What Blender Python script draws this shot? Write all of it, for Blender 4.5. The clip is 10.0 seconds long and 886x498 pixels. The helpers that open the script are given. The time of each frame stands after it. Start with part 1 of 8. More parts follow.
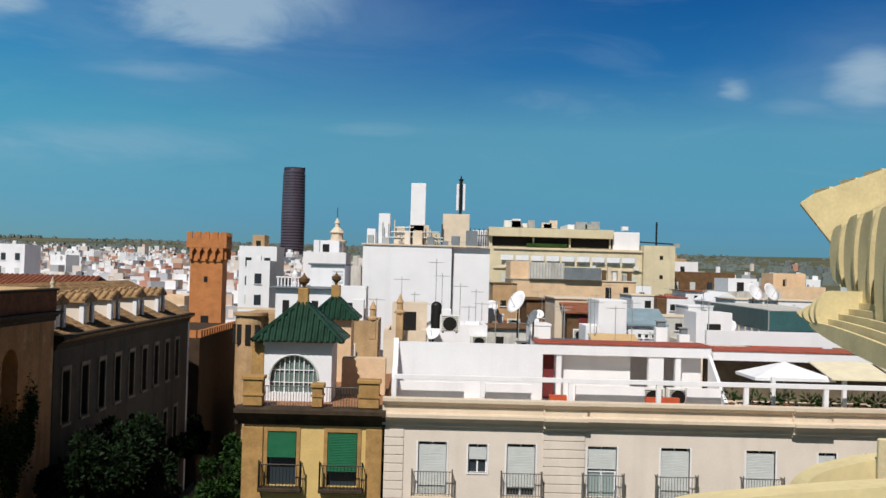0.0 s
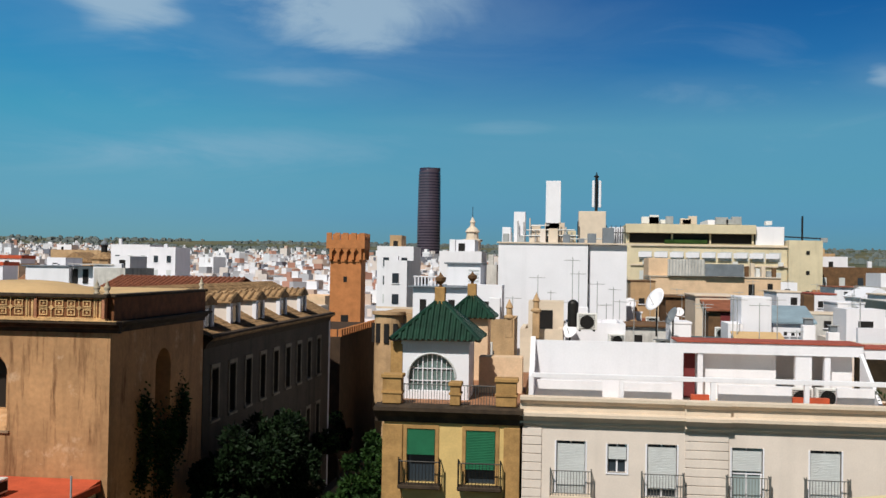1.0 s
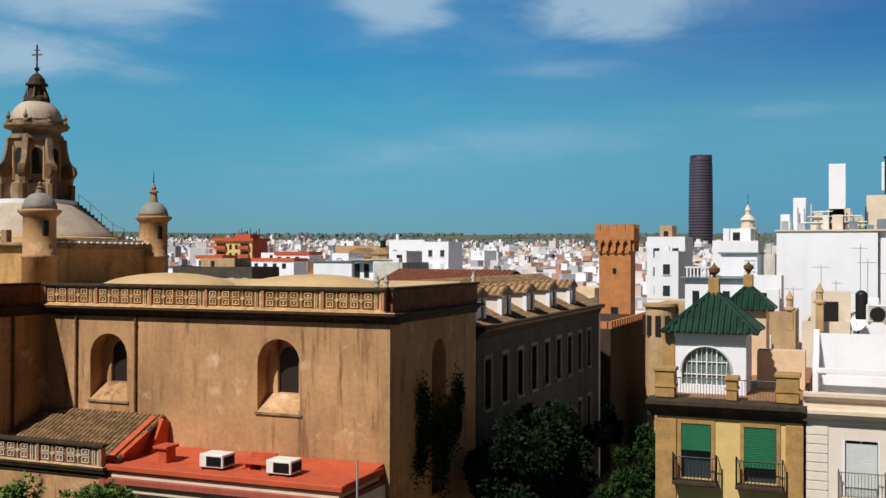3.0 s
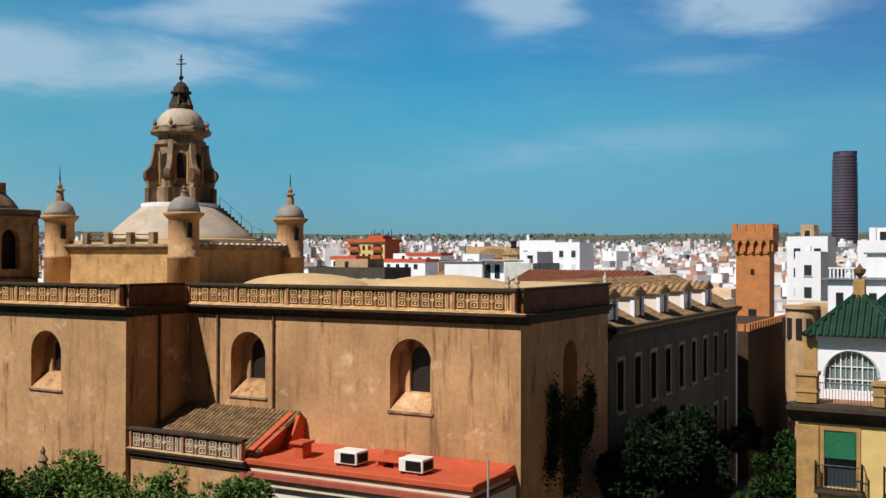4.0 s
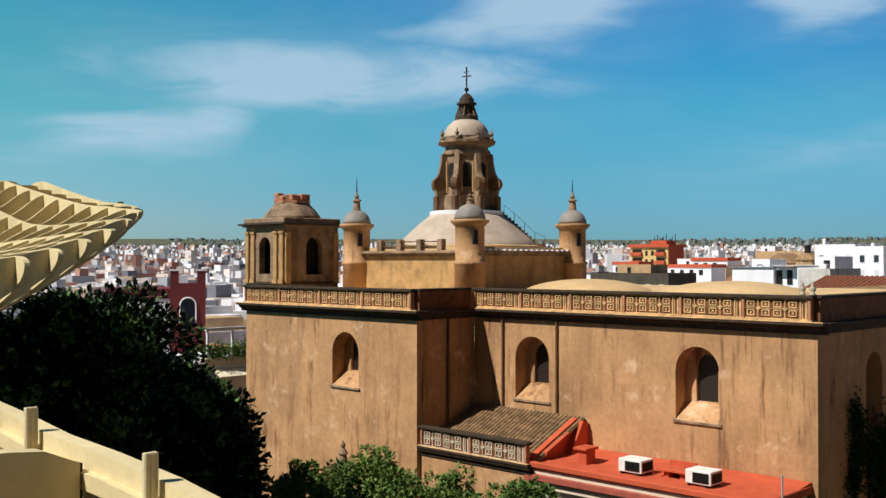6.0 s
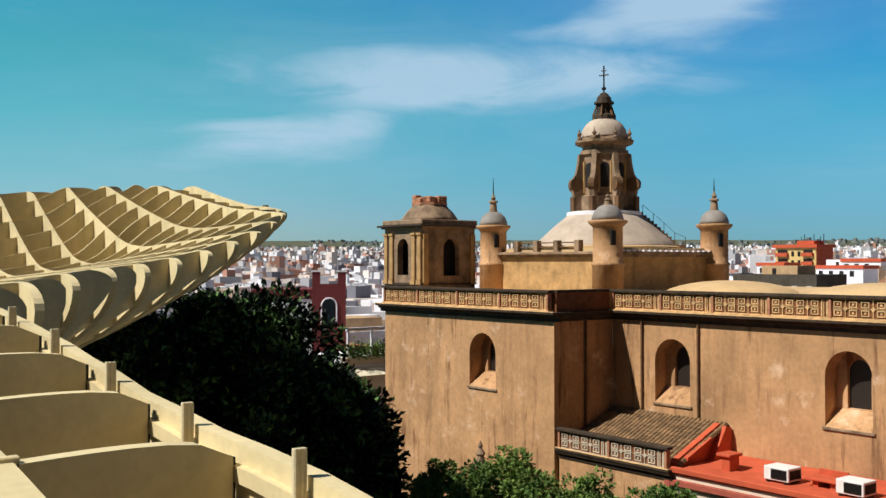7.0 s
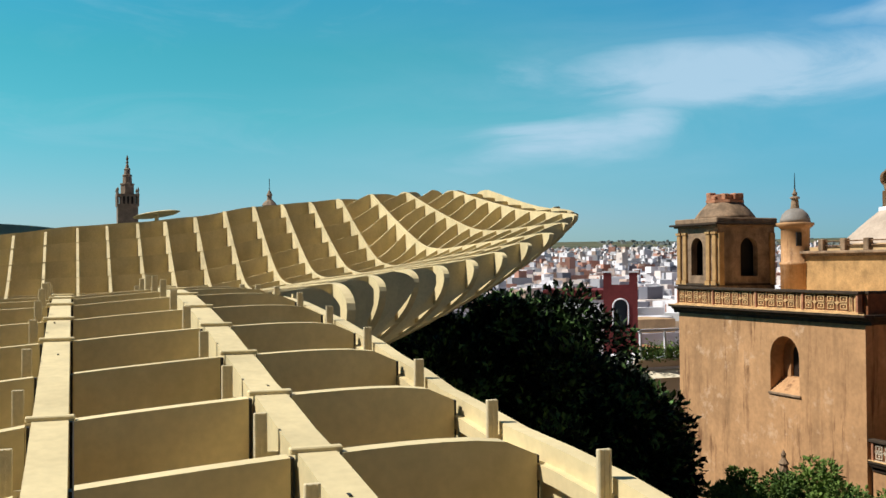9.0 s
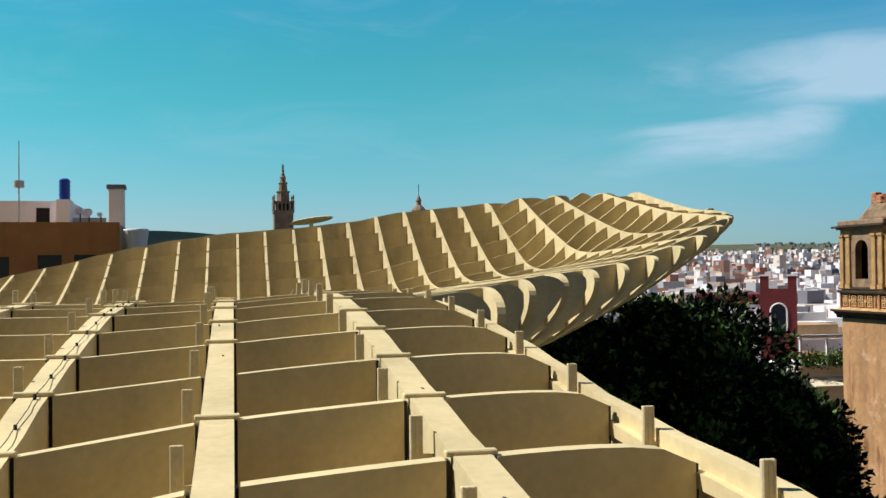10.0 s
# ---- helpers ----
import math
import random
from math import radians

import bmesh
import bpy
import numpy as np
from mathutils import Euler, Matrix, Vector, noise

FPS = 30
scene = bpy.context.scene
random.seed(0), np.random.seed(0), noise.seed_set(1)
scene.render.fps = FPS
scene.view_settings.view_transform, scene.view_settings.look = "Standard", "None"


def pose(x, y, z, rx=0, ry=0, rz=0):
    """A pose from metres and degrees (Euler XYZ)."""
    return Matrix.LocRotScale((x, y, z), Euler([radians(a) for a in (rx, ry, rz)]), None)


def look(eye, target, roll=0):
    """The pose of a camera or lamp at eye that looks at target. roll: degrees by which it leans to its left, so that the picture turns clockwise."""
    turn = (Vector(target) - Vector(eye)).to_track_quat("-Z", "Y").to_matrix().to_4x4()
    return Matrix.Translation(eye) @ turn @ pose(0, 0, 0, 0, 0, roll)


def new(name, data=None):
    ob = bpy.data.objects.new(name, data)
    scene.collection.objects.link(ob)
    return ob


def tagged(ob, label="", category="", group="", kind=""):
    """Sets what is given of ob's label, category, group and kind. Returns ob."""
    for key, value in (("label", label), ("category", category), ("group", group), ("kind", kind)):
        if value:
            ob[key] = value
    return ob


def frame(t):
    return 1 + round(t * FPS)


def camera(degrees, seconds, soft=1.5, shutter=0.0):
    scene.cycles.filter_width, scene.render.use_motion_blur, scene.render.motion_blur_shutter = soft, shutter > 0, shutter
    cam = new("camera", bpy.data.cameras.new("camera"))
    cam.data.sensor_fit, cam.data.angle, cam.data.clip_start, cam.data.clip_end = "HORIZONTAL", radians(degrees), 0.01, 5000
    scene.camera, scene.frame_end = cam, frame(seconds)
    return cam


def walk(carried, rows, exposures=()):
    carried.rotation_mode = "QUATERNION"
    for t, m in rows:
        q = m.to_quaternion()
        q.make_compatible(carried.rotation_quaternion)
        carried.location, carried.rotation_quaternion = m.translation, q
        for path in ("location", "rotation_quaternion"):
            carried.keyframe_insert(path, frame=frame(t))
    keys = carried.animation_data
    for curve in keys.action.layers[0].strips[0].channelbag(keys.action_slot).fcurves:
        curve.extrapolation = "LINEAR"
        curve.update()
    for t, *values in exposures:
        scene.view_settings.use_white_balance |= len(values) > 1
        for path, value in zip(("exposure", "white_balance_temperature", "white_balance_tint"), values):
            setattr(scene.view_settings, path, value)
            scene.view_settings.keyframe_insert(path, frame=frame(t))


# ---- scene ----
cam = camera(46.94, 10.0)
PATH = [
    (0.0, pose(0.083, 0.186, 22.500, 91.26, -1.57, -1.17)),
    (0.5, pose(0.083, 0.186, 22.500, 91.13, -1.27, 2.65)),
    (1.0, pose(0.083, 0.186, 22.500, 91.01, -0.98, 6.44)),
    (1.5, pose(0.083, 0.186, 22.500, 90.89, -0.72, 10.35)),
    (2.0, pose(0.083, 0.186, 22.500, 90.71, -0.55, 14.24)),
    (2.5, pose(0.083, 0.186, 22.500, 90.54, -0.33, 17.93)),
    (4.0, pose(0.083, 0.186, 22.500, 90.43, -0.14, 28.77)),
    (4.5, pose(0.076, 0.171, 22.500, 90.61, -0.15, 32.87)),
    (5.0, pose(0.069, 0.155, 22.500, 90.71, -0.10, 36.86)),
    (5.5, pose(0.062, 0.140, 22.500, 90.72, -0.03, 40.65)),
    (7.0, pose(0.042, 0.093, 22.500, 90.80, 0.05, 52.12)),
    (7.5, pose(0.035, 0.078, 22.500, 90.84, 0.12, 55.81)),
    (8.0, pose(0.028, 0.062, 22.500, 90.82, 0.21, 59.71)),
    (8.5, pose(0.021, 0.047, 22.500, 90.81, 0.34, 63.94)),
    (9.0, pose(0.014, 0.031, 22.500, 90.91, 0.42, 68.30)),
    (9.5, pose(0.007, 0.016, 22.500, 91.08, 0.50, 72.53)),
    (10.0, pose(0.000, 0.000, 22.500, 91.21, 0.59, 76.60)),
]
walk(cam, PATH, [(0.0, -0.11), (2.5, -0.03), (4.0, 0.10), (5.5, 0.20), (7.0, 0.27), (8.0, 0.41), (9.0, 0.35), (10.0, 0.32)])

# ---- light and sky ----
SUN = Vector((-0.28, -0.80, 1.0)).normalized()
sun_data = bpy.data.lights.new("sun", "SUN")
sun_data.energy, sun_data.angle, sun_data.color = 5.0, radians(0.5), (1.0, 0.96, 0.89)
sun = new("sun", sun_data)
sun.matrix_world = look(SUN * 100, (0, 0, 0))


def sky_world():
    w = bpy.data.worlds.new("sky")
    scene.world = w
    w.use_nodes = True
    nt = w.node_tree
    nt.nodes.clear()
    N, L = nt.nodes.new, nt.links.new

    def math_node(op, a, b=None):
        n = N("ShaderNodeMath")
        n.operation = op
        for k, v in enumerate((a, b)):
            if v is None:
                continue
            if isinstance(v, (int, float)):
                n.inputs[k].default_value = v
            else:
                L(v, n.inputs[k])
        return n.outputs[0]

    sky = N("ShaderNodeTexSky")
    sky.sky_type, sky.sun_disc = "NISHITA", False
    sky.sun_elevation = math.asin(SUN.z)
    sky.sun_rotation = math.atan2(SUN.x, SUN.y)
    sky.air_density, sky.dust_density, sky.ozone_density = 1.0, 0.4, 2.5
    tint = N("ShaderNodeMix")
    tint.data_type, tint.blend_type = "RGBA", "MULTIPLY"
    tint.inputs["Factor"].default_value = 1.0
    L(sky.outputs[0], tint.inputs[6])
    tint.inputs[7].default_value = (0.55, 1.02, 1.0, 1)
    # view direction as azimuth (left of +y) and elevation, in degrees
    geo = N("ShaderNodeTexCoord")
    sep = N("ShaderNodeSeparateXYZ")
    L(geo.outputs["Generated"], sep.inputs[0])
    az = math_node("MULTIPLY", math_node("ARCTAN2", math_node("MULTIPLY", sep.outputs[0], -1.0), sep.outputs[1]), 57.2958)
    el = math_node("MULTIPLY", math_node("ARCSINE", sep.outputs[2]), 57.2958)

    def step(sock, lo, hi, a=0.0, b=1.0):
        r = N("ShaderNodeMapRange")
        r.interpolation_type = "SMOOTHSTEP"
        r.inputs["From Min"].default_value, r.inputs["From Max"].default_value = lo, hi
        r.inputs["To Min"].default_value, r.inputs["To Max"].default_value = a, b
        L(sock, r.inputs[0])
        return r.outputs[0]

    # the air by height above the horizon, away from the sun and on its side
    def air(stops):
        r = N("ShaderNodeValToRGB")
        els = r.color_ramp.elements
        while len(els) < len(stops):
            els.new(0.5)
        for e, (deg, c) in zip(els, stops):
            e.position = deg / 40.0
            e.color = (c[0] / 3, c[1] / 3, c[2] / 3, 1)
        L(math_node("DIVIDE", el, 40.0), r.inputs[0])
        return r.outputs[0]

    side = N("ShaderNodeMix")
    side.data_type = "RGBA"
    L(step(az, 34.0, 74.0), side.inputs["Factor"])
    half = N("ShaderNodeMix")
    half.data_type = "RGBA"
    L(step(az, -2.0, 32.0), half.inputs["Factor"])
    L(air(AIR_AHEAD), half.inputs[6])
    L(air(AIR_BETWEEN), half.inputs[7])
    L(half.outputs[2], side.inputs[6])
    L(air(AIR_SUNWARD), side.inputs[7])
    away = N("ShaderNodeMix")
    away.data_type = "RGBA"
    L(step(az, -28.0, -95.0), away.inputs["Factor"])
    away.inputs[6].default_value = (3, 3, 3, 1)
    away.inputs[7].default_value = SKY_AWAY
    both = N("ShaderNodeMix")
    both.data_type, both.blend_type = "RGBA", "MULTIPLY"
    both.inputs["Factor"].default_value = 1.0
    L(side.outputs[2], both.inputs[6])
    L(away.outputs[2], both.inputs[7])
    L(both.outputs[2], tint.inputs[7])
    # drifting cloud sheets: centre azimuth and elevation, half widths, slant, weight
    com = N("ShaderNodeCombineXYZ")
    L(math_node("MULTIPLY", az, 0.055), com.inputs[0])
    L(math_node("MULTIPLY", el, 0.22), com.inputs[1])
    wisp = N("ShaderNodeTexNoise")
    wisp.inputs["Scale"].default_value, wisp.inputs["Detail"].default_value = 1.5, 9
    wisp.inputs["Roughness"].default_value, wisp.inputs["Distortion"].default_value = 0.62, 0.8
    L(com.outputs[0], wisp.inputs["Vector"])
    total = None
    warp = N("ShaderNodeTexNoise")
    warp.inputs["Scale"].default_value, warp.inputs["Detail"].default_value = 2.2, 5
    L(com.outputs[0], warp.inputs["Vector"])
    wsep = N("ShaderNodeSeparateColor")
    L(warp.outputs["Color"], wsep.inputs[0])
    azw = math_node("ADD", az, math_node("MULTIPLY", math_node("SUBTRACT", wsep.outputs[0], 0.5), 4.5))
    elw = math_node("ADD", el, math_node("MULTIPLY", math_node("SUBTRACT", wsep.outputs[1], 0.5), 1.5))
    halo = None
    for a0, e0, sa, se, slant, weight in CLOUDS:
        da = math_node("SUBTRACT", azw, a0)
        de = math_node("SUBTRACT", math_node("SUBTRACT", elw, e0), math_node("MULTIPLY", da, slant))
        q = math_node("ADD", math_node("POWER", math_node("ABSOLUTE", math_node("DIVIDE", da, sa)), 2.0), math_node("POWER", math_node("ABSOLUTE", math_node("DIVIDE", de, se)), 2.0))
        blob = math_node("MULTIPLY", math_node("EXPONENT", math_node("MULTIPLY", q, -1.05)), weight)
        wide = math_node("MULTIPLY", math_node("EXPONENT", math_node("MULTIPLY", q, -0.28)), weight * 0.24)
        total = blob if total is None else math_node("MAXIMUM", total, blob)
        halo = wide if halo is None else math_node("MAXIMUM", halo, wide)
    thin = math_node("MULTIPLY", step(wisp.outputs["Fac"], 0.46, 0.75), math_node("MULTIPLY", step(el, 2.0, 7.0), 0.16))
    rough = step(wisp.outputs["Fac"], 0.22, 0.72, 0.45, 1.3)
    core = step(math_node("MULTIPLY", total, rough), 0.03, 1.05)
    amount = math_node("MAXIMUM", math_node("MAXIMUM", core, math_node("MULTIPLY", halo, rough)), thin)
    mix = N("ShaderNodeMix")
    mix.data_type = "RGBA"
    L(math_node("MULTIPLY", amount, 0.82), mix.inputs["Factor"])
    L(tint.outputs[2], mix.inputs[6])
    mix.inputs[7].default_value = CLOUD_COLOR
    bg = N("ShaderNodeBackground")
    bg.inputs["Strength"].default_value = 0.05
    L(mix.outputs[2], bg.inputs[0])
    L(bg.outputs[0], N("ShaderNodeOutputWorld").inputs[0])


SKY_AWAY = (0.6, 0.62, 0.7, 1)
AIR_AHEAD = [(0, (0.33, 0.80, 1.36)), (2.6, (0.33, 0.83, 1.37)), (4.8, (0.40, 1.00, 1.28)), (7.8, (0.50, 1.20, 1.36)), (11.5, (0.14, 0.78, 1.32)), (15, (0.08, 0.64, 1.26)), (32, (0.06, 0.34, 0.66))]
AIR_BETWEEN = [(0, (0.50, 1.06, 1.62)), (2.6, (0.48, 1.10, 1.62)), (4.8, (0.46, 1.25, 1.58)), (8.2, (0.34, 1.45, 1.68)), (11.7, (0.20, 1.38, 1.86)), (15, (0.16, 1.32, 1.96)), (32, (0.08, 0.50, 0.80))]
AIR_SUNWARD = [(0, (1.02, 1.44, 1.82)), (2.6, (1.02, 1.47, 1.80)), (4.8, (0.80, 1.57, 1.68)), (8.2, (0.54, 1.74, 1.58)), (11.7, (0.42, 1.81, 1.55)), (15, (0.40, 1.86, 1.75)), (32, (0.20, 0.70, 0.85))]
CLOUD_COLOR = (7.6, 10.6, 13.2, 1)
CLOUDS = [(11.6, 14.3, 6.8, 2.54, 0, 1.25), (11.2, 12.6, 4.1, 1.33, 0, 1.0), (14.2, 10.5, 7.3, 0.95, 0, 0.4), (24.3, 14.0, 3.2, 2.06, 0, 1.15), (23.2, 11.6, 4.4, 1.02, 0.05, 0.5), (38.4, 13.8, 5.6, 2.38, -0.12, 1.15), (42.8, 12.8, 4.4, 1.33, 0, 0.75), (38.8, 13.4, 6.0, 1.9, -0.05, 1.0), (45.9, 12.8, 3.8, 0.95, -0.1, 0.5), (51.6, 10.1, 9.5, 1.97, 0, 1.3), (45.0, 10.2, 7.3, 1.75, 0, 1.0), (63.2, 10.7, 3.8, 1.33, 0.1, 0.5), (38.2, 9.7, 4.1, 0.95, 0, 0.5), (61.4, 6.8, 6.7, 1.52, -0.06, 1.05), (57.3, 7.4, 3.5, 1.33, -0.1, 0.9), (65.3, 5.5, 4.1, 0.76, 0, 0.45), (19.9, 6.1, 16.5, 1.97, -0.06, 0.42), (-16.9, 10.2, 1.0, 0.7, 0, 0.6), (-24.2, 10.6, 2.9, 1.52, 0, 1.0), (-6.2, 9.6, 2.9, 0.76, 0, 0.35), (3.1, 7.6, 3.5, 0.7, 0, 0.35), (-20.7, 9.2, 3.8, 0.89, 0, 0.35)]
sky_world()


# ---- materials ----
def surface(name, color, rough=0.85, var=0.25, scale=1.5, fine=30.0, bump=0.15, metal=0.0, dark=None, streak=0.0, spec=0.3, obj_random=0.0, drip=0.0, patch=None):
    """A weathered surface: base colour varied by a coarse and a fine noise, optional vertical stain streaks, fine relief."""
    m = bpy.data.materials.new(name)
    m.use_nodes = True
    nt = m.node_tree
    N, L = nt.nodes.new, nt.links.new
    b = nt.nodes["Principled BSDF"]
    b.inputs["Roughness"].default_value = rough
    b.inputs["Metallic"].default_value = metal
    b.inputs["Specular IOR Level"].default_value = spec
    geo = N("ShaderNodeNewGeometry")
    coarse = N("ShaderNodeTexNoise")
    coarse.inputs["Scale"].default_value, coarse.inputs["Detail"].default_value = scale, 6
    coarse.inputs["Roughness"].default_value = 0.6
    L(geo.outputs["Position"], coarse.inputs["Vector"])
    grain = N("ShaderNodeTexNoise")
    grain.inputs["Scale"].default_value, grain.inputs["Detail"].default_value = fine, 3
    L(geo.outputs["Position"], grain.inputs["Vector"])
    darker = dark if dark else tuple(c * (1 - var) for c in color)
    lighter = tuple(min(1.0, c * (1 + var * 0.5)) for c in color)
    ramp = N("ShaderNodeValToRGB")
    ramp.color_ramp.elements[0].position, ramp.color_ramp.elements[1].position = 0.32, 0.68
    ramp.color_ramp.elements[0].color, ramp.color_ramp.elements[1].color = (*darker, 1), (*lighter, 1)
    L(coarse.outputs["Fac"], ramp.inputs[0])
    last = ramp.outputs[0]

    def times(sock, amount, fac=1.0):
        mx = N("ShaderNodeMix")
        mx.data_type, mx.blend_type = "RGBA", "MULTIPLY"
        mx.inputs["Factor"].default_value = fac
        L(sock, mx.inputs[6])
        L(amount, mx.inputs[7])
        return mx.outputs[2]

    g = N("ShaderNodeMapRange")
    g.inputs["From Min"].default_value, g.inputs["From Max"].default_value = 0.3, 0.7
    g.inputs["To Min"].default_value, g.inputs["To Max"].default_value = 1 - var * 0.5, 1 + var * 0.3
    L(grain.outputs["Fac"], g.inputs[0])
    last = times(last, g.outputs[0])
    if streak:
        mp = N("ShaderNodeMapping")
        mp.inputs["Scale"].default_value = (1.0, 1.0, 0.09)
        L(geo.outputs["Position"], mp.inputs[0])
        st = N("ShaderNodeTexNoise")
        st.inputs["Scale"].default_value, st.inputs["Detail"].default_value = 1.1, 5
        L(mp.outputs[0], st.inputs["Vector"])
        sr = N("ShaderNodeMapRange")
        sr.interpolation_type = "SMOOTHSTEP"
        sr.inputs["From Min"].default_value, sr.inputs["From Max"].default_value = 0.50, 0.72
        sr.inputs["To Min"].default_value, sr.inputs["To Max"].default_value = 1.0, 1 - streak
        L(st.outputs["Fac"], sr.inputs[0])
        last = times(last, sr.outputs[0])
    if drip:
        mp = N("ShaderNodeMapping")
        mp.inputs["Scale"].default_value = (2.6, 2.6, 0.26)
        L(geo.outputs["Position"], mp.inputs[0])
        st = N("ShaderNodeTexNoise")
        st.inputs["Scale"].default_value, st.inputs["Detail"].default_value = 0.8, 8
        st.inputs["Roughness"].default_value = 0.7
        L(mp.outputs[0], st.inputs["Vector"])
        sr = N("ShaderNodeMapRange")
        sr.inputs["From Min"].default_value, sr.inputs["From Max"].default_value = 0.525, 0.64
        sr.inputs["To Min"].default_value, sr.inputs["To Max"].default_value = 0.0, drip
        L(st.outputs["Fac"], sr.inputs[0])
        break_up = N("ShaderNodeTexNoise")
        break_up.inputs["Scale"].default_value, break_up.inputs["Detail"].default_value = 0.22, 4
        L(geo.outputs["Position"], break_up.inputs["Vector"])
        br = N("ShaderNodeMapRange")
        br.inputs["From Min"].default_value, br.inputs["From Max"].default_value = 0.43, 0.56
        L(break_up.outputs["Fac"], br.inputs[0])
        both = N("ShaderNodeMath")
        both.operation = "MULTIPLY"
        L(sr.outputs[0], both.inputs[0])
        L(br.outputs[0], both.inputs[1])
        dm = N("ShaderNodeMix")
        dm.data_type = "RGBA"
        L(both.outputs[0], dm.inputs["Factor"])
        L(last, dm.inputs[6])
        dm.inputs[7].default_value = (color[0] * 0.30, color[1] * 0.24, color[2] * 0.22, 1)
        last = dm.outputs[2]
    if patch:
        pn = N("ShaderNodeTexNoise")
        pn.inputs["Scale"].default_value, pn.inputs["Detail"].default_value = 0.55, 9
        pn.inputs["Roughness"].default_value = 0.72
        L(geo.outputs["Position"], pn.inputs["Vector"])
        pr = N("ShaderNodeMapRange")
        pr.inputs["From Min"].default_value, pr.inputs["From Max"].default_value = 0.57, 0.68
        pr.inputs["To Max"].default_value = 0.75
        L(pn.outputs["Fac"], pr.inputs[0])
        pm = N("ShaderNodeMix")
        pm.data_type = "RGBA"
        L(pr.outputs[0], pm.inputs["Factor"])
        L(last, pm.inputs[6])
        pm.inputs[7].default_value = (*patch, 1)
        last = pm.outputs[2]
    if obj_random:
        oi = N("ShaderNodeObjectInfo")
        rr = N("ShaderNodeMapRange")
        rr.inputs["To Min"].default_value, rr.inputs["To Max"].default_value = 1 - obj_random, 1 + obj_random * 0.5
        L(oi.outputs["Random"], rr.inputs[0])
        last = times(last, rr.outputs[0])
    L(last, b.inputs["Base Color"])
    if bump:
        bp = N("ShaderNodeBump")
        bp.inputs["Strength"].default_value, bp.inputs["Distance"].default_value = bump, 0.03
        L(grain.outputs["Fac"], bp.inputs["Height"])
        L(bp.outputs[0], b.inputs["Normal"])
    return m


def leaf_material(name, a, b2, lo=0.75, hi=1.6):
    m = bpy.data.materials.new(name)
    m.use_nodes = True
    nt = m.node_tree
    b = nt.nodes["Principled BSDF"]
    b.inputs["Roughness"].default_value = 0.6
    b.inputs["Specular IOR Level"].default_value = 0.12
    geo = nt.nodes.new("ShaderNodeNewGeometry")
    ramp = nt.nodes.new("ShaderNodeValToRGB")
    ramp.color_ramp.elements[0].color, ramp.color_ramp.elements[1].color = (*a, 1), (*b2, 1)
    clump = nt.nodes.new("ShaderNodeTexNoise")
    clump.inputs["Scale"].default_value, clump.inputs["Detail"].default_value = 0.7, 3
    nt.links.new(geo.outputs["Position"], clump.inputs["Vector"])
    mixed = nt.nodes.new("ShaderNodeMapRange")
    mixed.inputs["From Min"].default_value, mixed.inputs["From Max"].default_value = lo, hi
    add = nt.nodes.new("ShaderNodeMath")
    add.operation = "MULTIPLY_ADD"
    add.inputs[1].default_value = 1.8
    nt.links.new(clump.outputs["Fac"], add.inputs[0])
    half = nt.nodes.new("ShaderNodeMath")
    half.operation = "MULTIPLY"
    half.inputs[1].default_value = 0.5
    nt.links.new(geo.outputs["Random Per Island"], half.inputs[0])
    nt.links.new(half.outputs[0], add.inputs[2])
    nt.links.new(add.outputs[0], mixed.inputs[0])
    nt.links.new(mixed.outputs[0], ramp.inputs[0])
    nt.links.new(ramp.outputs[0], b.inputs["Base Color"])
    return m


def glass_material(name, color=(0.03, 0.04, 0.05), rough=0.08):
    m = bpy.data.materials.new(name)
    m.use_nodes = True
    b = m.node_tree.nodes["Principled BSDF"]
    b.inputs["Base Color"].default_value = (*color, 1)
    b.inputs["Roughness"].default_value = rough
    b.inputs["Specular IOR Level"].default_value = 0.6
    return m


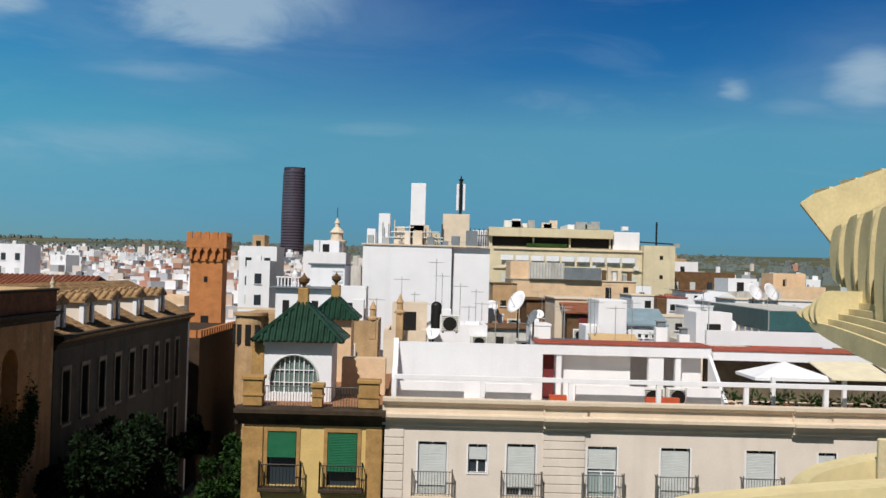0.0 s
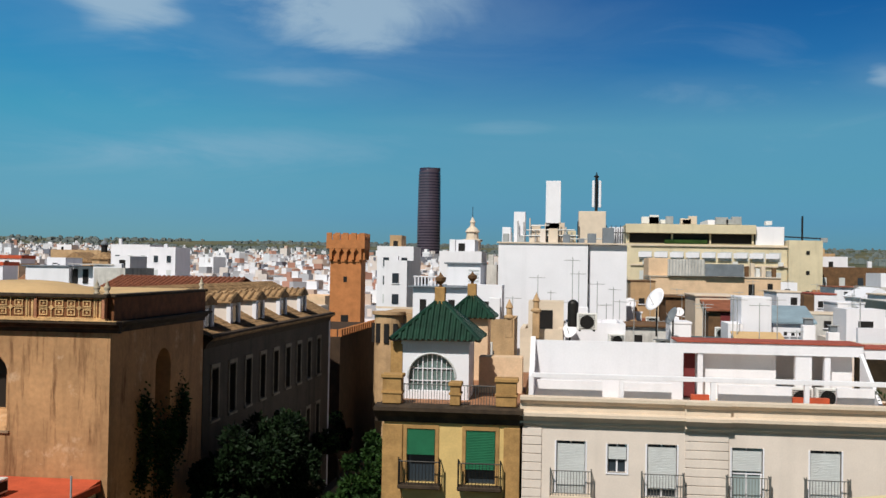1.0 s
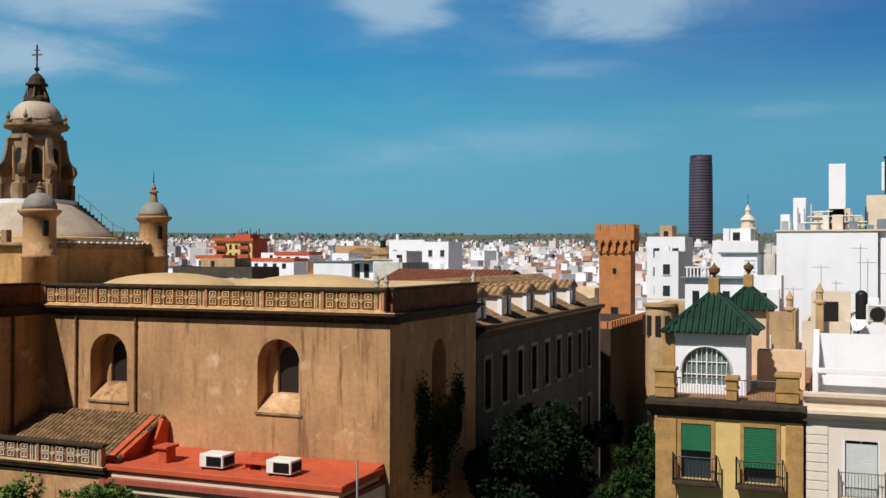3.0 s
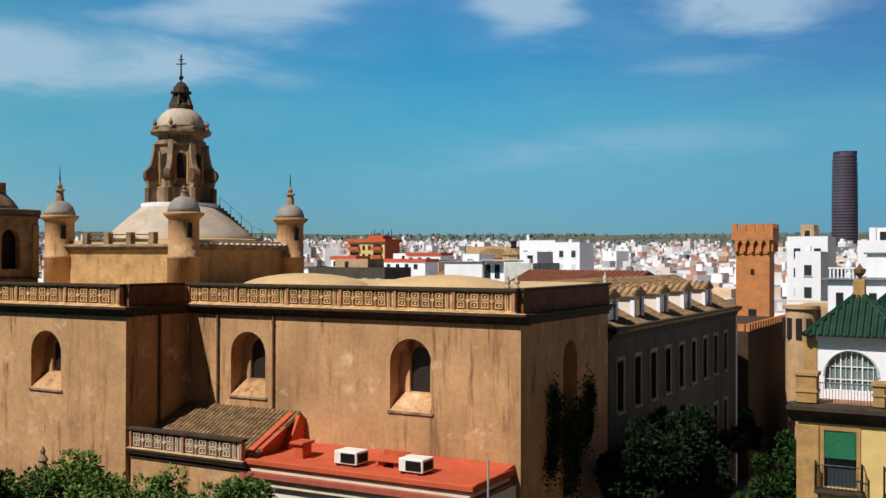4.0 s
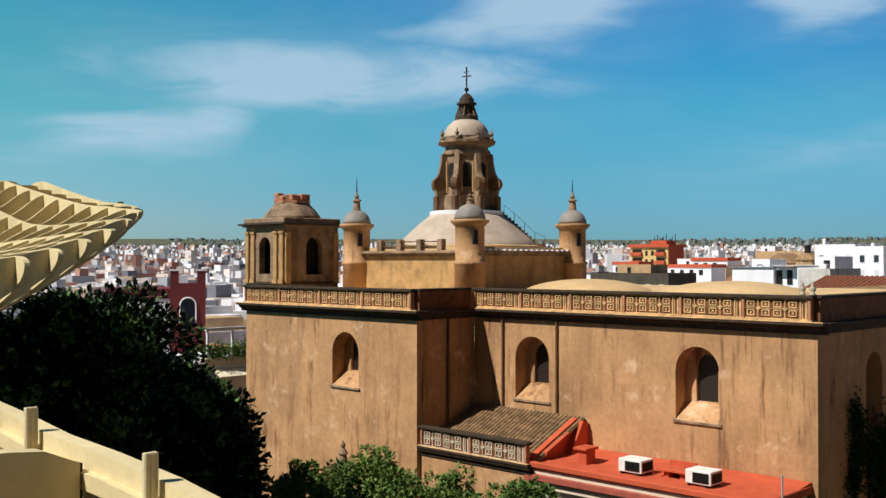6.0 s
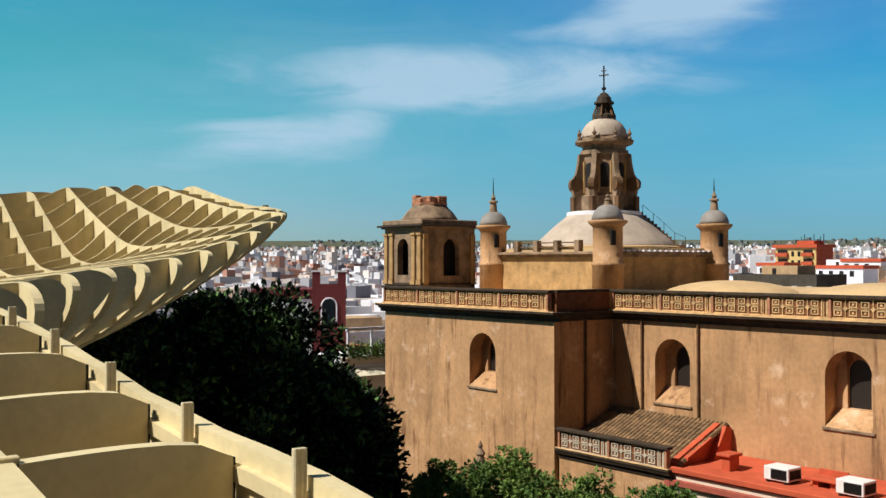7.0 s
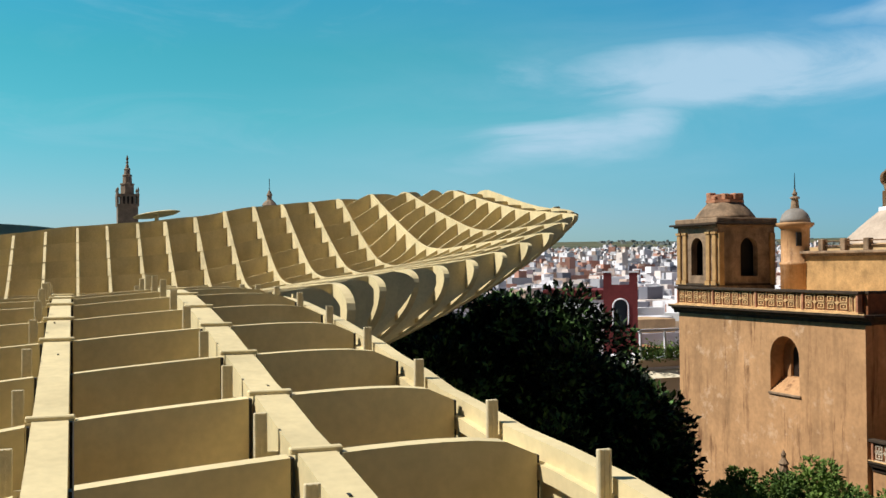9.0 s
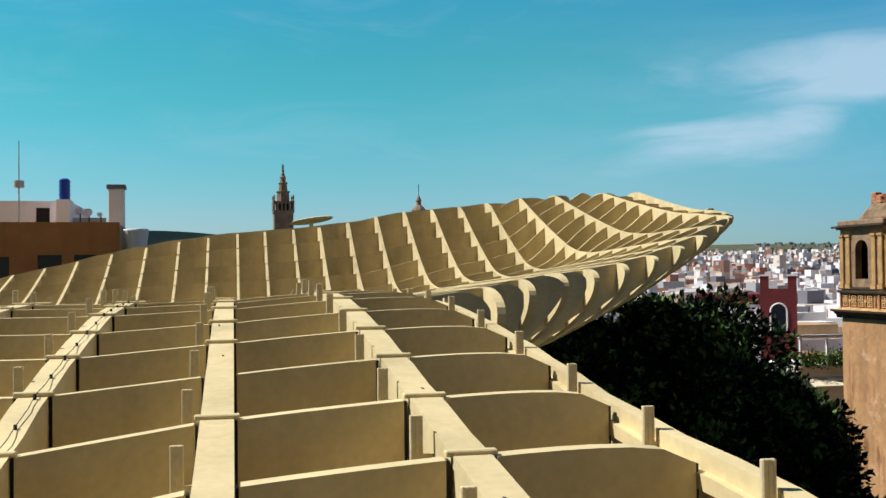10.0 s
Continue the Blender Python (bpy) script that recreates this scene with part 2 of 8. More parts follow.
M = {
    "church": surface("church_plaster", (0.485, 0.27, 0.127), var=0.26, scale=0.30, fine=4, bump=0.22, streak=0.22, drip=0.85, patch=(0.66, 0.45, 0.29)),
    "church_brick": surface("church_brick", (0.47, 0.28, 0.115), var=0.32, scale=1.2, fine=12, bump=0.4, streak=0.3),
    # near-black: grime and the church cornice's own shade share this colour
    "cornice": surface("near_black_cornice", (0.055, 0.036, 0.022), var=0.5, scale=2, fine=18, bump=0.4),
    "balustrade": surface("terracotta_panel", (0.64, 0.40, 0.185), var=0.4, scale=2.5, fine=25, bump=0.3),
    # sunk ground of the panels; also the shaded copy of the parapet colour
    "balustrade_dark": surface("panel_ground_shaded_parapet", (0.20, 0.075, 0.028), var=0.4, scale=2.5, fine=25),
    "stone": surface("weathered_stone", (0.31, 0.205, 0.125), var=0.5, scale=1.5, fine=14, bump=0.5, streak=0.4),
    "vault": surface("ochre_roof_render", (0.57, 0.38, 0.19), var=0.15, scale=0.6, fine=10, bump=0.1),
    "lead": surface("grey_dome_skin", (0.27, 0.24, 0.21), rough=0.6, var=0.25, scale=1, fine=10, bump=0.15),
    "dome_skin": surface("buff_dome_render", (0.47, 0.37, 0.285), rough=0.8, var=0.2, scale=0.8, fine=10, bump=0.15, drip=0.2),
    "fret_stone": surface("grey_carved_stone", (0.55, 0.46, 0.34), var=0.35, scale=2.5, fine=25, bump=0.3),
    # dim colour for the terrace house wall: the canopy's shade is painted in
    "canopy_shade": surface("under_canopy_shade", (0.15, 0.12, 0.085), var=0.3, scale=2, fine=20),
    "old_trim": surface("old_pale_trim", (0.26, 0.225, 0.17), var=0.3, scale=2, fine=20),
    "stump": surface("pink_brick", (0.44, 0.20, 0.11), var=0.35, scale=2, fine=16, bump=0.4),
    "white": surface("white_render", (0.79, 0.77, 0.80), var=0.05, scale=0.5, fine=12, bump=0.06, streak=0.06),
    "old_white": surface("weathered_white_render", (0.60, 0.565, 0.52), var=0.22, scale=0.9, fine=9, bump=0.1, streak=0.35, drip=0.35),
    "cream": surface("pale_pink_render", (0.72, 0.62, 0.54), var=0.08, scale=0.6, fine=15, bump=0.06, streak=0.08),
    "cream_trim": surface("cream_stone_trim", (0.68, 0.555, 0.43), var=0.12, scale=1.2, fine=20, bump=0.1),
    "yellow": surface("yellow_render", (0.66, 0.46, 0.18), var=0.16, scale=0.8, fine=14, bump=0.1, streak=0.15),
    "yellow_trim": surface("yellow_brown_trim", (0.41, 0.235, 0.085), var=0.3, scale=2, fine=18, bump=0.2),
    "tan": surface("tan_render", (0.50, 0.32, 0.17), var=0.25, scale=0.8, fine=12, bump=0.15, streak=0.2),
    "peach": surface("peach_render", (0.72, 0.50, 0.32), var=0.15, scale=0.8, fine=12),
    # grey render made darker so the college wall carries its street shade
    "grey_wall": surface("shade_darkened_render", (0.075, 0.06, 0.045), var=0.3, scale=0.5, fine=9, bump=0.2, streak=0.35),
    "orange": surface("orange_brick", (0.49, 0.19, 0.066), var=0.2, scale=1.2, fine=16, bump=0.25),
    # darker copy of the brown brick, street shade put into its colour
    "shaded_brick": surface("shade_dark_brick", (0.055, 0.032, 0.018), var=0.35, scale=1.2, fine=14, bump=0.3),
    "red_tile": surface("red_brown_tile", (0.27, 0.095, 0.05), var=0.35, scale=1.5, fine=10, bump=0.3),
    "orange_render": surface("orange_render", (0.68, 0.27, 0.095), var=0.14, scale=0.7, fine=12, bump=0.1, streak=0.12),
    "teal_glass": surface("teal_glazed_roof", (0.17, 0.32, 0.30), rough=0.3, var=0.12, scale=0.8, fine=10, bump=0, spec=0.5),
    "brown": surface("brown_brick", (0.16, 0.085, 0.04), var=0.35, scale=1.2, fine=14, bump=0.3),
    "red": surface("red_roof_paint", (0.50, 0.088, 0.036), var=0.18, scale=1.2, fine=14, bump=0.1),
    "coping_red": surface("faded_red_coping", (0.36, 0.085, 0.055), var=0.25, scale=1.5, fine=14),
    "dark_red": surface("dark_red_paint", (0.17, 0.03, 0.03), var=0.2, scale=1.2, fine=14),
    "terracotta": surface("terracotta_tile", (0.36, 0.17, 0.085), var=0.4, scale=2, fine=12, bump=0.3, obj_random=0.3),
    "old_tile": surface("old_roof_tile", (0.34, 0.205, 0.10), var=0.55, scale=2, fine=12, bump=0.3, obj_random=0.3),
    "green_tile": surface("green_glazed_tile", (0.010, 0.040, 0.022), rough=0.35, var=0.4, scale=2, fine=14, bump=0.2, spec=0.5),
    "green_blind": surface("green_roller_blind", (0.015, 0.13, 0.06), var=0.15, scale=2, fine=40),
    "shutter": surface("grey_roller_shutter", (0.55, 0.56, 0.55), rough=0.6, var=0.08, scale=2, fine=40),
    "dark": surface("dark_interior", (0.015, 0.013, 0.012), var=0.2, scale=1, fine=8, bump=0),
    "black_iron": surface("black_iron", (0.03, 0.028, 0.026), rough=0.5, metal=0.6, var=0.2, bump=0.05),
    "iron_grey": surface("grey_painted_iron", (0.14, 0.14, 0.13), rough=0.5, metal=0.3, var=0.2, bump=0.05),
    "steel": surface("painted_steel", (0.45, 0.45, 0.44), rough=0.5, metal=0.4, var=0.2, bump=0.05),
    "lattice": surface("cream_coated_timber", (0.70, 0.57, 0.315), rough=0.7, var=0.14, scale=1.2, fine=14, bump=0.08, streak=0.16, obj_random=0.09),
    "lattice_post": surface("grey_beige_post", (0.64, 0.53, 0.33), rough=0.8, var=0.15, scale=3, fine=30),
    "glass": glass_material("window_glass"),
    "dark_pane": glass_material("old_dark_pane", (0.02, 0.013, 0.009), 0.45),
    "arch_glass": glass_material("greenish_arch_glass", (0.13, 0.18, 0.165), 0.2),
    "pale_glass": glass_material("curtained_glass", (0.30, 0.36, 0.36), 0.2),
    "pelli": surface("dark_bronze_louvres", (0.095, 0.07, 0.095), rough=0.45, var=0.2, scale=0.05, fine=0.5, bump=0),
    "pelli_glass": glass_material("tower_glass", (0.035, 0.03, 0.05), 0.2),
    "store": surface("cream_store_wall", (0.66, 0.56, 0.38), var=0.12, scale=0.3, fine=6, streak=0.12),
    "grey_metal": surface("grey_sheet", (0.18, 0.20, 0.22), rough=0.6, var=0.2, scale=0.8, fine=10),
    "teal": surface("teal_roof_sheet", (0.045, 0.115, 0.12), rough=0.5, var=0.2, scale=0.8, fine=10),
    "roof_blue": surface("blue_grey_sheet", (0.25, 0.33, 0.38), rough=0.6, var=0.2, scale=0.8, fine=10),
    "ac": surface("white_ac_casing", (0.72, 0.70, 0.66), rough=0.5, var=0.08, scale=3, fine=30),
    "awning": surface("cream_canvas", (0.75, 0.66, 0.48), var=0.1, scale=2, fine=40),
    "bark": surface("bark", (0.10, 0.07, 0.045), var=0.4, scale=3, fine=20, bump=0.5),
    "asphalt": surface("asphalt", (0.055, 0.053, 0.05), var=0.3, scale=0.3, fine=8, bump=0.2),
    "paving": surface("paving", (0.22, 0.18, 0.13), var=0.25, scale=0.5, fine=5, bump=0.1),
    "land": surface("plain_with_fields", (0.125, 0.108, 0.055), var=0.5, scale=0.006, fine=0.05, bump=0, dark=(0.04, 0.055, 0.025)),
    "blue": surface("blue_tank", (0.02, 0.06, 0.35), rough=0.4, var=0.1),
    "giralda": surface("old_tower_brick", (0.26, 0.19, 0.13), var=0.35, scale=0.2, fine=1.5, bump=0),
    # bright clumps painted as sunlit tufts, near-black as the shade between
    "leaf_dark": leaf_material("lit_tuft_leaf", (0.003, 0.008, 0.003), (0.12, 0.22, 0.065), 1.22, 1.5),
    # foliage colour paled towards grey-blue to stand in for haze
    "woods": leaf_material("hazed_foliage", (0.095, 0.115, 0.115), (0.15, 0.165, 0.15)),
    # leaf copy darkened for the trees standing in the church's shade
    "leaf_shade": leaf_material("shade_dark_leaf", (0.003, 0.008, 0.003), (0.012, 0.026, 0.008)),
    "leaf_street": leaf_material("street_leaf", (0.008, 0.022, 0.005), (0.032, 0.072, 0.015)),
    "leaf": leaf_material("bright_leaf", (0.03, 0.07, 0.016), (0.17, 0.25, 0.055)),
}


# ---- mesh helpers (all coordinates are world metres) ----
def base_of(ob):
    p = Vector((0, 0, 0))
    while ob:
        p += ob.location
        ob = ob.parent
    return p


def thing(name, loc, label, category, group="", kind=""):
    ob = new(name)
    ob.location = loc
    ob.empty_display_size = 0.3
    return tagged(ob, label, category, group, kind)


def part(name, bm, material, parent=None, label="", smooth=False):
    """One mesh object from a bmesh in world coordinates, under its thing or part."""
    bmesh.ops.recalc_face_normals(bm, faces=bm.faces)
    if parent:
        bmesh.ops.translate(bm, verts=bm.verts, vec=-base_of(parent))
    me = bpy.data.meshes.new(name)
    bm.to_mesh(me)
    bm.free()
    if smooth:
        me.polygons.foreach_set("use_smooth", [True] * len(me.polygons))
    me.materials.append(M[material])
    ob = new(name, me)
    ob.parent = parent
    if label:
        ob["label"] = label
    return ob


def solo(name, bm, material, label, category, group="", kind="", smooth=False):
    """A thing made of one mesh, with its origin at its base."""
    lo = Vector([min(v.co[k] for v in bm.verts) for k in range(3)])
    hi = Vector([max(v.co[k] for v in bm.verts) for k in range(3)])
    c = Vector(((lo.x + hi.x) / 2, (lo.y + hi.y) / 2, lo.z))
    bmesh.ops.translate(bm, verts=bm.verts, vec=-c)
    ob = part(name, bm, material, None, "", smooth)
    ob.location = c
    return tagged(ob, label, category, group, kind)


def B():
    return bmesh.new()


def box(bm, x0, x1, y0, y1, z0, z1, bevel=0.0):
    vs = [bm.verts.new(p) for p in ((x0, y0, z0), (x1, y0, z0), (x1, y1, z0), (x0, y1, z0), (x0, y0, z1), (x1, y0, z1), (x1, y1, z1), (x0, y1, z1))]
    fs = [bm.faces.new([vs[i] for i in q]) for q in ((0, 3, 2, 1), (4, 5, 6, 7), (0, 1, 5, 4), (1, 2, 6, 5), (2, 3, 7, 6), (3, 0, 4, 7))]
    if bevel:
        es = list({e for f in fs for e in f.edges})
        bmesh.ops.bevel(bm, geom=es, offset=bevel, segments=1, affect="EDGES")
    return bm


def solid(bm, ring, way):
    """A prism: the polygon ring (3D points) pushed along way."""
    way = Vector(way)
    a = [bm.verts.new(p) for p in ring]
    b = [bm.verts.new(Vector(p) + way) for p in ring]
    bm.faces.new(a)
    bm.faces.new(list(reversed(b)))
    n = len(a)
    for i in range(n):
        bm.faces.new((a[i], b[i], b[(i + 1) % n], a[(i + 1) % n]))
    return bm


def lathe(bm, cx, cy, profile, n=24, turn=0.0):
    """A turned body from (radius, height) pairs, closed at both ends."""
    rings = []
    for r, z in profile:
        if r < 1e-4:
            rings.append([bm.verts.new((cx, cy, z))])
        else:
            rings.append([bm.verts.new((cx + r * math.cos(turn + 2 * math.pi * k / n), cy + r * math.sin(turn + 2 * math.pi * k / n), z)) for k in range(n)])
    for a, b in zip(rings, rings[1:]):
        for k in range(n):
            k2 = (k + 1) % n
            if len(a) == 1 and len(b) == 1:
                continue
            if len(a) == 1:
                bm.faces.new((a[0], b[k], b[k2]))
            elif len(b) == 1:
                bm.faces.new((a[k], a[k2], b[0]))
            else:
                bm.faces.new((a[k], a[k2], b[k2], b[k]))
    if len(rings[0]) > 1:
        bm.faces.new(list(reversed(rings[0])))
    if len(rings[-1]) > 1:
        bm.faces.new(rings[-1])
    return bm


def tube(bm, p, q, r, n=6, r2=None):
    p, q = Vector(p), Vector(q)
    d = (q - p).normalized()
    s = d.cross((0, 0, 1))
    s = s.normalized() if s.length > 1e-3 else Vector((1, 0, 0))
    t = d.cross(s)
    r2 = r if r2 is None else r2
    a = [bm.verts.new(p + r * (math.cos(2 * math.pi * k / n) * s + math.sin(2 * math.pi * k / n) * t)) for k in range(n)]
    b = [bm.verts.new(q + r2 * (math.cos(2 * math.pi * k / n) * s + math.sin(2 * math.pi * k / n) * t)) for k in range(n)]
    for k in range(n):
        bm.faces.new((a[k], a[(k + 1) % n], b[(k + 1) % n], b[k]))
    bm.faces.new(list(reversed(a)))
    bm.faces.new(b)
    return bm


def arch_points(c, w, spring, n=12):
    """Half circle of width w round (c, spring), from left to right."""
    return [(c - w / 2 * math.cos(math.pi * k / n), spring + w / 2 * math.sin(math.pi * k / n)) for k in range(n + 1)]


def wall(bm, origin, along, out, s0, s1, z0, z1, openings, depth):
    """A wall sheet of real thickness with holes through it. origin: a point on the outer face at s=0, z=0; along and out: unit
    vectors; openings, from left to right: (left, right, sill, spring or head, arched)."""
    o, e, n = Vector(origin), Vector(along), Vector(out)
    cells = []

    def at(s, z, d):
        return o + e * s + Vector((0, 0, z)) - n * d

    def quad(p, q, r, t):
        for d, flip in ((0, False), (depth, True)):
            f = [bm.verts.new(at(*k, d)) for k in (p, q, r, t)]
            bm.faces.new(list(reversed(f)) if flip else f)

    def rim(path):
        for p, q in zip(path, path[1:]):
            bm.faces.new([bm.verts.new(at(*p, 0)), bm.verts.new(at(*q, 0)), bm.verts.new(at(*q, depth)), bm.verts.new(at(*p, depth))])

    s = s0
    for l, r, zs, zh, arched in openings:
        if l > s + 1e-6:
            quad((s, z0), (l, z0), (l, z1), (s, z1))
        if zs > z0 + 1e-6:
            quad((l, z0), (r, z0), (r, zs), (l, zs))
        if arched:
            pts = arch_points((l + r) / 2, r - l, zh)
            for p, q in zip(pts, pts[1:]):
                quad(p, q, (q[0], z1), (p[0], z1))
            rim([(l, zs)] + pts + [(r, zs), (l, zs)])
        else:
            if zh < z1 - 1e-6:
                quad((l, zh), (r, zh), (r, z1), (l, z1))
            rim([(l, zs), (l, zh), (r, zh), (r, zs), (l, zs)])
        s = r
    if s < s1 - 1e-6:
        quad((s, z0), (s1, z0), (s1, z1), (s, z1))
    rim([(s0, z0), (s0, z1), (s1, z1), (s1, z0), (s0, z0)])
    bmesh.ops.remove_doubles(bm, verts=bm.verts, dist=0.0005)
    return bm


# ---- ground ----
def ground_height(d):
    return 0.0 if d < 150 else 0.0143 * (d - 150) + 7 * math.sin(d * 0.0011) ** 2 * min(1, d / 1500) + 0.0165 * max(0.0, d - 1500)


def make_ground():
    bm = B()
    rings = [0, 20, 60, 110, 150, 220, 320, 450, 620, 850, 1150, 1500, 1900, 2400, 3000, 3700, 4300, 4700]
    n = 72
    last = None
    for d in rings:
        if d == 0:
            ring = [bm.verts.new((0, 0, 0))]
        else:
            ring = []
            for k in range(n):
                a = 2 * math.pi * k / n
                ridge = noise.noise((math.cos(a) * 6, math.sin(a) * 6, 0)) * 9 * max(0, (d - 2500) / 2000)
                ring.append(bm.verts.new((d * math.cos(a), d * math.sin(a), ground_height(d) + ridge)))
        if last:
            for k in range(n):
                if len(last) == 1:
                    bm.faces.new((last[0], ring[k], ring[(k + 1) % n]))
                else:
                    bm.faces.new((last[k], ring[k], ring[(k + 1) % n], last[(k + 1) % n]))
        last = ring
    ob = part("ground", bm, "land")
    tagged(ob, "wide plain with fields rising to low hills", "ground", kind="structure")
    bm = box(B(), -20.6, -7.5, 59, 130, -0.05, 2.35)
    tagged(part("road", bm, "asphalt"), "grey asphalt street between the facades", "road", kind="structure")
    bm = box(B(), -19.7, -16.2, 60, 112, -0.05, 2.5, 0.02)
    tagged(part("pavement", bm, "paving"), "pale paved sidewalk with raised kerb", "pavement", kind="structure")
    # added out of view: dark slab lessens light bounced onto the walls
    bm = box(B(), -20.4, 70, -70, 58.9, -0.05, 0.06)
    tagged(part("street", bm, "asphalt"), "unseen dark asphalt slab added to cut bounce light", "road", kind="structure")
    bm = box(B(), -75, -20.45, 4, 30, -0.05, 0.03)
    tagged(part("plaza", bm, "paving"), "pale stone paved square below the lattice", "pavement", kind="structure")


make_ground()

X, Y, Z = Vector((1, 0, 0)), Vector((0, 1, 0)), Vector((0, 0, 1))


# ---- church ----
church = thing("church", (-40, 52, 0), "large ochre plastered baroque church with dome and bell tower", "church")


def fret_panel_mesh(mat):
    """Terracotta parapet panel one unit wide (-0.5..0.5) and 0.98 high: sunk ground with raised interlocked squares."""
    bm = B()
    box(bm, -0.5, 0.5, 0.05, 0.16, 0, 0.98)
    t, w = 0.05, 0.019
    for i in range(4):
        for j in range(2):
            cx, cz = -0.5 + (i + 0.5) / 4 + (0.016 if i % 2 else -0.016), 0.08 + 0.41 * (j + 0.5)
            hx, hz = 0.074, 0.155
            box(bm, cx - hx, cx + hx, 0.0, t, cz + hz - 0.055, cz + hz)
            box(bm, cx - hx, cx + hx, 0.0, t, cz - hz, cz - hz + 0.055)
            box(bm, cx - hx, cx - hx + w, 0.0, t, cz - hz + 0.055, cz + hz - 0.055)
            box(bm, cx + hx - w, cx + hx, 0.0, t, cz - hz + 0.055, cz + hz - 0.055)
            box(bm, cx - 0.018, cx + 0.018, 0.01, t, cz - 0.05, cz + 0.05)
    for i in (1, 3):
        cx = -0.5 + i / 4
        solid(bm, [(cx - 0.045, -0.004, 0.49), (cx, -0.004, 0.35), (cx + 0.045, -0.004, 0.49), (cx, -0.004, 0.63)], (0, t, 0))
        for za, zb in ((0.05, 0.35), (0.63, 0.93)):
            box(bm, cx - 0.008, cx + 0.008, 0.0, t, za, zb)
        for xa, xb in ((cx - 0.235, cx - 0.045), (cx + 0.045, cx + 0.235)):
            box(bm, xa, xb, 0.004, t, 0.475, 0.505)
    box(bm, -0.5, 0.5, 0.0, 0.05, 0.0, 0.05)
    box(bm, -0.5, 0.5, 0.0, 0.05, 0.93, 0.98)
    me = bpy.data.meshes.new("fret_panel")
    bmesh.ops.recalc_face_normals(bm, faces=bm.faces)
    bm.to_mesh(me)
    bm.free()
    me.materials.append(M[mat])
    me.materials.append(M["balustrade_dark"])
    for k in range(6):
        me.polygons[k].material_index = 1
    return me


FRET = {m: fret_panel_mesh(m) for m in ("balustrade", "fret_stone")}


def parapet_run(x_posts, y, z, parent, mat="balustrade"):
    """A parapet along x: base course, fret panels between posts, coping."""
    x0, x1 = x_posts[0], x_posts[-1]
    part("parapet_base", box(B(), x0 - 0.15, x1 + 0.15, y - 0.12, y + 0.30, z, z + 0.12), mat, parent)
    part("coping", box(B(), x0 - 0.2, x1 + 0.2, y - 0.14, y + 0.32, z + 1.10, z + 1.26, 0.02), "cornice", parent)
    for a, b in zip(x_posts, x_posts[1:]):
        wide = (b - a - 0.16) * 0.86
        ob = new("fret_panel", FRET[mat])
        ob.parent = parent
        ob.location = Vector((a + 0.08 + wide / 2, y, z + 0.12)) - base_of(parent)
        ob.scale = (wide, 1, 1)
        # narrow fluted strip beside each fretwork panel
        xa, xb = a + 0.08 + wide + 0.01, b - 0.08
        strip_part = part("strip_panel", box(B(), xa, xb, y + 0.05, y + 0.16, z + 0.12, z + 1.10), mat, parent)
        for k in range(3):
            xx = xa + (xb - xa) * (k + 0.5) / 3
            part("flute", box(B(), xx - 0.035, xx + 0.035, y, y + 0.049, z + 0.2, z + 1.02, 0.01), "balustrade_dark" if k == 1 else mat, strip_part)
    for a in x_posts:
        part("parapet_post", box(B(), a - 0.075, a + 0.075, y - 0.06, y + 0.28, z + 0.12, z + 1.10, 0.02), "stump", parent)


def church_window(cx, w, sill, spring, y, parent):
    """Inner back of a deep splayed window recess: back wall with a narrow arched opening, sloping sill and dark glazing."""
    bm = B()
    iw = 1.25
    wall(bm, (cx, y, 0), X, -Y, -w / 2 - 0.25, w / 2 + 0.25, sill - 0.3, spring + w / 2 + 0.3,
         [(-iw / 2, iw / 2, sill + 0.9, spring + 0.15, True)], 0.35)
    part("window_recess", bm, "church", parent)
    bm = solid(B(), [(cx - w / 2, y - 1.02, sill), (cx - w / 2, y - 0.001, sill + 0.85), (cx - w / 2, y - 0.001, sill - 0.2), (cx - w / 2, y - 1.02, sill - 0.2)], (w, 0, 0))
    part("sloping_sill", bm, "church", parent)
    part("sill_ledge", box(B(), cx - w / 2 - 0.12, cx + w / 2 + 0.14, y - 1.10, y - 1.0, sill - 0.14, sill, 0.02), "stone", parent)
    part("window", box(B(), cx - iw / 2, cx + iw / 2, y + 0.2, y + 0.26, sill + 0.9, spring + 0.15 + iw / 2), "dark_pane", parent)


def cornice_x(x0, x1, y, z, parent, d=0.55):
    ring = [(x0, y + 0.1, z - 0.55), (x0, y - 0.08, z - 0.55), (x0, y - 0.10, z - 0.36), (x0, y - 0.24, z - 0.30), (x0, y - 0.30, z - 0.16), (x0, y - d, z - 0.11), (x0, y - d, z), (x0, y + 0.1, z)]
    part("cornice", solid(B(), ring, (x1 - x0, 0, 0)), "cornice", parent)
    part("cornice_lip", box(B(), x0, x1, y - d - 0.03, y - d + 0.12, z + 0.003, z + 0.05, 0.01), "balustrade", parent)


def cornice_y(y0, y1, x, z, parent, d=0.55):
    ring = [(x - 0.1, y0, z - 0.55), (x + 0.08, y0, z - 0.55), (x + 0.10, y0, z - 0.36), (x + 0.24, y0, z - 0.30), (x + 0.30, y0, z - 0.16), (x + d, y0, z - 0.11), (x + d, y0, z), (x - 0.1, y0, z)]
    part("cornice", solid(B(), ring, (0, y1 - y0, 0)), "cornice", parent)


def curve_through(x, pts):
    """Straight interpolation through rising (x, y) pairs."""
    for (a, fa), (b, fb) in zip(pts, pts[1:]):
        if x <= b:
            return fa + (fb - fa) * max(0.0, x - a) / (b - a)
    return pts[-1][1]


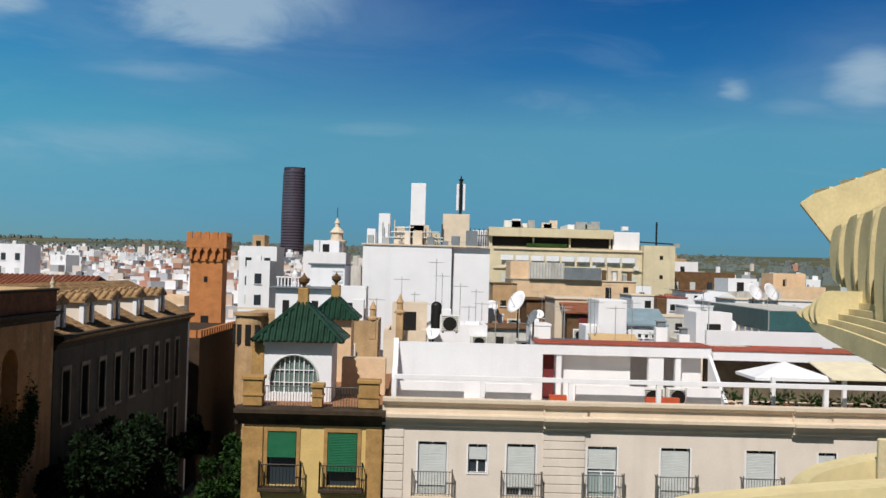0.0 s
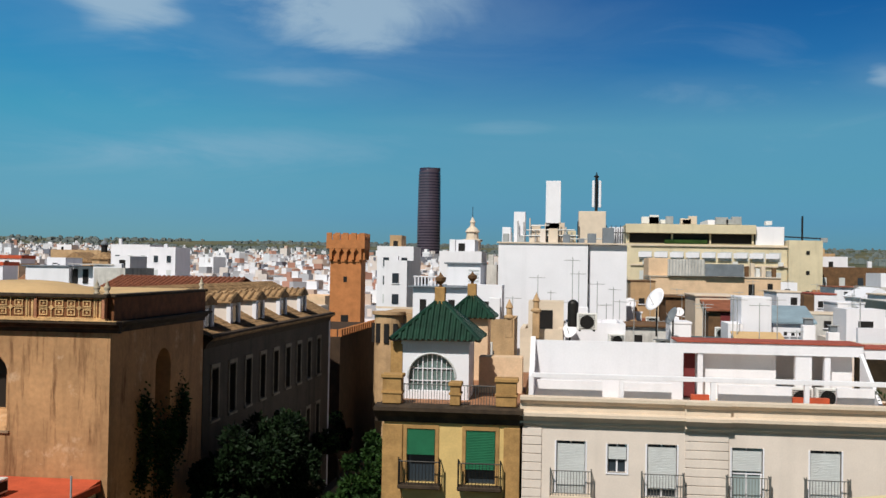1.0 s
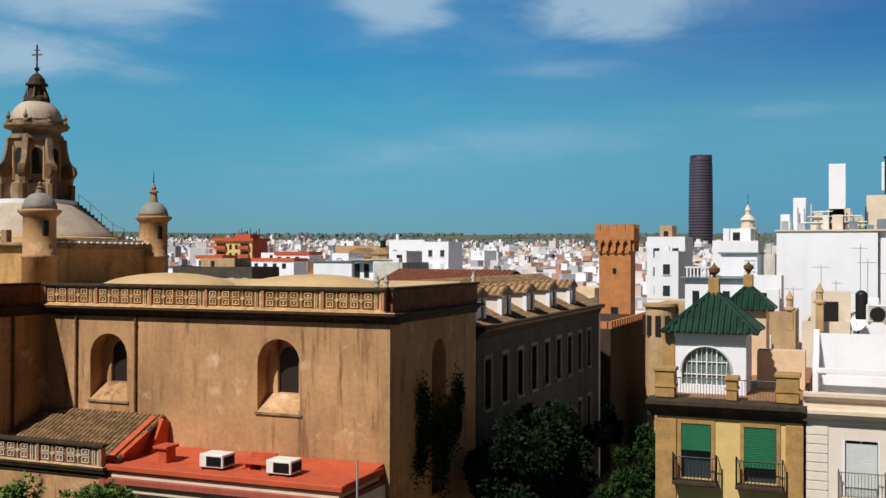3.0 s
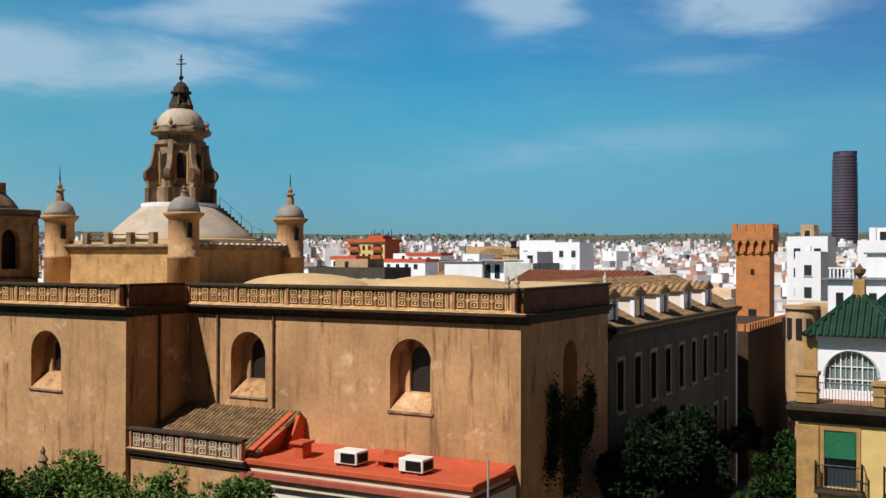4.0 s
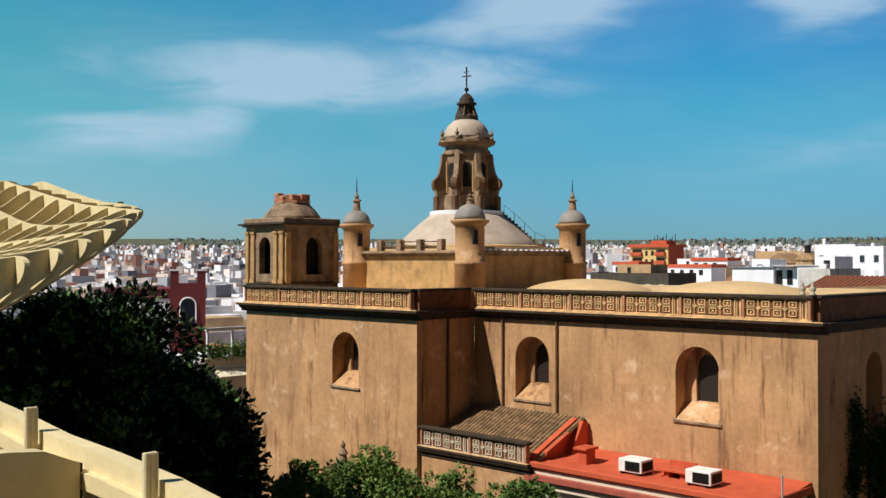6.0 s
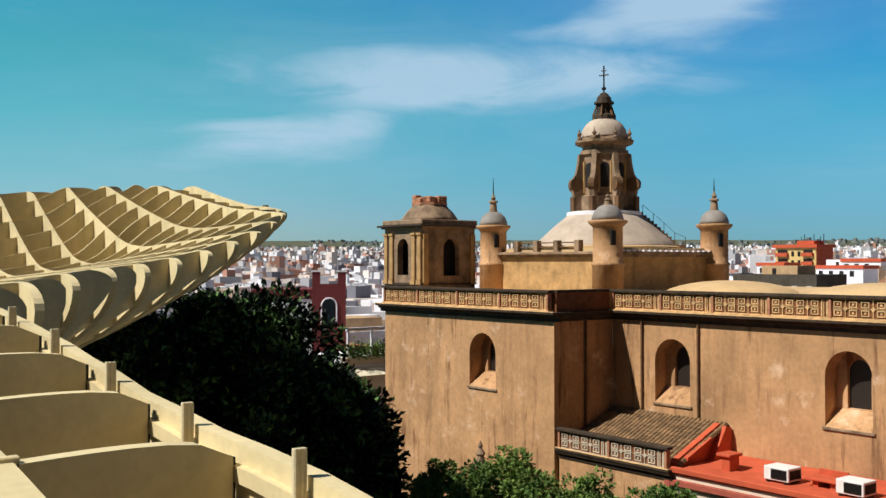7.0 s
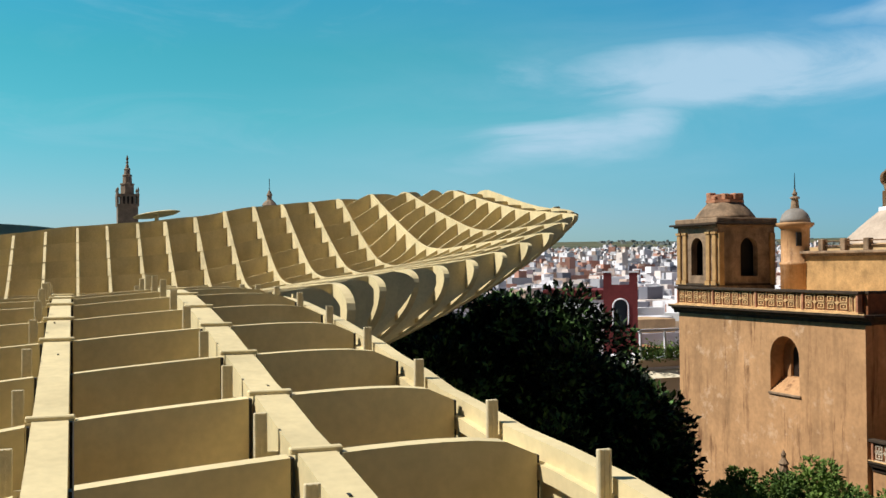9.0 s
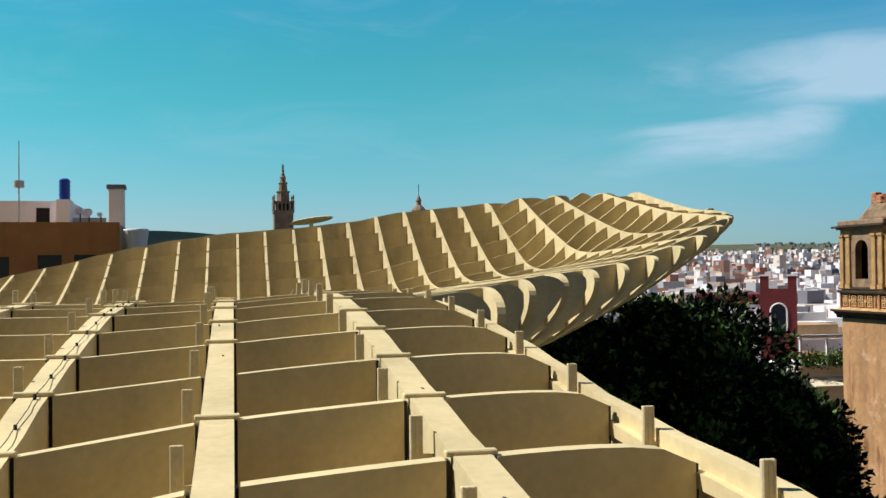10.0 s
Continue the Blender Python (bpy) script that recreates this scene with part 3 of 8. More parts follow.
def build_church():
    c = church
    zt = 19.68
    # nave south wall with two deep arched recesses
    bm = B()
    wall(bm, (0, 46, 0), X, -Y, -42.3, -20.7, 0, zt - 0.3, [(-39.03, -36.52, 14.5, 16.93, True), (-28.24, -25.74, 14.42, 16.97, True)], 1.0)
    part("nave_wall", bm, "church", c)
    church_window(-37.77, 2.51, 14.5, 16.93, 47.0, c)
    church_window(-26.99, 2.50, 14.42, 16.97, 47.0, c)
    cornice_x(-42.3, -20.2, 46, zt, c)
    parapet_run([-42.0, -38.37, -34.75, -31.21, -27.76, -24.28, -20.95], 45.72, zt, c)
    # east side wall in shade, with a tall blind arch
    bm = B()
    wall(bm, (-20.7, 47.0, 0), Y, X, 0, 11.6, 0, zt - 0.3, [(4.5, 6.6, 9.5, 16.9, True)], 0.9)
    part("side_wall", bm, "church", c)
    # arch back in brown, darker than the plaster round it
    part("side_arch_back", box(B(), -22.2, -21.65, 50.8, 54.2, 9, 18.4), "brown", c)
    cornice_y(46.1, 58.6, -20.7, zt, c)
    # parapet in the dark copy, its shade painted in
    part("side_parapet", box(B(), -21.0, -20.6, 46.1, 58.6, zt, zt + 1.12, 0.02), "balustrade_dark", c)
    part("coping", box(B(), -21.05, -20.5, 46.0, 58.7, zt + 1.125, zt + 1.27, 0.02), "cornice", c)
    part("nave_wall", box(B(), -42.3, -21.6, 57.6, 58.55, 0, zt), "church", c)
    part("roof_deck", box(B(), -42.3, -21.05, 46.05, 57.55, 19.9, 20.3), "vault", c)
    part("roof_slope", solid(B(), [(-42.25, 47.6, 20.3), (-42.25, 57.5, 21.0), (-42.25, 57.5, 20.2), (-42.25, 47.6, 20.2)], (21.1, 0, 0)), "vault", c)
    for cx, r in ((-38.2, 4.3), (-28.3, 4.5)):
        bm = lathe(B(), cx, 52.0, [(r, 20.3)] + [(r * math.cos(a), 20.3 + 1.15 * math.sin(a)) for a in [math.pi / 2 * k / 8 for k in range(1, 8)]] + [(0, 21.45)], 40)
        part("roof_vault", bm, "vault", c, smooth=True)
    for cx, cy in ((-21.4, 45.95), (-20.9, 45.95), (-20.8, 58.4)):
        prof = [(0.16, 0), (0.2, 0.08), (0.1, 0.16), (0.19, 0.42), (0.2, 0.55), (0.09, 0.68), (0.12, 0.75), (0.04, 0.95), (0.02, 1.1), (0, 1.12)]
        part("urn_finial", lathe(B(), cx, cy, [(r * 0.8, z * 0.62 + zt + 1.27) for r, z in prof], 12), "fret_stone", c, "white glazed urn finial", True)
    # downpipes
    for x in (-39.95, -35.9):
        bm = tube(B(), (x, 45.9, 12.3), (x, 45.9, 19.2), 0.07, 8)
        for z in (13, 15, 17, 18.7):
            lathe(bm, x, 45.9, [(0.1, z), (0.1, z + 0.08)], 8)
        part("downpipe", bm, "brown", c)
    # transept
    bm = B()
    wall(bm, (0, 41.1, 0), X, -Y, -59.3, -42.3, 0, zt - 0.3, [(-49.95, -47.43, 14.78, 16.9, True)], 1.0)
    part("transept_wall", bm, "church", c)
    church_window(-48.69, 2.52, 14.78, 16.9, 42.1, c)
    cornice_x(-59.8, -41.8, 41.1, zt, c)
    parapet_run([-59.0, -55.1, -50.85, -46.75, -42.55], 40.82, zt, c)
    part("transept_side", box(B(), -43.2, -42.303, 42.105, 46.0, 0, zt - 0.3), "church", c)
    cornice_y(41.2, 45.9, -42.3, zt, c)
    # dark copy again for the parapet turned from the sun
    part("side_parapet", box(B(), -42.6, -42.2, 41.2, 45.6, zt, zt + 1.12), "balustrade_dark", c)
    part("coping", box(B(), -42.7, -42.1, 41.15, 45.5, zt + 1.125, zt + 1.27), "cornice", c)
    part("transept_wall", box(B(), -59.3, -58.4, 42.105, 62, 0, zt - 0.3), "church", c)
    part("transept_deck", box(B(), -58.4, -43.2, 41.2, 60, 19.9, 20.32), "vault", c)
    bm = tube(B(), (-42.2, 43.6, 12.5), (-42.2, 43.6, 19.2), 0.07, 8)
    part("downpipe", bm, "brown", c)
    # bell tower
    tower = c
    x0, x1, y0, y1, zb, zc = -62.1, -57.5, 43.0, 47.8, 19.4, 25.0
    bm = B()
    wall(bm, (0, y0, 0), X, -Y, x0, x1, zb, zc, [(-60.5, -59.15, 21.65, 23.6, True)], 0.5)
    part("belfry_wall", bm, "stone", tower)
    bm = B()
    wall(bm, (x1, 0, 0), Y, X, y0 + 0.502, y1, zb, zc, [(44.9, 46.35, 21.6, 23.55, True)], 0.5)
    part("belfry_wall", bm, "stone", tower)
    part("belfry_wall", box(B(), x0, x1 - 0.5, y1 - 0.5, y1, zb, zc), "stone", tower)
    part("belfry_wall", box(B(), x0, x0 + 0.5, y0 + 0.502, y1 - 0.5, zb, zc), "stone", tower)
    part("belfry_core", box(B(), x0 + 0.9, x1 - 0.9, y0 + 0.9, y1 - 0.9, zb, zc - 0.1), "dark", tower)
    for px in (x0 + 0.25, x0 + 0.95, x1 - 0.95, x1 - 0.25):
        bm = box(B(), px - 0.2, px + 0.2, y0 - 0.14, y0 + 0.01, 21.3, 24.5, 0.03)
        box(bm, px - 0.26, px + 0.26, y0 - 0.2, y0 + 0.01, 21.0, 21.3)
        box(bm, px - 0.26, px + 0.26, y0 - 0.2, y0 + 0.01, 24.5, 24.66)
        part("pilaster", bm, "church_brick", tower)
    for py in (y0 + 0.25, y1 - 0.25):
        part("pilaster", box(B(), x1 - 0.01, x1 + 0.14, py - 0.22, py + 0.22, 21.0, 24.6, 0.03), "church_brick", tower)
    part("belfry_plinth", box(B(), x0 - 0.1, x1 + 0.1, y0 - 0.18, y1, 20.95, 21.1), "cornice", tower)
    part("belfry_frieze", box(B(), x0 - 0.2, x1 + 0.2, y0 - 0.2, y1 + 0.2, zc, zc + 0.12), "stone", tower)
    part("belfry_cornice", box(B(), x0 - 0.45, x1 + 0.45, y0 - 0.45, y1 + 0.45, zc + 0.12, zc + 0.26, 0.03), "cornice", tower)
    part("belfry_attic", box(B(), x0 - 0.15, x1 + 0.15, y0 - 0.15, y1 + 0.15, zc + 0.26, zc + 0.62, 0.05), "stone", tower)
    cx, cy = (x0 + x1) / 2, (y0 + y1) / 2
    bm = lathe(B(), cx, cy, [(2.15, 25.6), (2.0, 25.85), (1.7, 26.25), (1.35, 26.6), (1.25, 26.75)], 28)
    part("belfry_dome", bm, "stone", tower, smooth=True)
    bm = B()
    lathe(bm, cx, cy, [(1.35, 26.75), (1.35, 26.95), (1.1, 26.95), (1.1, 27.3), (0, 27.3)], 8, 0.39)
    rnd = random.Random(5)
    for k in range(8):
        a = k * math.pi / 4 + 0.2
        h = rnd.uniform(0.3, 0.62)
        box(bm, cx + math.cos(a) * 0.95 - 0.25, cx + math.cos(a) * 0.95 + 0.25, cy + math.sin(a) * 0.95 - 0.25, cy + math.sin(a) * 0.95 + 0.25, 26.95, 26.9 + h, 0.04)
    part("brick_stump", bm, "stump", tower, "broken red brick lantern stump")
    # crossing block
    x0, x1, y0, y1 = -54.7, -43.8, 47.2, 57.8
    part("crossing_block", box(B(), x0, x1, y0, y1, 19, 22.9), "church_brick", c)
    bm = box(B(), x0 - 0.15, x1 + 0.15, y0 - 0.15, y1 + 0.15, 22.9, 23.05)
    box(bm, x0 - 0.4, x1 + 0.4, y0 - 0.4, y1 + 0.4, 23.05, 23.25, 0.04)
    part("crossing_cornice", bm, "stone", c)
    part("crossing_plinth", box(B(), x0 + 0.1, x1 - 0.1, y0 + 0.1, y1 - 0.1, 23.25, 23.5), "vault", c)
    for k in range(1, 5):
        px = x0 + 0.6 + (x1 - x0 - 1.2) * k / 5
        part("roof_pedestal", box(B(), px - 0.22, px + 0.22, y0 - 0.2, y0 + 0.24, 23.25, 24.0, 0.03), "stone", c)
    for za in (23.55, 23.85):
        part("roof_rail", tube(B(), (x0 + 2.6, y0 + 0.02, za), (x1 - 2.6, y0 + 0.02, za), 0.045, 6), "brown", c)
    bm = B()
    for k in range(17):
        py = y0 + 0.9 + (y1 - y0 - 1.8) * k / 16
        box(bm, x1 - 0.1, x1 + 0.42, py - 0.17, py + 0.17, 23.255, 23.34)
    part("eave_tiles", bm, "white", c)
    for name, tx, ty, ztip in (("sw", x0, y0, 28.5), ("se", x1, y0, 26.7), ("ne", x1, y1, 28.3), ("nw", x0, y1, 28.3)):
        prof = [(0.98, 19.5), (0.98, 22.3), (1.05, 22.35), (1.05, 22.5), (0.93, 22.55), (0.93, 24.75), (1.0, 24.8), (1.22, 25.02), (1.22, 25.15), (1.0, 25.18)]
        t = part("turret", lathe(B(), tx, ty, prof, 28), "church", c, "round ochre corner turret", True)
        part("turret_dome", lathe(B(), tx, ty, [(1.0, 25.18), (0.97, 25.4), (0.82, 25.75), (0.55, 26.02), (0.32, 26.12)], 24), "lead", t, smooth=True)
        fin = [(0.30, 26.12), (0.27, 26.3), (0.22, 26.75), (0.34, 26.8), (0.30, 26.9), (0.12, 26.95), (0.18, 27.1), (0.07, 27.3), (0.05, 27.45)]
        if ztip < 27:
            fin = [(0.26, 26.12), (0.2, 26.4), (0.26, 26.45), (0.1, 26.55), (0.14, 26.7), (0, 26.85)]
        part("turret_finial", lathe(B(), tx, ty, fin, 12), "stone", t)
        if ztip > 27:
            part("spike", tube(B(), (tx, ty, 27.45), (tx, ty, ztip), 0.05, 5, 0.015), "black_iron", t)
        part("slit_window", box(B(), tx + 0.86, tx + 0.96, ty - 0.7, ty - 0.3, 23.6, 24.5), "dark", t)
    # dome and lantern
    cx, cy = (x0 + x1) / 2, (y0 + y1) / 2
    cx += 0.2
    skin = [(4.95, 23.5), (4.85, 23.75), (4.5, 24.1), (3.9, 24.65), (3.3, 25.2), (2.8, 25.6), (2.45, 25.92)]
    dome = part("dome", lathe(B(), cx, cy, skin, 48), "dome_skin", c, "buff weathered shallow dome", True)
    part("dome_base", lathe(B(), cx, cy, [(5.15, 23.45), (5.15, 23.6), (4.96, 23.66)], 48), "vault", dome)
    part("lantern_ring", lathe(B(), cx, cy, [(2.6, 25.7), (2.6, 26.02), (2.4, 26.06), (0.5, 26.06)], 32), "white", dome)

    def skin_z(r):
        return curve_through(r, [(q, z) for q, z in reversed(skin)])
    ax, ay = math.cos(radians(38)), math.sin(radians(38))
    old = None
    for k in range(13):
        r = 5.5 - 2.85 * k / 12
        z = skin_z(r) + 0.05
        px, py = cx + ax * r, cy + ay * r
        bm = solid(B(), [(px - ay * 0.3, py + ax * 0.3, z - 0.25), (px + ay * 0.3, py - ax * 0.3, z - 0.25), (px + ay * 0.3 - ax * 0.27, py - ax * 0.3 - ay * 0.27, z - 0.25), (px - ay * 0.3 - ax * 0.27, py + ax * 0.3 - ay * 0.27, z - 0.25)], (0, 0, 0.45))
        part("dome_step", bm, "brown", dome)
        if k % 3 == 0:
            p = Vector((px + ay * 0.34, py - ax * 0.34, z + 0.15))
            part("handrail_post", tube(B(), p - Z * 0.4, p + Z * 0.55, 0.02, 5), "black_iron", dome)
            if old:
                part("handrail", tube(B(), old + Z * 0.55, p + Z * 0.55, 0.012, 5), "black_iron", dome)
            old = p
    lant = part("lantern", lathe(B(), cx, cy, [(1.85, 26.05), (1.85, 27.1), (1.64, 27.2), (1.62, 29.9), (1.8, 30.0), (1.75, 30.25), (1.6, 30.3), (1.62, 30.6), (2.15, 30.8), (2.15, 30.95), (1.75, 31.0), (1.7, 31.2)], 8, math.pi / 8), "stone", c, "carved brown stone lantern with volutes")
    for k in range(8):
        a = k * math.pi / 4
        d, s = Vector((math.cos(a), math.sin(a), 0)), Vector((-math.sin(a), math.cos(a), 0))
        o = Vector((cx, cy, 0))
        win = [(-0.3, 27.7), (-0.3, 29.1)] + [(0.3 * -math.cos(t), 29.1 + 0.3 * math.sin(t)) for t in (0.5, 1.05, 1.57, 2.1, 2.64)] + [(0.3, 29.1), (0.3, 27.7)]
        bm = solid(B(), [o + d * 1.3 + s * x + Z * z for x, z in win], d * 0.225)
        part("lantern_window", bm, "dark", lant)
        # frame round the window
        bm = B()
        for q in (-1, 1):
            tube(bm, o + d * 1.53 + s * 0.42 * q + Z * 27.3, o + d * 1.53 + s * 0.42 * q + Z * 29.5, 0.09, 6)
        part("window_column", bm, "church_brick", lant)
        # volute buttress on each corner
        a2 = a + math.pi / 8
        d, s = Vector((math.cos(a2), math.sin(a2), 0)), Vector((-math.sin(a2), math.cos(a2), 0))
        prof = [(1.5, 26.05), (2.45, 26.05), (2.42, 26.9), (2.3, 27.0), (2.4, 27.5), (2.45, 27.9), (2.35, 28.3), (2.15, 28.6), (2.05, 29.0), (1.96, 29.5), (1.92, 30.0), (1.4, 30.0)]
        bm = solid(B(), [o + d * r - s * 0.17 + Z * z for r, z in prof], s * 0.34)
        v = part("volute", bm, "stone", lant)
        bm = B()
        p = o + d * 2.12 + Z * 27.9
        ring = [p + d * 0.48 * math.cos(t) + Z * 0.48 * math.sin(t) - s * 0.23 for t in [2 * math.pi * j / 14 for j in range(14)]]
        solid(bm, ring, s * 0.46)
        box(bm, p.x + d.x * 0.15 - 0.2, p.x + d.x * 0.15 + 0.2, p.y + d.y * 0.15 - 0.2, p.y + d.y * 0.15 + 0.2, 26.05, 27.05, 0.04)
        part("scroll", bm, "brown", v)
        part("lantern_urn", lathe(B(), cx + d.x * 1.85, cy + d.y * 1.85, [(0.12, 30.95), (0.17, 31.1), (0.07, 31.2), (0.16, 31.4), (0.05, 31.6), (0, 31.85)], 8), "stone", lant)
    part("cupola", lathe(B(), cx, cy, [(1.62, 31.2)] + [(1.6 * math.cos(a), 31.3 + 1.35 * math.sin(a)) for a in (0.0, 0.3, 0.6, 0.9, 1.12)] + [(0.68, 32.6)], 24), "dome_skin", lant, "pale buff cupola", True)
    part("top_lantern", lathe(B(), cx, cy, [(0.85, 32.5), (0.8, 32.75), (0.55, 32.9), (0.5, 33.5), (0.72, 33.58), (0.7, 33.7), (0.55, 33.75), (0.5, 34.0), (0.25, 34.3), (0.08, 34.4)], 12), "cornice", lant)
    for k in range(6):
        a = k * math.pi / 3
        bm = tube(B(), (cx + 0.78 * math.cos(a), cy + 0.78 * math.sin(a), 32.7), (cx + 0.5 * math.cos(a), cy + 0.5 * math.sin(a), 33.55), 0.1, 5, 0.05)
        part("top_bracket", bm, "brown", lant)
    bm = tube(B(), (cx, cy, 34.35), (cx, cy, 36.25), 0.055, 6)
    tube(bm, (cx - 0.33, cy - 0.1, 35.6), (cx + 0.33, cy + 0.1, 35.6), 0.05, 6)
    tube(bm, (cx - 0.2, cy - 0.06, 35.9), (cx + 0.2, cy + 0.06, 35.9), 0.035, 6)
    lathe(bm, cx, cy, [(0, 34.45), (0.16, 34.6), (0.16, 34.7), (0, 34.85)], 10)
    part("cross", bm, "black_iron", lant)


build_church()


# ---- lean-to with tiled roof and low parapet, red annex ----
def tile_roof(name, p0, along, down, w, l, mat, parent, pitch=0.28):
    """Rows of barrel tiles: p0 the upper corner, along the ridge, down the slope (vectors with unit length)."""
    p0, e, d = Vector(p0), Vector(along).normalized(), Vector(down).normalized()
    n = e.cross(d).normalized()
    if n.z < 0:
        n = -n
    bm = B()
    cols = max(1, int(w / pitch))
    rows = max(1, int(l / 0.45))
    for i in range(cols):
        for j in range(rows):
            a = p0 + e * (i + 0.5) * w / cols + d * j * l / rows
            b = a + d * (l / rows + 0.06)
            lift = n * 0.02
            ring0, ring1 = [], []
            for k in range(5):
                t = math.pi * k / 4
                off = e * math.cos(t) * pitch * 0.42 + n * math.sin(t) * pitch * 0.30
                ring0.append(bm.verts.new(a + off * 0.85))
                ring1.append(bm.verts.new(b + off + lift))
            for k in range(4):
                bm.faces.new((ring0[k], ring0[k + 1], ring1[k + 1], ring1[k]))
            bm.faces.new(list(reversed(ring1)))
    q = [p0 - n * 0.02, p0 + e * w - n * 0.02, p0 + e * w + d * l - n * 0.02, p0 + d * l - n * 0.02]
    solid(bm, q, n * -0.1)
    return part(name, bm, mat, parent)


chapel = thing("chapel", (-38.3, 43.5, 0), "low side chapel with mossy tiled lean-to roof and carved parapet", "chapel")
part("chapel_wall", box(B(), -42.25, -34.2, 41.4, 45.95, 0, 11.85), "church", chapel)
tile_roof("tiled_roof", (-42.2, 45.9, 13.9), (1, 0, 0), (0, -0.90, -0.40), 8.3, 4.4, "old_tile", chapel)
cornice_x(-42.2, -34.0, 41.4, 11.95, chapel, 0.35)
parapet_run([-42.0, -38.2, -34.25], 41.2, 11.85, chapel, "fret_stone")


# ---- timber lattice canopy ----
GA = radians(88.2)
GU = Vector((-math.sin(GA), math.cos(GA), 0))
GV = Vector((math.cos(GA), math.sin(GA), 0))
EYE_Z = 22.5


def curve(x, pts):
    """Smooth interpolation through (x, y) pairs."""
    if x <= pts[0][0]:
        return pts[0][1]
    for (a, fa), (b, fb) in zip(pts, pts[1:]):
        if x <= b:
            t = (x - a) / (b - a)
            t = t * t * (3 - 2 * t) * 0.5 + t * 0.5
            return fa + (fb - fa) * t
    return pts[-1][1]


NEAR_U = [(0, -1.69), (3, -1.54), (6, -1.195), (7.5, -1.03), (9, -0.855), (10.5, -0.69), (12, -0.56), (13.5, -0.455), (15, -0.42), (16.5, -0.42), (18, -0.47), (22, -0.8), (30, -1.4), (40, -1.6), (46.5, -1.5)]
RIDGE = [(-15, -1.2), (-12.2, -0.50), (-10.8, 0.0), (-8.5, 0.46), (-6.5, 0.97), (-4.7, 1.37), (-2.9, 1.69), (0, 2.06), (3, 2.28), (5.9, 2.6), (8.9, 3.14), (11.9, 3.43), (13.4, 3.6), (14.9, 3.80), (16.4, 3.85), (17.3, 3.85), (17.9, 3.75), (18.6, 3.68), (19.0, 3.6), (19.2, 3.42), (19.32, 3.14), (19.36, 2.75)]
RIM_U = [(2.9, 13.6), (4.38, 16.5), (5.88, 19.7), (7.38, 22.1), (8.88, 24.15), (10.38, 25.9), (11.88, 27.4), (13.38, 28.9), (14.88, 30.45), (16.38, 32.3), (17.88, 34.5), (18.4, 35.3), (18.8, 36.3), (19.1, 37.6), (19.3, 39.0), (19.36, 40.3)]
FAR_U = [(-20, 55.6), (11, 55.2), (13, 55.0), (15, 53.9), (16.4, 52.6), (17.9, 49.6), (18.6, 48.4), (19.0, 47.0), (19.2, 45.2), (19.32, 42.8), (19.36, 40.8)]
RIM_TOP = [(2.9, -0.32), (4.38, -0.25), (5.88, -0.15), (7.38, -0.05), (8.88, 0.02), (10.38, 0.18), (11.88, 0.41), (13.38, 0.73), (14.88, 1.08), (16.38, 1.50), (17.88, 1.92), (18.4, 2.02), (18.8, 2.1), (19.1, 2.3), (19.3, 2.5), (19.36, 2.7)]
NOSE_Z = [(2.9, -0.85), (4.38, -0.73), (5.88, -0.51), (7.38, -0.38), (8.88, -0.31), (10.38, -0.10), (11.88, 0.21), (13.38, 0.57), (14.88, 1.0), (16.38, 1.41), (17.88, 1.83), (18.4, 1.9), (18.8, 1.95), (19.1, 2.15), (19.36, 2.6)]
BOW = [(-8, 0), (-6.1, 0.16), (-4.6, 0.33), (-3.1, 0.43), (-1.6, 0.37), (-0.1, 0.33), (1.4, 0.21), (2.9, 0.12), (4.4, 0)]
FOOT_U = [(-20, 46.5), (6, 46.5), (13.4, 44.8), (16.4, 40.0), (17.9, 37.5), (18.8, 38.0), (19.36, 40.4)]
EDGE_DROP = [(4.6, -0.02), (5.5, 0.03), (6.2, 0.07), (7.0, 0.11), (7.9, 0.13), (17, 0.13), (21, 0.0)]
SIDE_FALL = [(4.5, 0.30), (6, 0.25), (7.5, 0.20), (9, 0.135), (10.5, 0.112), (12, 0.089), (13.5, 0.062), (15, 0.045), (18, 0.02), (22, 0)]
FOOT_Z = [(-20, -1.5), (0, -1.5), (5.9, -1.3), (11.9, -0.4), (13.4, -0.1), (16.4, 1.38), (17.9, 2.1), (18.75, 2.2), (19.36, 2.65)]


def near_top(u, v):
    rise = min(1.0, max(0.0, v / 1.4))
    fade = min(1.0, max(0.0, (30 - u) / 12))
    fall = min(1.0, max(0.0, (-0.12 - v) / 1.4))
    return curve(u, NEAR_U) + 0.105 * fade * rise * (1.25 - 0.25 * rise) - curve(u, SIDE_FALL) * fall


def far_span(v):
    return (1.5 if v <= 2.9 else curve(v, RIM_U)), curve(v, FAR_U)


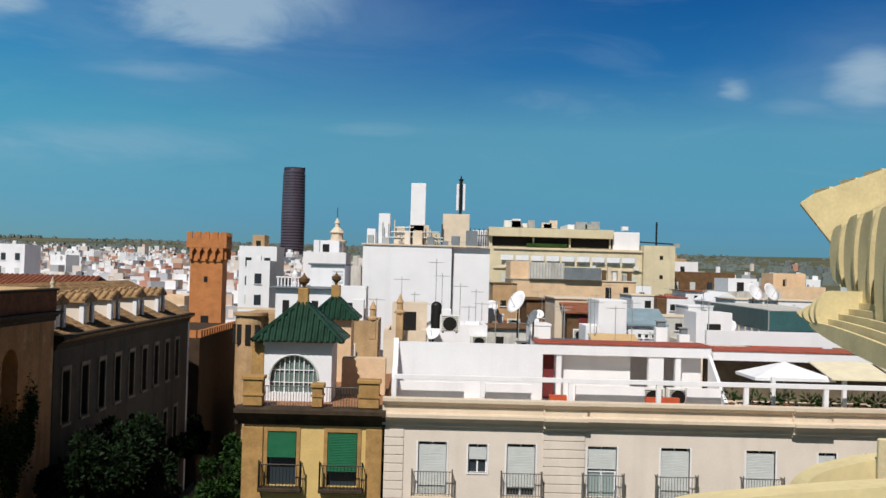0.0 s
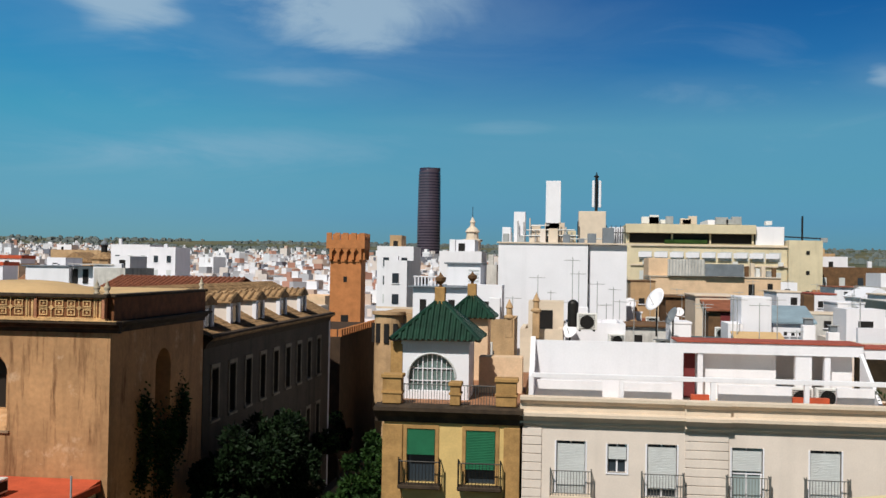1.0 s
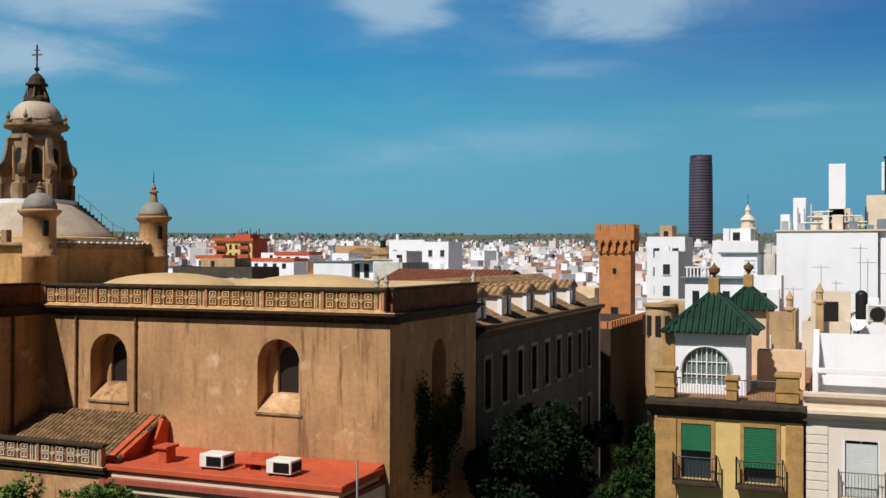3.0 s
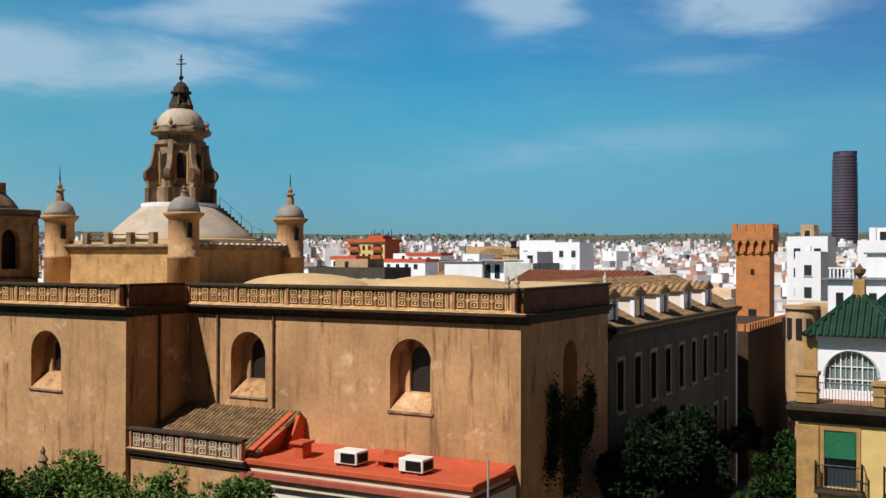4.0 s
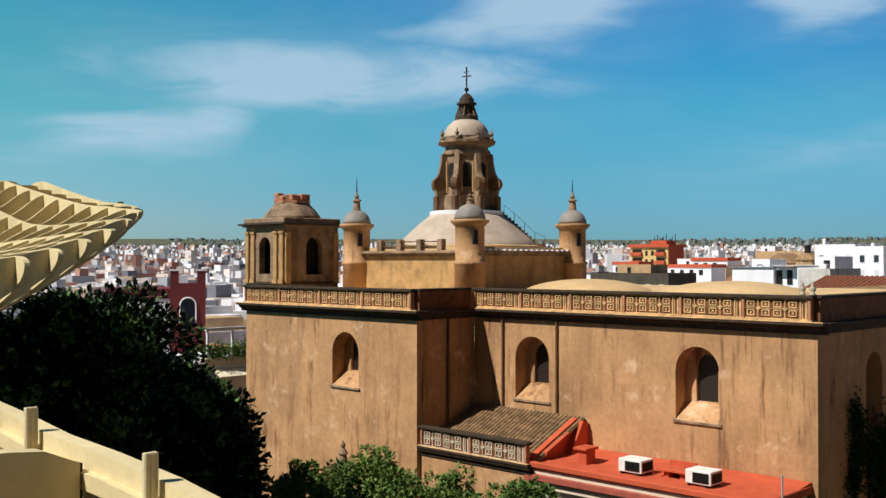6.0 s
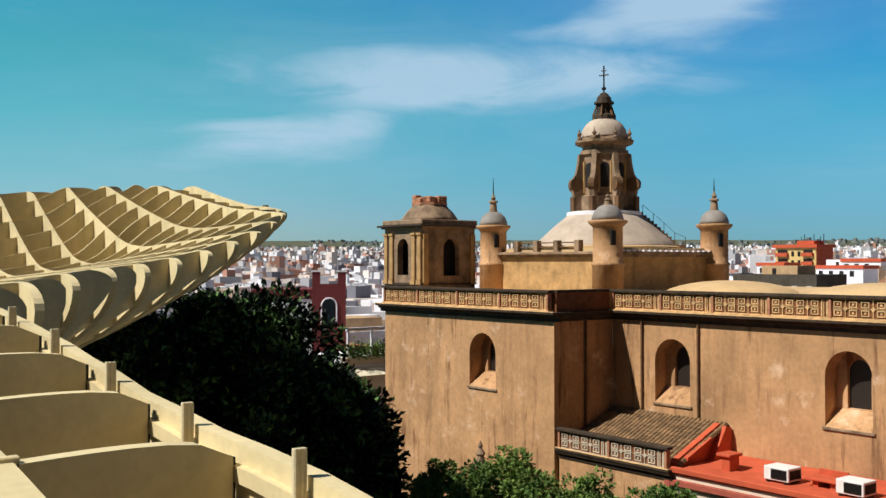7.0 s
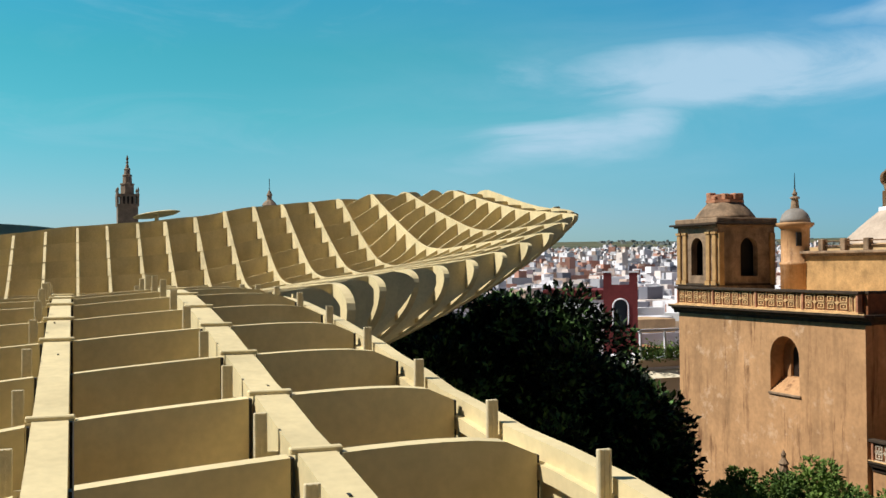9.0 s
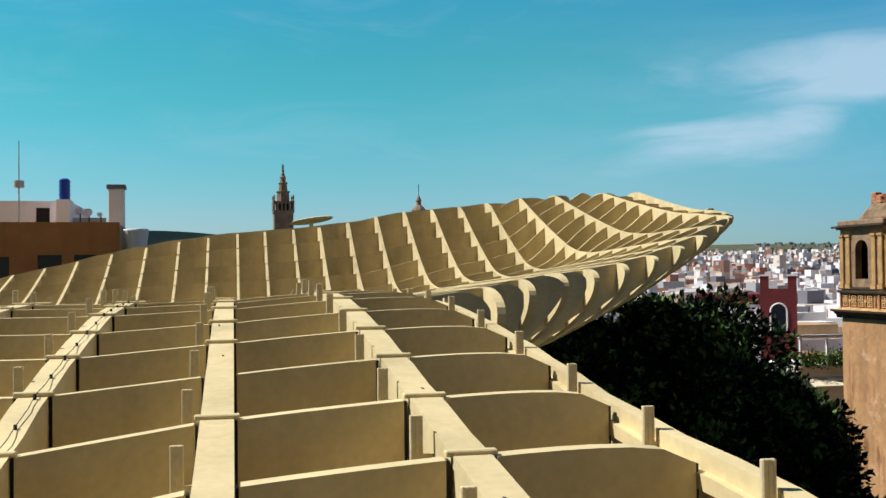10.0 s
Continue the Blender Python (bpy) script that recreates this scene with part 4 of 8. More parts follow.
def far_cap(u, v):
    """Top and bottom of the canopy, closing to a rounded lip at its edge; None outside."""
    a, b = far_span(v)
    if not a <= u <= b or v > 19.35:
        return None
    foot = max(curve(v, FOOT_U), a + 0.1)
    crest = max(b - 1.9, foot + 0.5)
    zf, ridge = curve(v, FOOT_Z), curve(v, RIDGE)
    if u <= foot:
        if v <= 2.9:
            top = near_top(u, v)
        else:
            s = (u - a) / (foot - a)
            top = curve(v, RIM_TOP) * (1 - s) + zf * s
    else:
        t = min(1.0, (u - foot) / (crest - foot))
        top = zf + (ridge - zf) * t ** 1.2
    dip = max(0.0, 1 - abs(u - foot) / 2.4) * min(1.0, max(0.0, (v - 2.9) / 3))
    top += 0.45 * (ridge - zf) / (crest - foot) * dip * dip
    if v <= 2.9:
        return top, top - 2.2
    nose = curve(v, NOSE_Z)
    brow = 0.45 + 0.45 * min(1.0, max(0.0, (9 - v) / 4.5))
    d = min((u - a) * 0.62, b - u)
    n = math.sqrt(max(0.0, 1 - (1 - min(1.0, d / brow)) ** 2))
    reach = min(u - a, (b - u) * 3)
    drop = min(2.6, (0.60 + 0.02 * (14 - v)) * math.sqrt(reach) + 0.08 * reach)
    base = nose if u - a < (b - u) * 3 else min(nose, top * 0.8 + (nose - 2.6) * 0.2)
    if u - a < 3:
        top = nose + (top - nose) * n
    e = max(0.0, 1 - (b - u) / 1.4)
    top -= 0.8 * (1 - math.sqrt(1 - e * e))
    return top, min(base - drop, top - 0.02)


def strip(bm, pts, across, thick):
    """A vertical plate through (place, top, bottom) samples, of the given thickness."""
    cols = []
    for i, (p, top, low) in enumerate(pts):
        h = across * (thick[i] if isinstance(thick, list) else thick) / 2
        cols.append([bm.verts.new(Vector((p.x, p.y, EYE_Z + z)) + o) for z in (top, low) for o in (-h, h)])
    for c, d in zip(cols, cols[1:]):
        bm.faces.new((c[0], d[0], d[1], c[1]))
        bm.faces.new((c[2], c[3], d[3], d[2]))
        bm.faces.new((c[0], c[2], d[2], d[0]))
        bm.faces.new((c[1], d[1], d[3], c[3]))
    for c in (cols[0], cols[-1]):
        bm.faces.new((c[0], c[1], c[3], c[2]))
    return bm


def spread(a, b, step):
    n = max(2, int((b - a) / step) + 1)
    return [a + (b - a) * k / (n - 1) for k in range(n)]


canopy = thing("timber_canopy", (-30, 2, 0), "huge undulating cream timber lattice canopy of crossed plates", "canopy")
V0 = -0.12
U0 = 5.97
for n in range(-9, 13):
    v = V0 + 1.5 * n
    a, b = far_span(v)
    if n < 3:
        us = spread(a, b, 0.7)
    else:
        us = [a + (b - a) * (k / 60) ** 1.7 for k in range(61)]
    pts = []
    for u in us:
        c = far_cap(u, v)
        if c:
            bow = curve(v, BOW) * min(1.0, max(0.0, (u - 24) / 22))
            pts.append((GU * u + GV * (v + bow), *c))
    if n == 2:
        pts = [(p + GV * 0.05, a - curve(u, EDGE_DROP), b) for (p, a, b), u in zip(pts, us)]
    if n < 3:
        near = 0.12 if n == 2 else 0.235
        thick = [near + (0.12 - near) * min(1.0, max(0.0, (u - 19) / 4)) for u in us[:len(pts)]]
    else:
        thick = 0.15
    part("beam", strip(B(), pts, GV, thick), "lattice", canopy)
pts = []
for u in spread(36.4, 47.6, 0.25):
    c = far_cap(u, 18.85)
    if c:
        pts.append((GU * u + GV * 18.85, *c))
part("beam", strip(B(), pts, GV, 0.15), "lattice", canopy)
U1 = 5.55
for k in range(6, 34):
    u = U1 + 1.5 * k
    inside = [v for v in spread(-13.6, 19.35, 0.02) if far_cap(u, v)]
    vend = max(inside)
    if vend < 3.2:
        continue
    held = V0 + 1.5 * math.floor((vend - V0) / 1.5)
    if held > 8.0 and u < 33.5:
        vend = held + 0.085
    pts = []
    for i in range(90):
        s = i / 89
        v = -13.6 + (vend + 13.6) * (1 - (1 - s) ** 1.8)
        if u < 20.5:
            v = 2.99 + (vend - 2.99) * (1 - (1 - s) ** 1.8)
        c = far_cap(u, v)
        if c:
            top = c[0] - 0.01
            if u > 40 and v > held:
                # rounded ear past the last beam
                ear = min(1.0, (v - held) / max(0.3, vend - held))
                top = min(top, far_cap(u, held)[0] + 0.08 * ear) - 0.45 * (1 - math.sqrt(1 - ear ** 4))
            pts.append((GU * u + GV * v, top, min(c[1], top - 0.02)))
    part("cross_plate", strip(B(), pts, GU, 0.10), "lattice", canopy)
for k in range(-2, 10):
    u = U0 + 1.5 * k
    for n in range(-9, 2):
        va, vb = V0 + 1.5 * n + 0.152, V0 + 1.5 * (n + 1) - (0.082 if n == 1 else 0.162)
        pts = []
        for v in spread(va, vb, 0.2):
            top = near_top(u, v) - 0.015
            if n == 1:
                s = (v - va) / (vb - va)
                top += 0.02 * math.sin(math.pi * s) - 0.10 * s ** 10
            pts.append((GU * u + GV * v, top, top - 1.9))
        part("cross_plate", strip(B(), pts, GU, 0.14 if k < 2 else 0.12 if k < 4 else 0.10), "lattice", canopy)
collar_mesh = None
for n in range(-9, 2):
    for k in range(-2, 11):
        if n == 0 and k % 2 == 0 and k < 4:
            continue
        u, v = U0 + 1.5 * k - 0.02, V0 + 1.5 * n
        p = GU * u + GV * v
        z = EYE_Z + near_top(u, v)
        if collar_mesh is None:
            bm = box(B(), -0.16, 0.16, -0.035, 0.035, -0.01, 0.028, 0.008)
            collar_mesh = bpy.data.meshes.new("collar")
            bm.to_mesh(collar_mesh)
            bm.free()
            collar_mesh.materials.append(M["lattice"])
        ob = new("collar", collar_mesh)
        ob.parent = canopy
        ob.location = Vector((p.x, p.y, z)) - canopy.location
        ob.rotation_euler = (0, 0, GA)
# black strips stand in for the shade in the gaps at plate ends
bm = box(B(), -0.010, 0.010, -0.04, 0.04, -0.5, -0.025)
gap_shade_mesh = bpy.data.meshes.new("gap_shade")
bm.to_mesh(gap_shade_mesh)
bm.free()
gap_shade_mesh.materials.append(M["black_iron"])
for k in range(-2, 10):
    for n in range(-5, 2):
        for v in (V0 + 1.5 * n + 0.132, V0 + 1.5 * (n + 1) - (0.062 if n == 1 else 0.142)):
            u = U0 + 1.5 * k
            p = GU * u + GV * v
            ob = new("gap_shade", gap_shade_mesh)
            ob.parent = canopy
            ob.location = Vector((p.x, p.y, EYE_Z + near_top(u, v) - (0.10 if v > 2.7 else 0.0))) - canopy.location
            ob.rotation_euler = (0, 0, GA)
post_mesh = None
for n in range(-9, 3):
    for k in range(-2, 10):
        u, v = U0 + 1.5 * k + 0.55, V0 + 1.5 * n - 0.23
        if n == 2:
            u, v = 5.05 + 1.62 * k, 2.81
        p = GU * u + GV * v
        z = EYE_Z + near_top(u, v)
        if post_mesh is None:
            bm = box(B(), -0.042, 0.042, -0.018, 0.018, -0.10, 0.22, 0.005)
            box(bm, 0.038, 0.13, -0.016, 0.016, -0.09, -0.03)
            for q in (-0.03, 0.0, 0.03):
                box(bm, q - 0.006, q + 0.006, -0.022, -0.018, -0.08, 0.22)
            post_mesh = bpy.data.meshes.new("post")
            bm.to_mesh(post_mesh)
            bm.free()
            post_mesh.materials.append(M["lattice_post"])
        if n < 2:
            z -= 0.10 * max(0.0, min(1.0, (16 - u) / 7))
        else:
            z -= 0.06 + curve(u, EDGE_DROP)
        ob = new("post", post_mesh)
        ob.parent = canopy
        ob.location = Vector((p.x, p.y, z)) - canopy.location
        ob.rotation_euler = (0, 0, GA)

# rounded beam ends of the canopy on the other side of the viewing deck
for y, x0, z0, r1, r2 in ((6.4, 1.55, -1.37, 0.14, -0.022), (7.9, 2.95, -1.47, 0.36, -0.17)):
    pts = []
    for k in range(40):
        s = 9.0 * (k / 39) ** 2
        q = min(s, -r1 / (2 * r2))
        top = z0 + r1 * q + r2 * q * q
        low = top - 1.9
        n = math.sqrt(max(0.0, 1 - (1 - min(1.0, s / 0.25)) ** 2))
        m = math.sqrt(max(0.0, 1 - (1 - min(1.0, s / 1.2)) ** 2))
        mid = top - 0.12
        pts.append((Vector((x0 + s, y, 0)), mid + (top - mid) * n, mid + (low - mid) * m))
    part("beam", strip(B(), pts, Y, 0.24), "lattice", canopy)
for x in (4.2, 5.7, 7.2):
    pts = [(Vector((x, y, 0)), -1.45 + 0.02 * y, -3.2) for y in spread(2.0, 9.0, 0.5)]
    part("cross_plate", strip(B(), pts, X, 0.06), "lattice", canopy)
part("post", box(B(), 3.50, 3.72, 7.70, 7.75, 20.95, 21.35, 0.01), "lattice_post", canopy)

# ledge along the outer beam that carries the plate ends
pts = []
for u in spread(1.6, 19.0, 0.5):
    v = V0 + 3.0
    pts.append((GU * u + GV * (v - 0.035), near_top(u, v) - curve(u, EDGE_DROP) - 0.12, near_top(u, v) - curve(u, EDGE_DROP) - 0.22))
part("ledge", strip(B(), pts, GV, 0.07), "lattice", canopy)

# cable clipped along one beam, small fixings on the others
cable = thing("roof_cable", (-12, -1, 21), "thin dark cable clipped along a timber beam", "cable")
v = V0 - 1.5
us = spread(2.0, 24.0, 0.75)
for a, b in zip(us, us[1:]):
    pa = GU * a + GV * (v + 0.03) + Z * (EYE_Z + near_top(a, v) + 0.025)
    pb = GU * b + GV * (v + 0.03) + Z * (EYE_Z + near_top(b, v) + 0.025)
    mid = (pa + pb) / 2 + Z * 0.012 + GV * 0.02
    part("cable_run", tube(tube(B(), pa, mid, 0.004, 5), mid, pb, 0.004, 5), "black_iron", cable)
    part("cable_clip", box(B(), pa.x - 0.012, pa.x + 0.012, pa.y - 0.012, pa.y + 0.012, pa.z - 0.035, pa.z + 0.012), "black_iron", cable)
rnd = random.Random(12)
for n in (0, 1):
    for k in range(2):
        u = rnd.uniform(5, 15)
        p = GU * u + GV * (V0 + 1.5 * n + rnd.uniform(-0.06, 0.06)) + Z * (EYE_Z + near_top(u, V0 + 1.5 * n))
        solo("anchor_plate", box(B(), p.x - 0.03, p.x + 0.03, p.y - 0.008, p.y + 0.008, p.z - 0.008, p.z + 0.006), "black_iron", "small dark steel fixing on a timber beam", "fixing", "beam fixings")

# second canopy lobe beyond the open square
lobe = thing("canopy_lobe", (12, 20, 0), "cream timber lattice canopy lobe with rounded plate ends", "canopy")


def end_plate(y, xe, bulge, top, low, slope, fall, length=7.0):
    """A plate along x whose left end is a rounded nose at xe; top and low are the heights where the nose ends."""
    mid = (top + low) / 2
    pts = []
    for k in range(34):
        s = length * (k / 33) ** 2.4
        n = math.sqrt(max(0.0, 1 - (1 - min(1.0, s / bulge)) ** 2))
        rest = max(0.0, s - bulge)
        pts.append((Vector((xe + s, y, 0)), mid - EYE_Z + (top - mid) * n + slope * rest, mid - EYE_Z + (low - mid) * n - fall * rest))
    part("cross_plate", strip(B(), pts, Y, 0.10), "lattice", lobe)


def side_plate(x, ya, yb, top_a, top_b, low_a, low_b):
    """A plate along y with its far end rounded off."""
    pts = []
    for k in range(14):
        s = 1 - (1 - k / 13) ** 2
        n = math.sqrt(max(0.0, 1 - (max(0.0, s - 0.5) / 0.5) ** 2)) if s < 1 else 0.02
        top, low = top_a + (top_b - top_a) * s, low_a + (low_b - low_a) * s
        mid = (top + low) / 2
        pts.append((Vector((x, ya + (yb - ya) * s, 0)), mid - EYE_Z + (top - mid) * n, mid - EYE_Z - (mid - low) * n))
    part("beam", strip(B(), pts, X, 0.08), "lattice", lobe)


pts = []
for k in range(30):
    s = 7.0 * (k / 29) ** 2
    pts.append((Vector((8.94 + s, 24.0, 0)), 1.84 + 0.22 * min(1.0, s / 0.3) + 0.38 * max(0.0, s - 0.3), 1.80 - 1.2 * min(s, 1.6)))
part("cross_plate", strip(B(), pts, Y, 0.10), "lattice", lobe)
for k in range(5):
    x = 9.7 + 0.62 * k
    part("beam_tip", box(B(), x - 0.06, x + 0.06, 24.051, 25.0, 24.2 + 0.38 * (x - 9.24), 24.575 + 0.38 * (x - 9.24)), "lattice", lobe)
UPPER = ((22.5, 9.23, 23.82, 22.38), (21.0, 8.93, 23.95, 22.11), (19.5, 8.59, 23.94, 21.68), (18.0, 8.25, 23.95, 21.3))
for y, xe, top, low in UPPER:
    end_plate(y, xe, 0.22, top, low, 0.52, 0.0)
    side_plate(xe + 0.14, y + 0.06, y + 0.70, top - 0.03, top - 0.12, low + 0.02, low + 0.25)
LOWER = ((20.0, 7.77, 22.33, 21.46), (21.5, 8.24, 22.18, 21.5), (23.0, 8.66, 22.0, 21.55), (24.5, 9.1, 21.86, 21.6))
for y, xe, top, low in LOWER:
    end_plate(y, xe, 0.34, top, low, 0.0, 0.35, 3.0)
for k in range(6):
    side_plate(7.86 + 0.20 * k, 13.0 + 0.2 * k, 20.4 + 0.25 * k, 21.0 + 0.22 * k, 21.85 + 0.10 * k, 20.62 + 0.10 * k, 21.45 + 0.03 * k)


# ---- red annex beside the church ----
annex = thing("annex_building", (-28, 43, 0), "low annex with red painted flat roof and white band", "building")
part("annex_wall", box(B(), -34.1, -20.9, 41.9, 45.95, 0, 11.3), "cream", annex)
part("roof_slab", solid(B(), [(-34.35, 41.5, 11.74), (-34.35, 41.5, 12.02), (-34.35, 43.9, 12.05), (-34.35, 45.97, 12.28), (-34.35, 45.97, 11.74)], (13.35, 0, 0)), "red", annex, "red painted flat roof")
part("white_band", box(B(), -34.1, -21.2, 41.55, 45.9, 11.47, 11.735), "cream_trim", annex)
part("red_band", box(B(), -34.5, -21.0, 41.35, 45.9, 11.15, 11.465, 0.03), "coping_red", annex)
part("white_band", box(B(), -34.1, -21.2, 41.6, 45.9, 10.75, 11.145), "cream_trim", annex)
bm = box(B(), -34.45, -20.95, 41.36, 41.66, 11.8, 12.10, 0.04)
box(bm, -21.25, -20.95, 41.66, 45.9, 11.8, 12.14, 0.04)
part("roof_kerb", bm, "red", annex)
part("corner_block", box(B(), -34.5, -34.12, 41.33, 41.9, 11.0, 11.82, 0.03), "coping_red", annex)
# raking wall beside the tiled roof with its shaded buttress
bm = solid(B(), [(-34.5, 41.7, 12.0), (-34.5, 45.9, 12.0), (-34.5, 45.9, 13.7), (-34.5, 45.5, 13.9), (-34.5, 41.7, 12.25)], (0.35, 0, 0))
part("raking_wall", bm, "red", annex)
part("buttress", solid(B(), [(-34.14, 44.3, 12.0), (-34.14, 45.9, 12.0), (-34.14, 45.9, 13.7), (-34.14, 45.45, 13.8)], (0.45, 0, 0)), "red", annex)
part("raking_coping", solid(B(), [(-34.1, 42.4, 12.3), (-34.1, 44.4, 13.15), (-34.1, 44.4, 13.3), (-34.1, 42.4, 12.45)], (0.28, 0, 0)), "red", annex)
bm = box(B(), -32.1, -31.6, 42.9, 43.7, 12.0, 12.75, 0.03)
box(bm, -32.35, -31.5, 42.75, 43.85, 12.75, 12.9, 0.03)
part("roof_vent", bm, "red", annex)
bm = box(B(), -27.2, -26.9, 43.2, 43.9, 12.0, 12.35, 0.02)
box(bm, -26.3, -26.0, 43.2, 43.9, 12.0, 12.35, 0.02)
box(bm, -27.5, -25.8, 43.0, 44.1, 12.35, 12.47, 0.02)
box(bm, -27.4, -25.9, 44.1, 44.2, 12.0, 12.75, 0.02)
part("roof_hatch", bm, "red", annex)


def ac_unit(loc, w, d, h, group="rooftop air conditioners", label="white box air conditioner with dark fan grille on a roof", turn=0.0):
    t = thing("air_conditioner", (0, 0, 0), label, "air conditioner", group)
    part("casing", box(B(), -w / 2, w / 2, -d / 2, d / 2, 0.08, h, 0.02), "ac", t)
    bm = B()
    for k in range(9):
        z = 0.15 + (h - 0.25) * k / 8
        box(bm, -w * 0.40, w * 0.40, -d / 2 - 0.02, -d / 2 - 0.004, z - 0.012, z + 0.012)
    part("grille", bm, "black_iron", t)
    r = min(w, h) * 0.38
    bm = B()
    ring = [(r * math.cos(2 * math.pi * k / 20), -d / 2 - 0.004, h / 2 + r * math.sin(2 * math.pi * k / 20)) for k in range(20)]
    solid(bm, ring, (0, 0.02, 0))
    part("fan_opening", bm, "dark", t)
    for q in (-0.4, 0.3):
        part("foot", box(B(), w * q, w * (q + 0.1), -d / 2, d / 2, 0, 0.08), "black_iron", t)
    t.matrix_basis = pose(*loc, 0, 0, turn)
    return t


def box_ac(loc, w=1.2, d=1.1, h=0.75):
    t = thing("air_conditioner", (0, 0, 0), "boxy white roof air conditioner with dark louvred front", "air conditioner", "annex air conditioners")
    part("casing", box(B(), -w / 2, w / 2, -d / 2, d / 2, 0.1, h, 0.03), "ac", t)
    part("louvre_recess", box(B(), -w / 2 + 0.40, w / 2 - 0.10, -d / 2 - 0.006, -d / 2 + 0.02, 0.18, h - 0.1), "dark", t)
    bm = B()
    for k in range(8):
        z = 0.2 + (h - 0.34) * k / 7
        box(bm, -w / 2 + 0.40, w / 2 - 0.10, -d / 2 - 0.03, -d / 2 - 0.008, z - 0.01, z + 0.01)
    part("louvre", bm, "black_iron", t)
    part("side_louvre", box(B(), w / 2 - 0.01, w / 2 + 0.012, -d / 2 + 0.1, d / 2 - 0.1, 0.2, h - 0.12), "dark", t)
    for q in (-0.4, 0.3):
        part("foot", box(B(), w * q, w * (q + 0.1), -d / 2, d / 2, 0, 0.1), "black_iron", t)
    t.matrix_basis = pose(*loc)


box_ac((-28.65, 43.0, 12.04), 1.35)
box_ac((-24.85, 42.95, 12.04), 1.35)
bm = tube(B(), (-20.45, 41.9, 9), (-20.45, 41.9, 13.3), 0.05, 6)
solo("vent_pipe", bm, "steel", "thin pale standing pipe beside the annex roof", "pipe")


# ---- facade helpers ----
BALUSTER = {}


def baluster(x, y, z, h, parent, mat="iron_grey"):
    if (h, mat) not in BALUSTER:
        me = bpy.data.meshes.new("baluster")
        bm = tube(B(), (0, 0, 0), (0, 0, h), 0.012, 5)
        bm.to_mesh(me)
        bm.free()
        me.materials.append(M[mat])
        BALUSTER[(h, mat)] = me
    ob = new("baluster", BALUSTER[(h, mat)])
    ob.parent = parent
    ob.location = Vector((x, y, z)) - base_of(parent)


def balcony(cx, y, z, w, parent, depth=0.45, h=0.95):
    slab = part("balcony", box(B(), cx - w / 2, cx + w / 2, y - depth, y + 0.02, z - 0.14, z, 0.02), "cream_trim", parent)
    rail = part("railing", tube(B(), (cx - w / 2 + 0.03, y - depth + 0.03, z + h), (cx + w / 2 - 0.03, y - depth + 0.03, z + h), 0.02, 5), "iron_grey", slab)
    part("lower_rail", tube(B(), (cx - w / 2 + 0.03, y - depth + 0.03, z + 0.1), (cx + w / 2 - 0.03, y - depth + 0.03, z + 0.1), 0.015, 5), "iron_grey", slab)
    n = int(w / 0.11)
    for k in range(n + 1):
        baluster(cx - w / 2 + 0.03 + (w - 0.06) * k / n, y - depth + 0.03, z, h, slab)
    for s in (-1, 1):
        x = cx + s * (w / 2 - 0.03)
        for k in range(1, 4):
            baluster(x, y - depth + 0.03 + (depth - 0.05) * k / 4, z, h, slab)
        part("side_rail", tube(B(), (x, y - depth + 0.03, z + h), (x, y, z + h), 0.02, 5), "iron_grey", slab)
        part("corner_post", tube(B(), (x, y - depth + 0.02, z), (x, y - depth + 0.02, z + h + 0.1), 0.025, 5), "iron_grey", slab)


def shutter_window(l, r, sill, head, y, parent, drop=1.0, curtain=False):
    """A window set back in its opening, with a slatted roller shutter let down by the share drop."""
    win = part("window", box(B(), l, r, y + 0.22, y + 0.26, sill, head), "pale_glass" if curtain else "glass", parent)
    bm = B()
    cx = (l + r) / 2
    for a, b in ((l, l + 0.05), (cx - 0.03, cx + 0.03), (r - 0.05, r)):
        box(bm, a, b, y + 0.17, y + 0.219, sill, head)
    box(bm, l + 0.05, cx - 0.03, y + 0.17, y + 0.219, (sill + head) / 2 - 0.03, (sill + head) / 2 + 0.03)
    box(bm, cx + 0.03, r - 0.05, y + 0.17, y + 0.219, (sill + head) / 2 - 0.03, (sill + head) / 2 + 0.03)
    part("window_frame", bm, "white", win)
    if drop > 0:
        bm = B()
        z1 = head - 0.12
        z0 = head - (head - sill) * drop
        n = max(2, int((z1 - z0) / 0.06))
        ring = []
        for k in range(n):
            a, q = z0 + (z1 - z0) * k / n, (z1 - z0) / n
            ring += [(l + 0.02, y + 0.107, a), (l + 0.02, y + 0.10, a + q * 0.15), (l + 0.02, y + 0.10, a + q * 0.85), (l + 0.02, y + 0.107, a + q)]
        ring += [(l + 0.02, y + 0.14, z1), (l + 0.02, y + 0.14, z0)]
        solid(bm, ring, (r - l - 0.04, 0, 0))
        part("shutter", bm, "shutter", win)


# ---- pale apartment block ----
flats = thing("apartment_block", (10, 47, 0), "long pale apartment block with cream cornice and iron balconies", "apartment building")


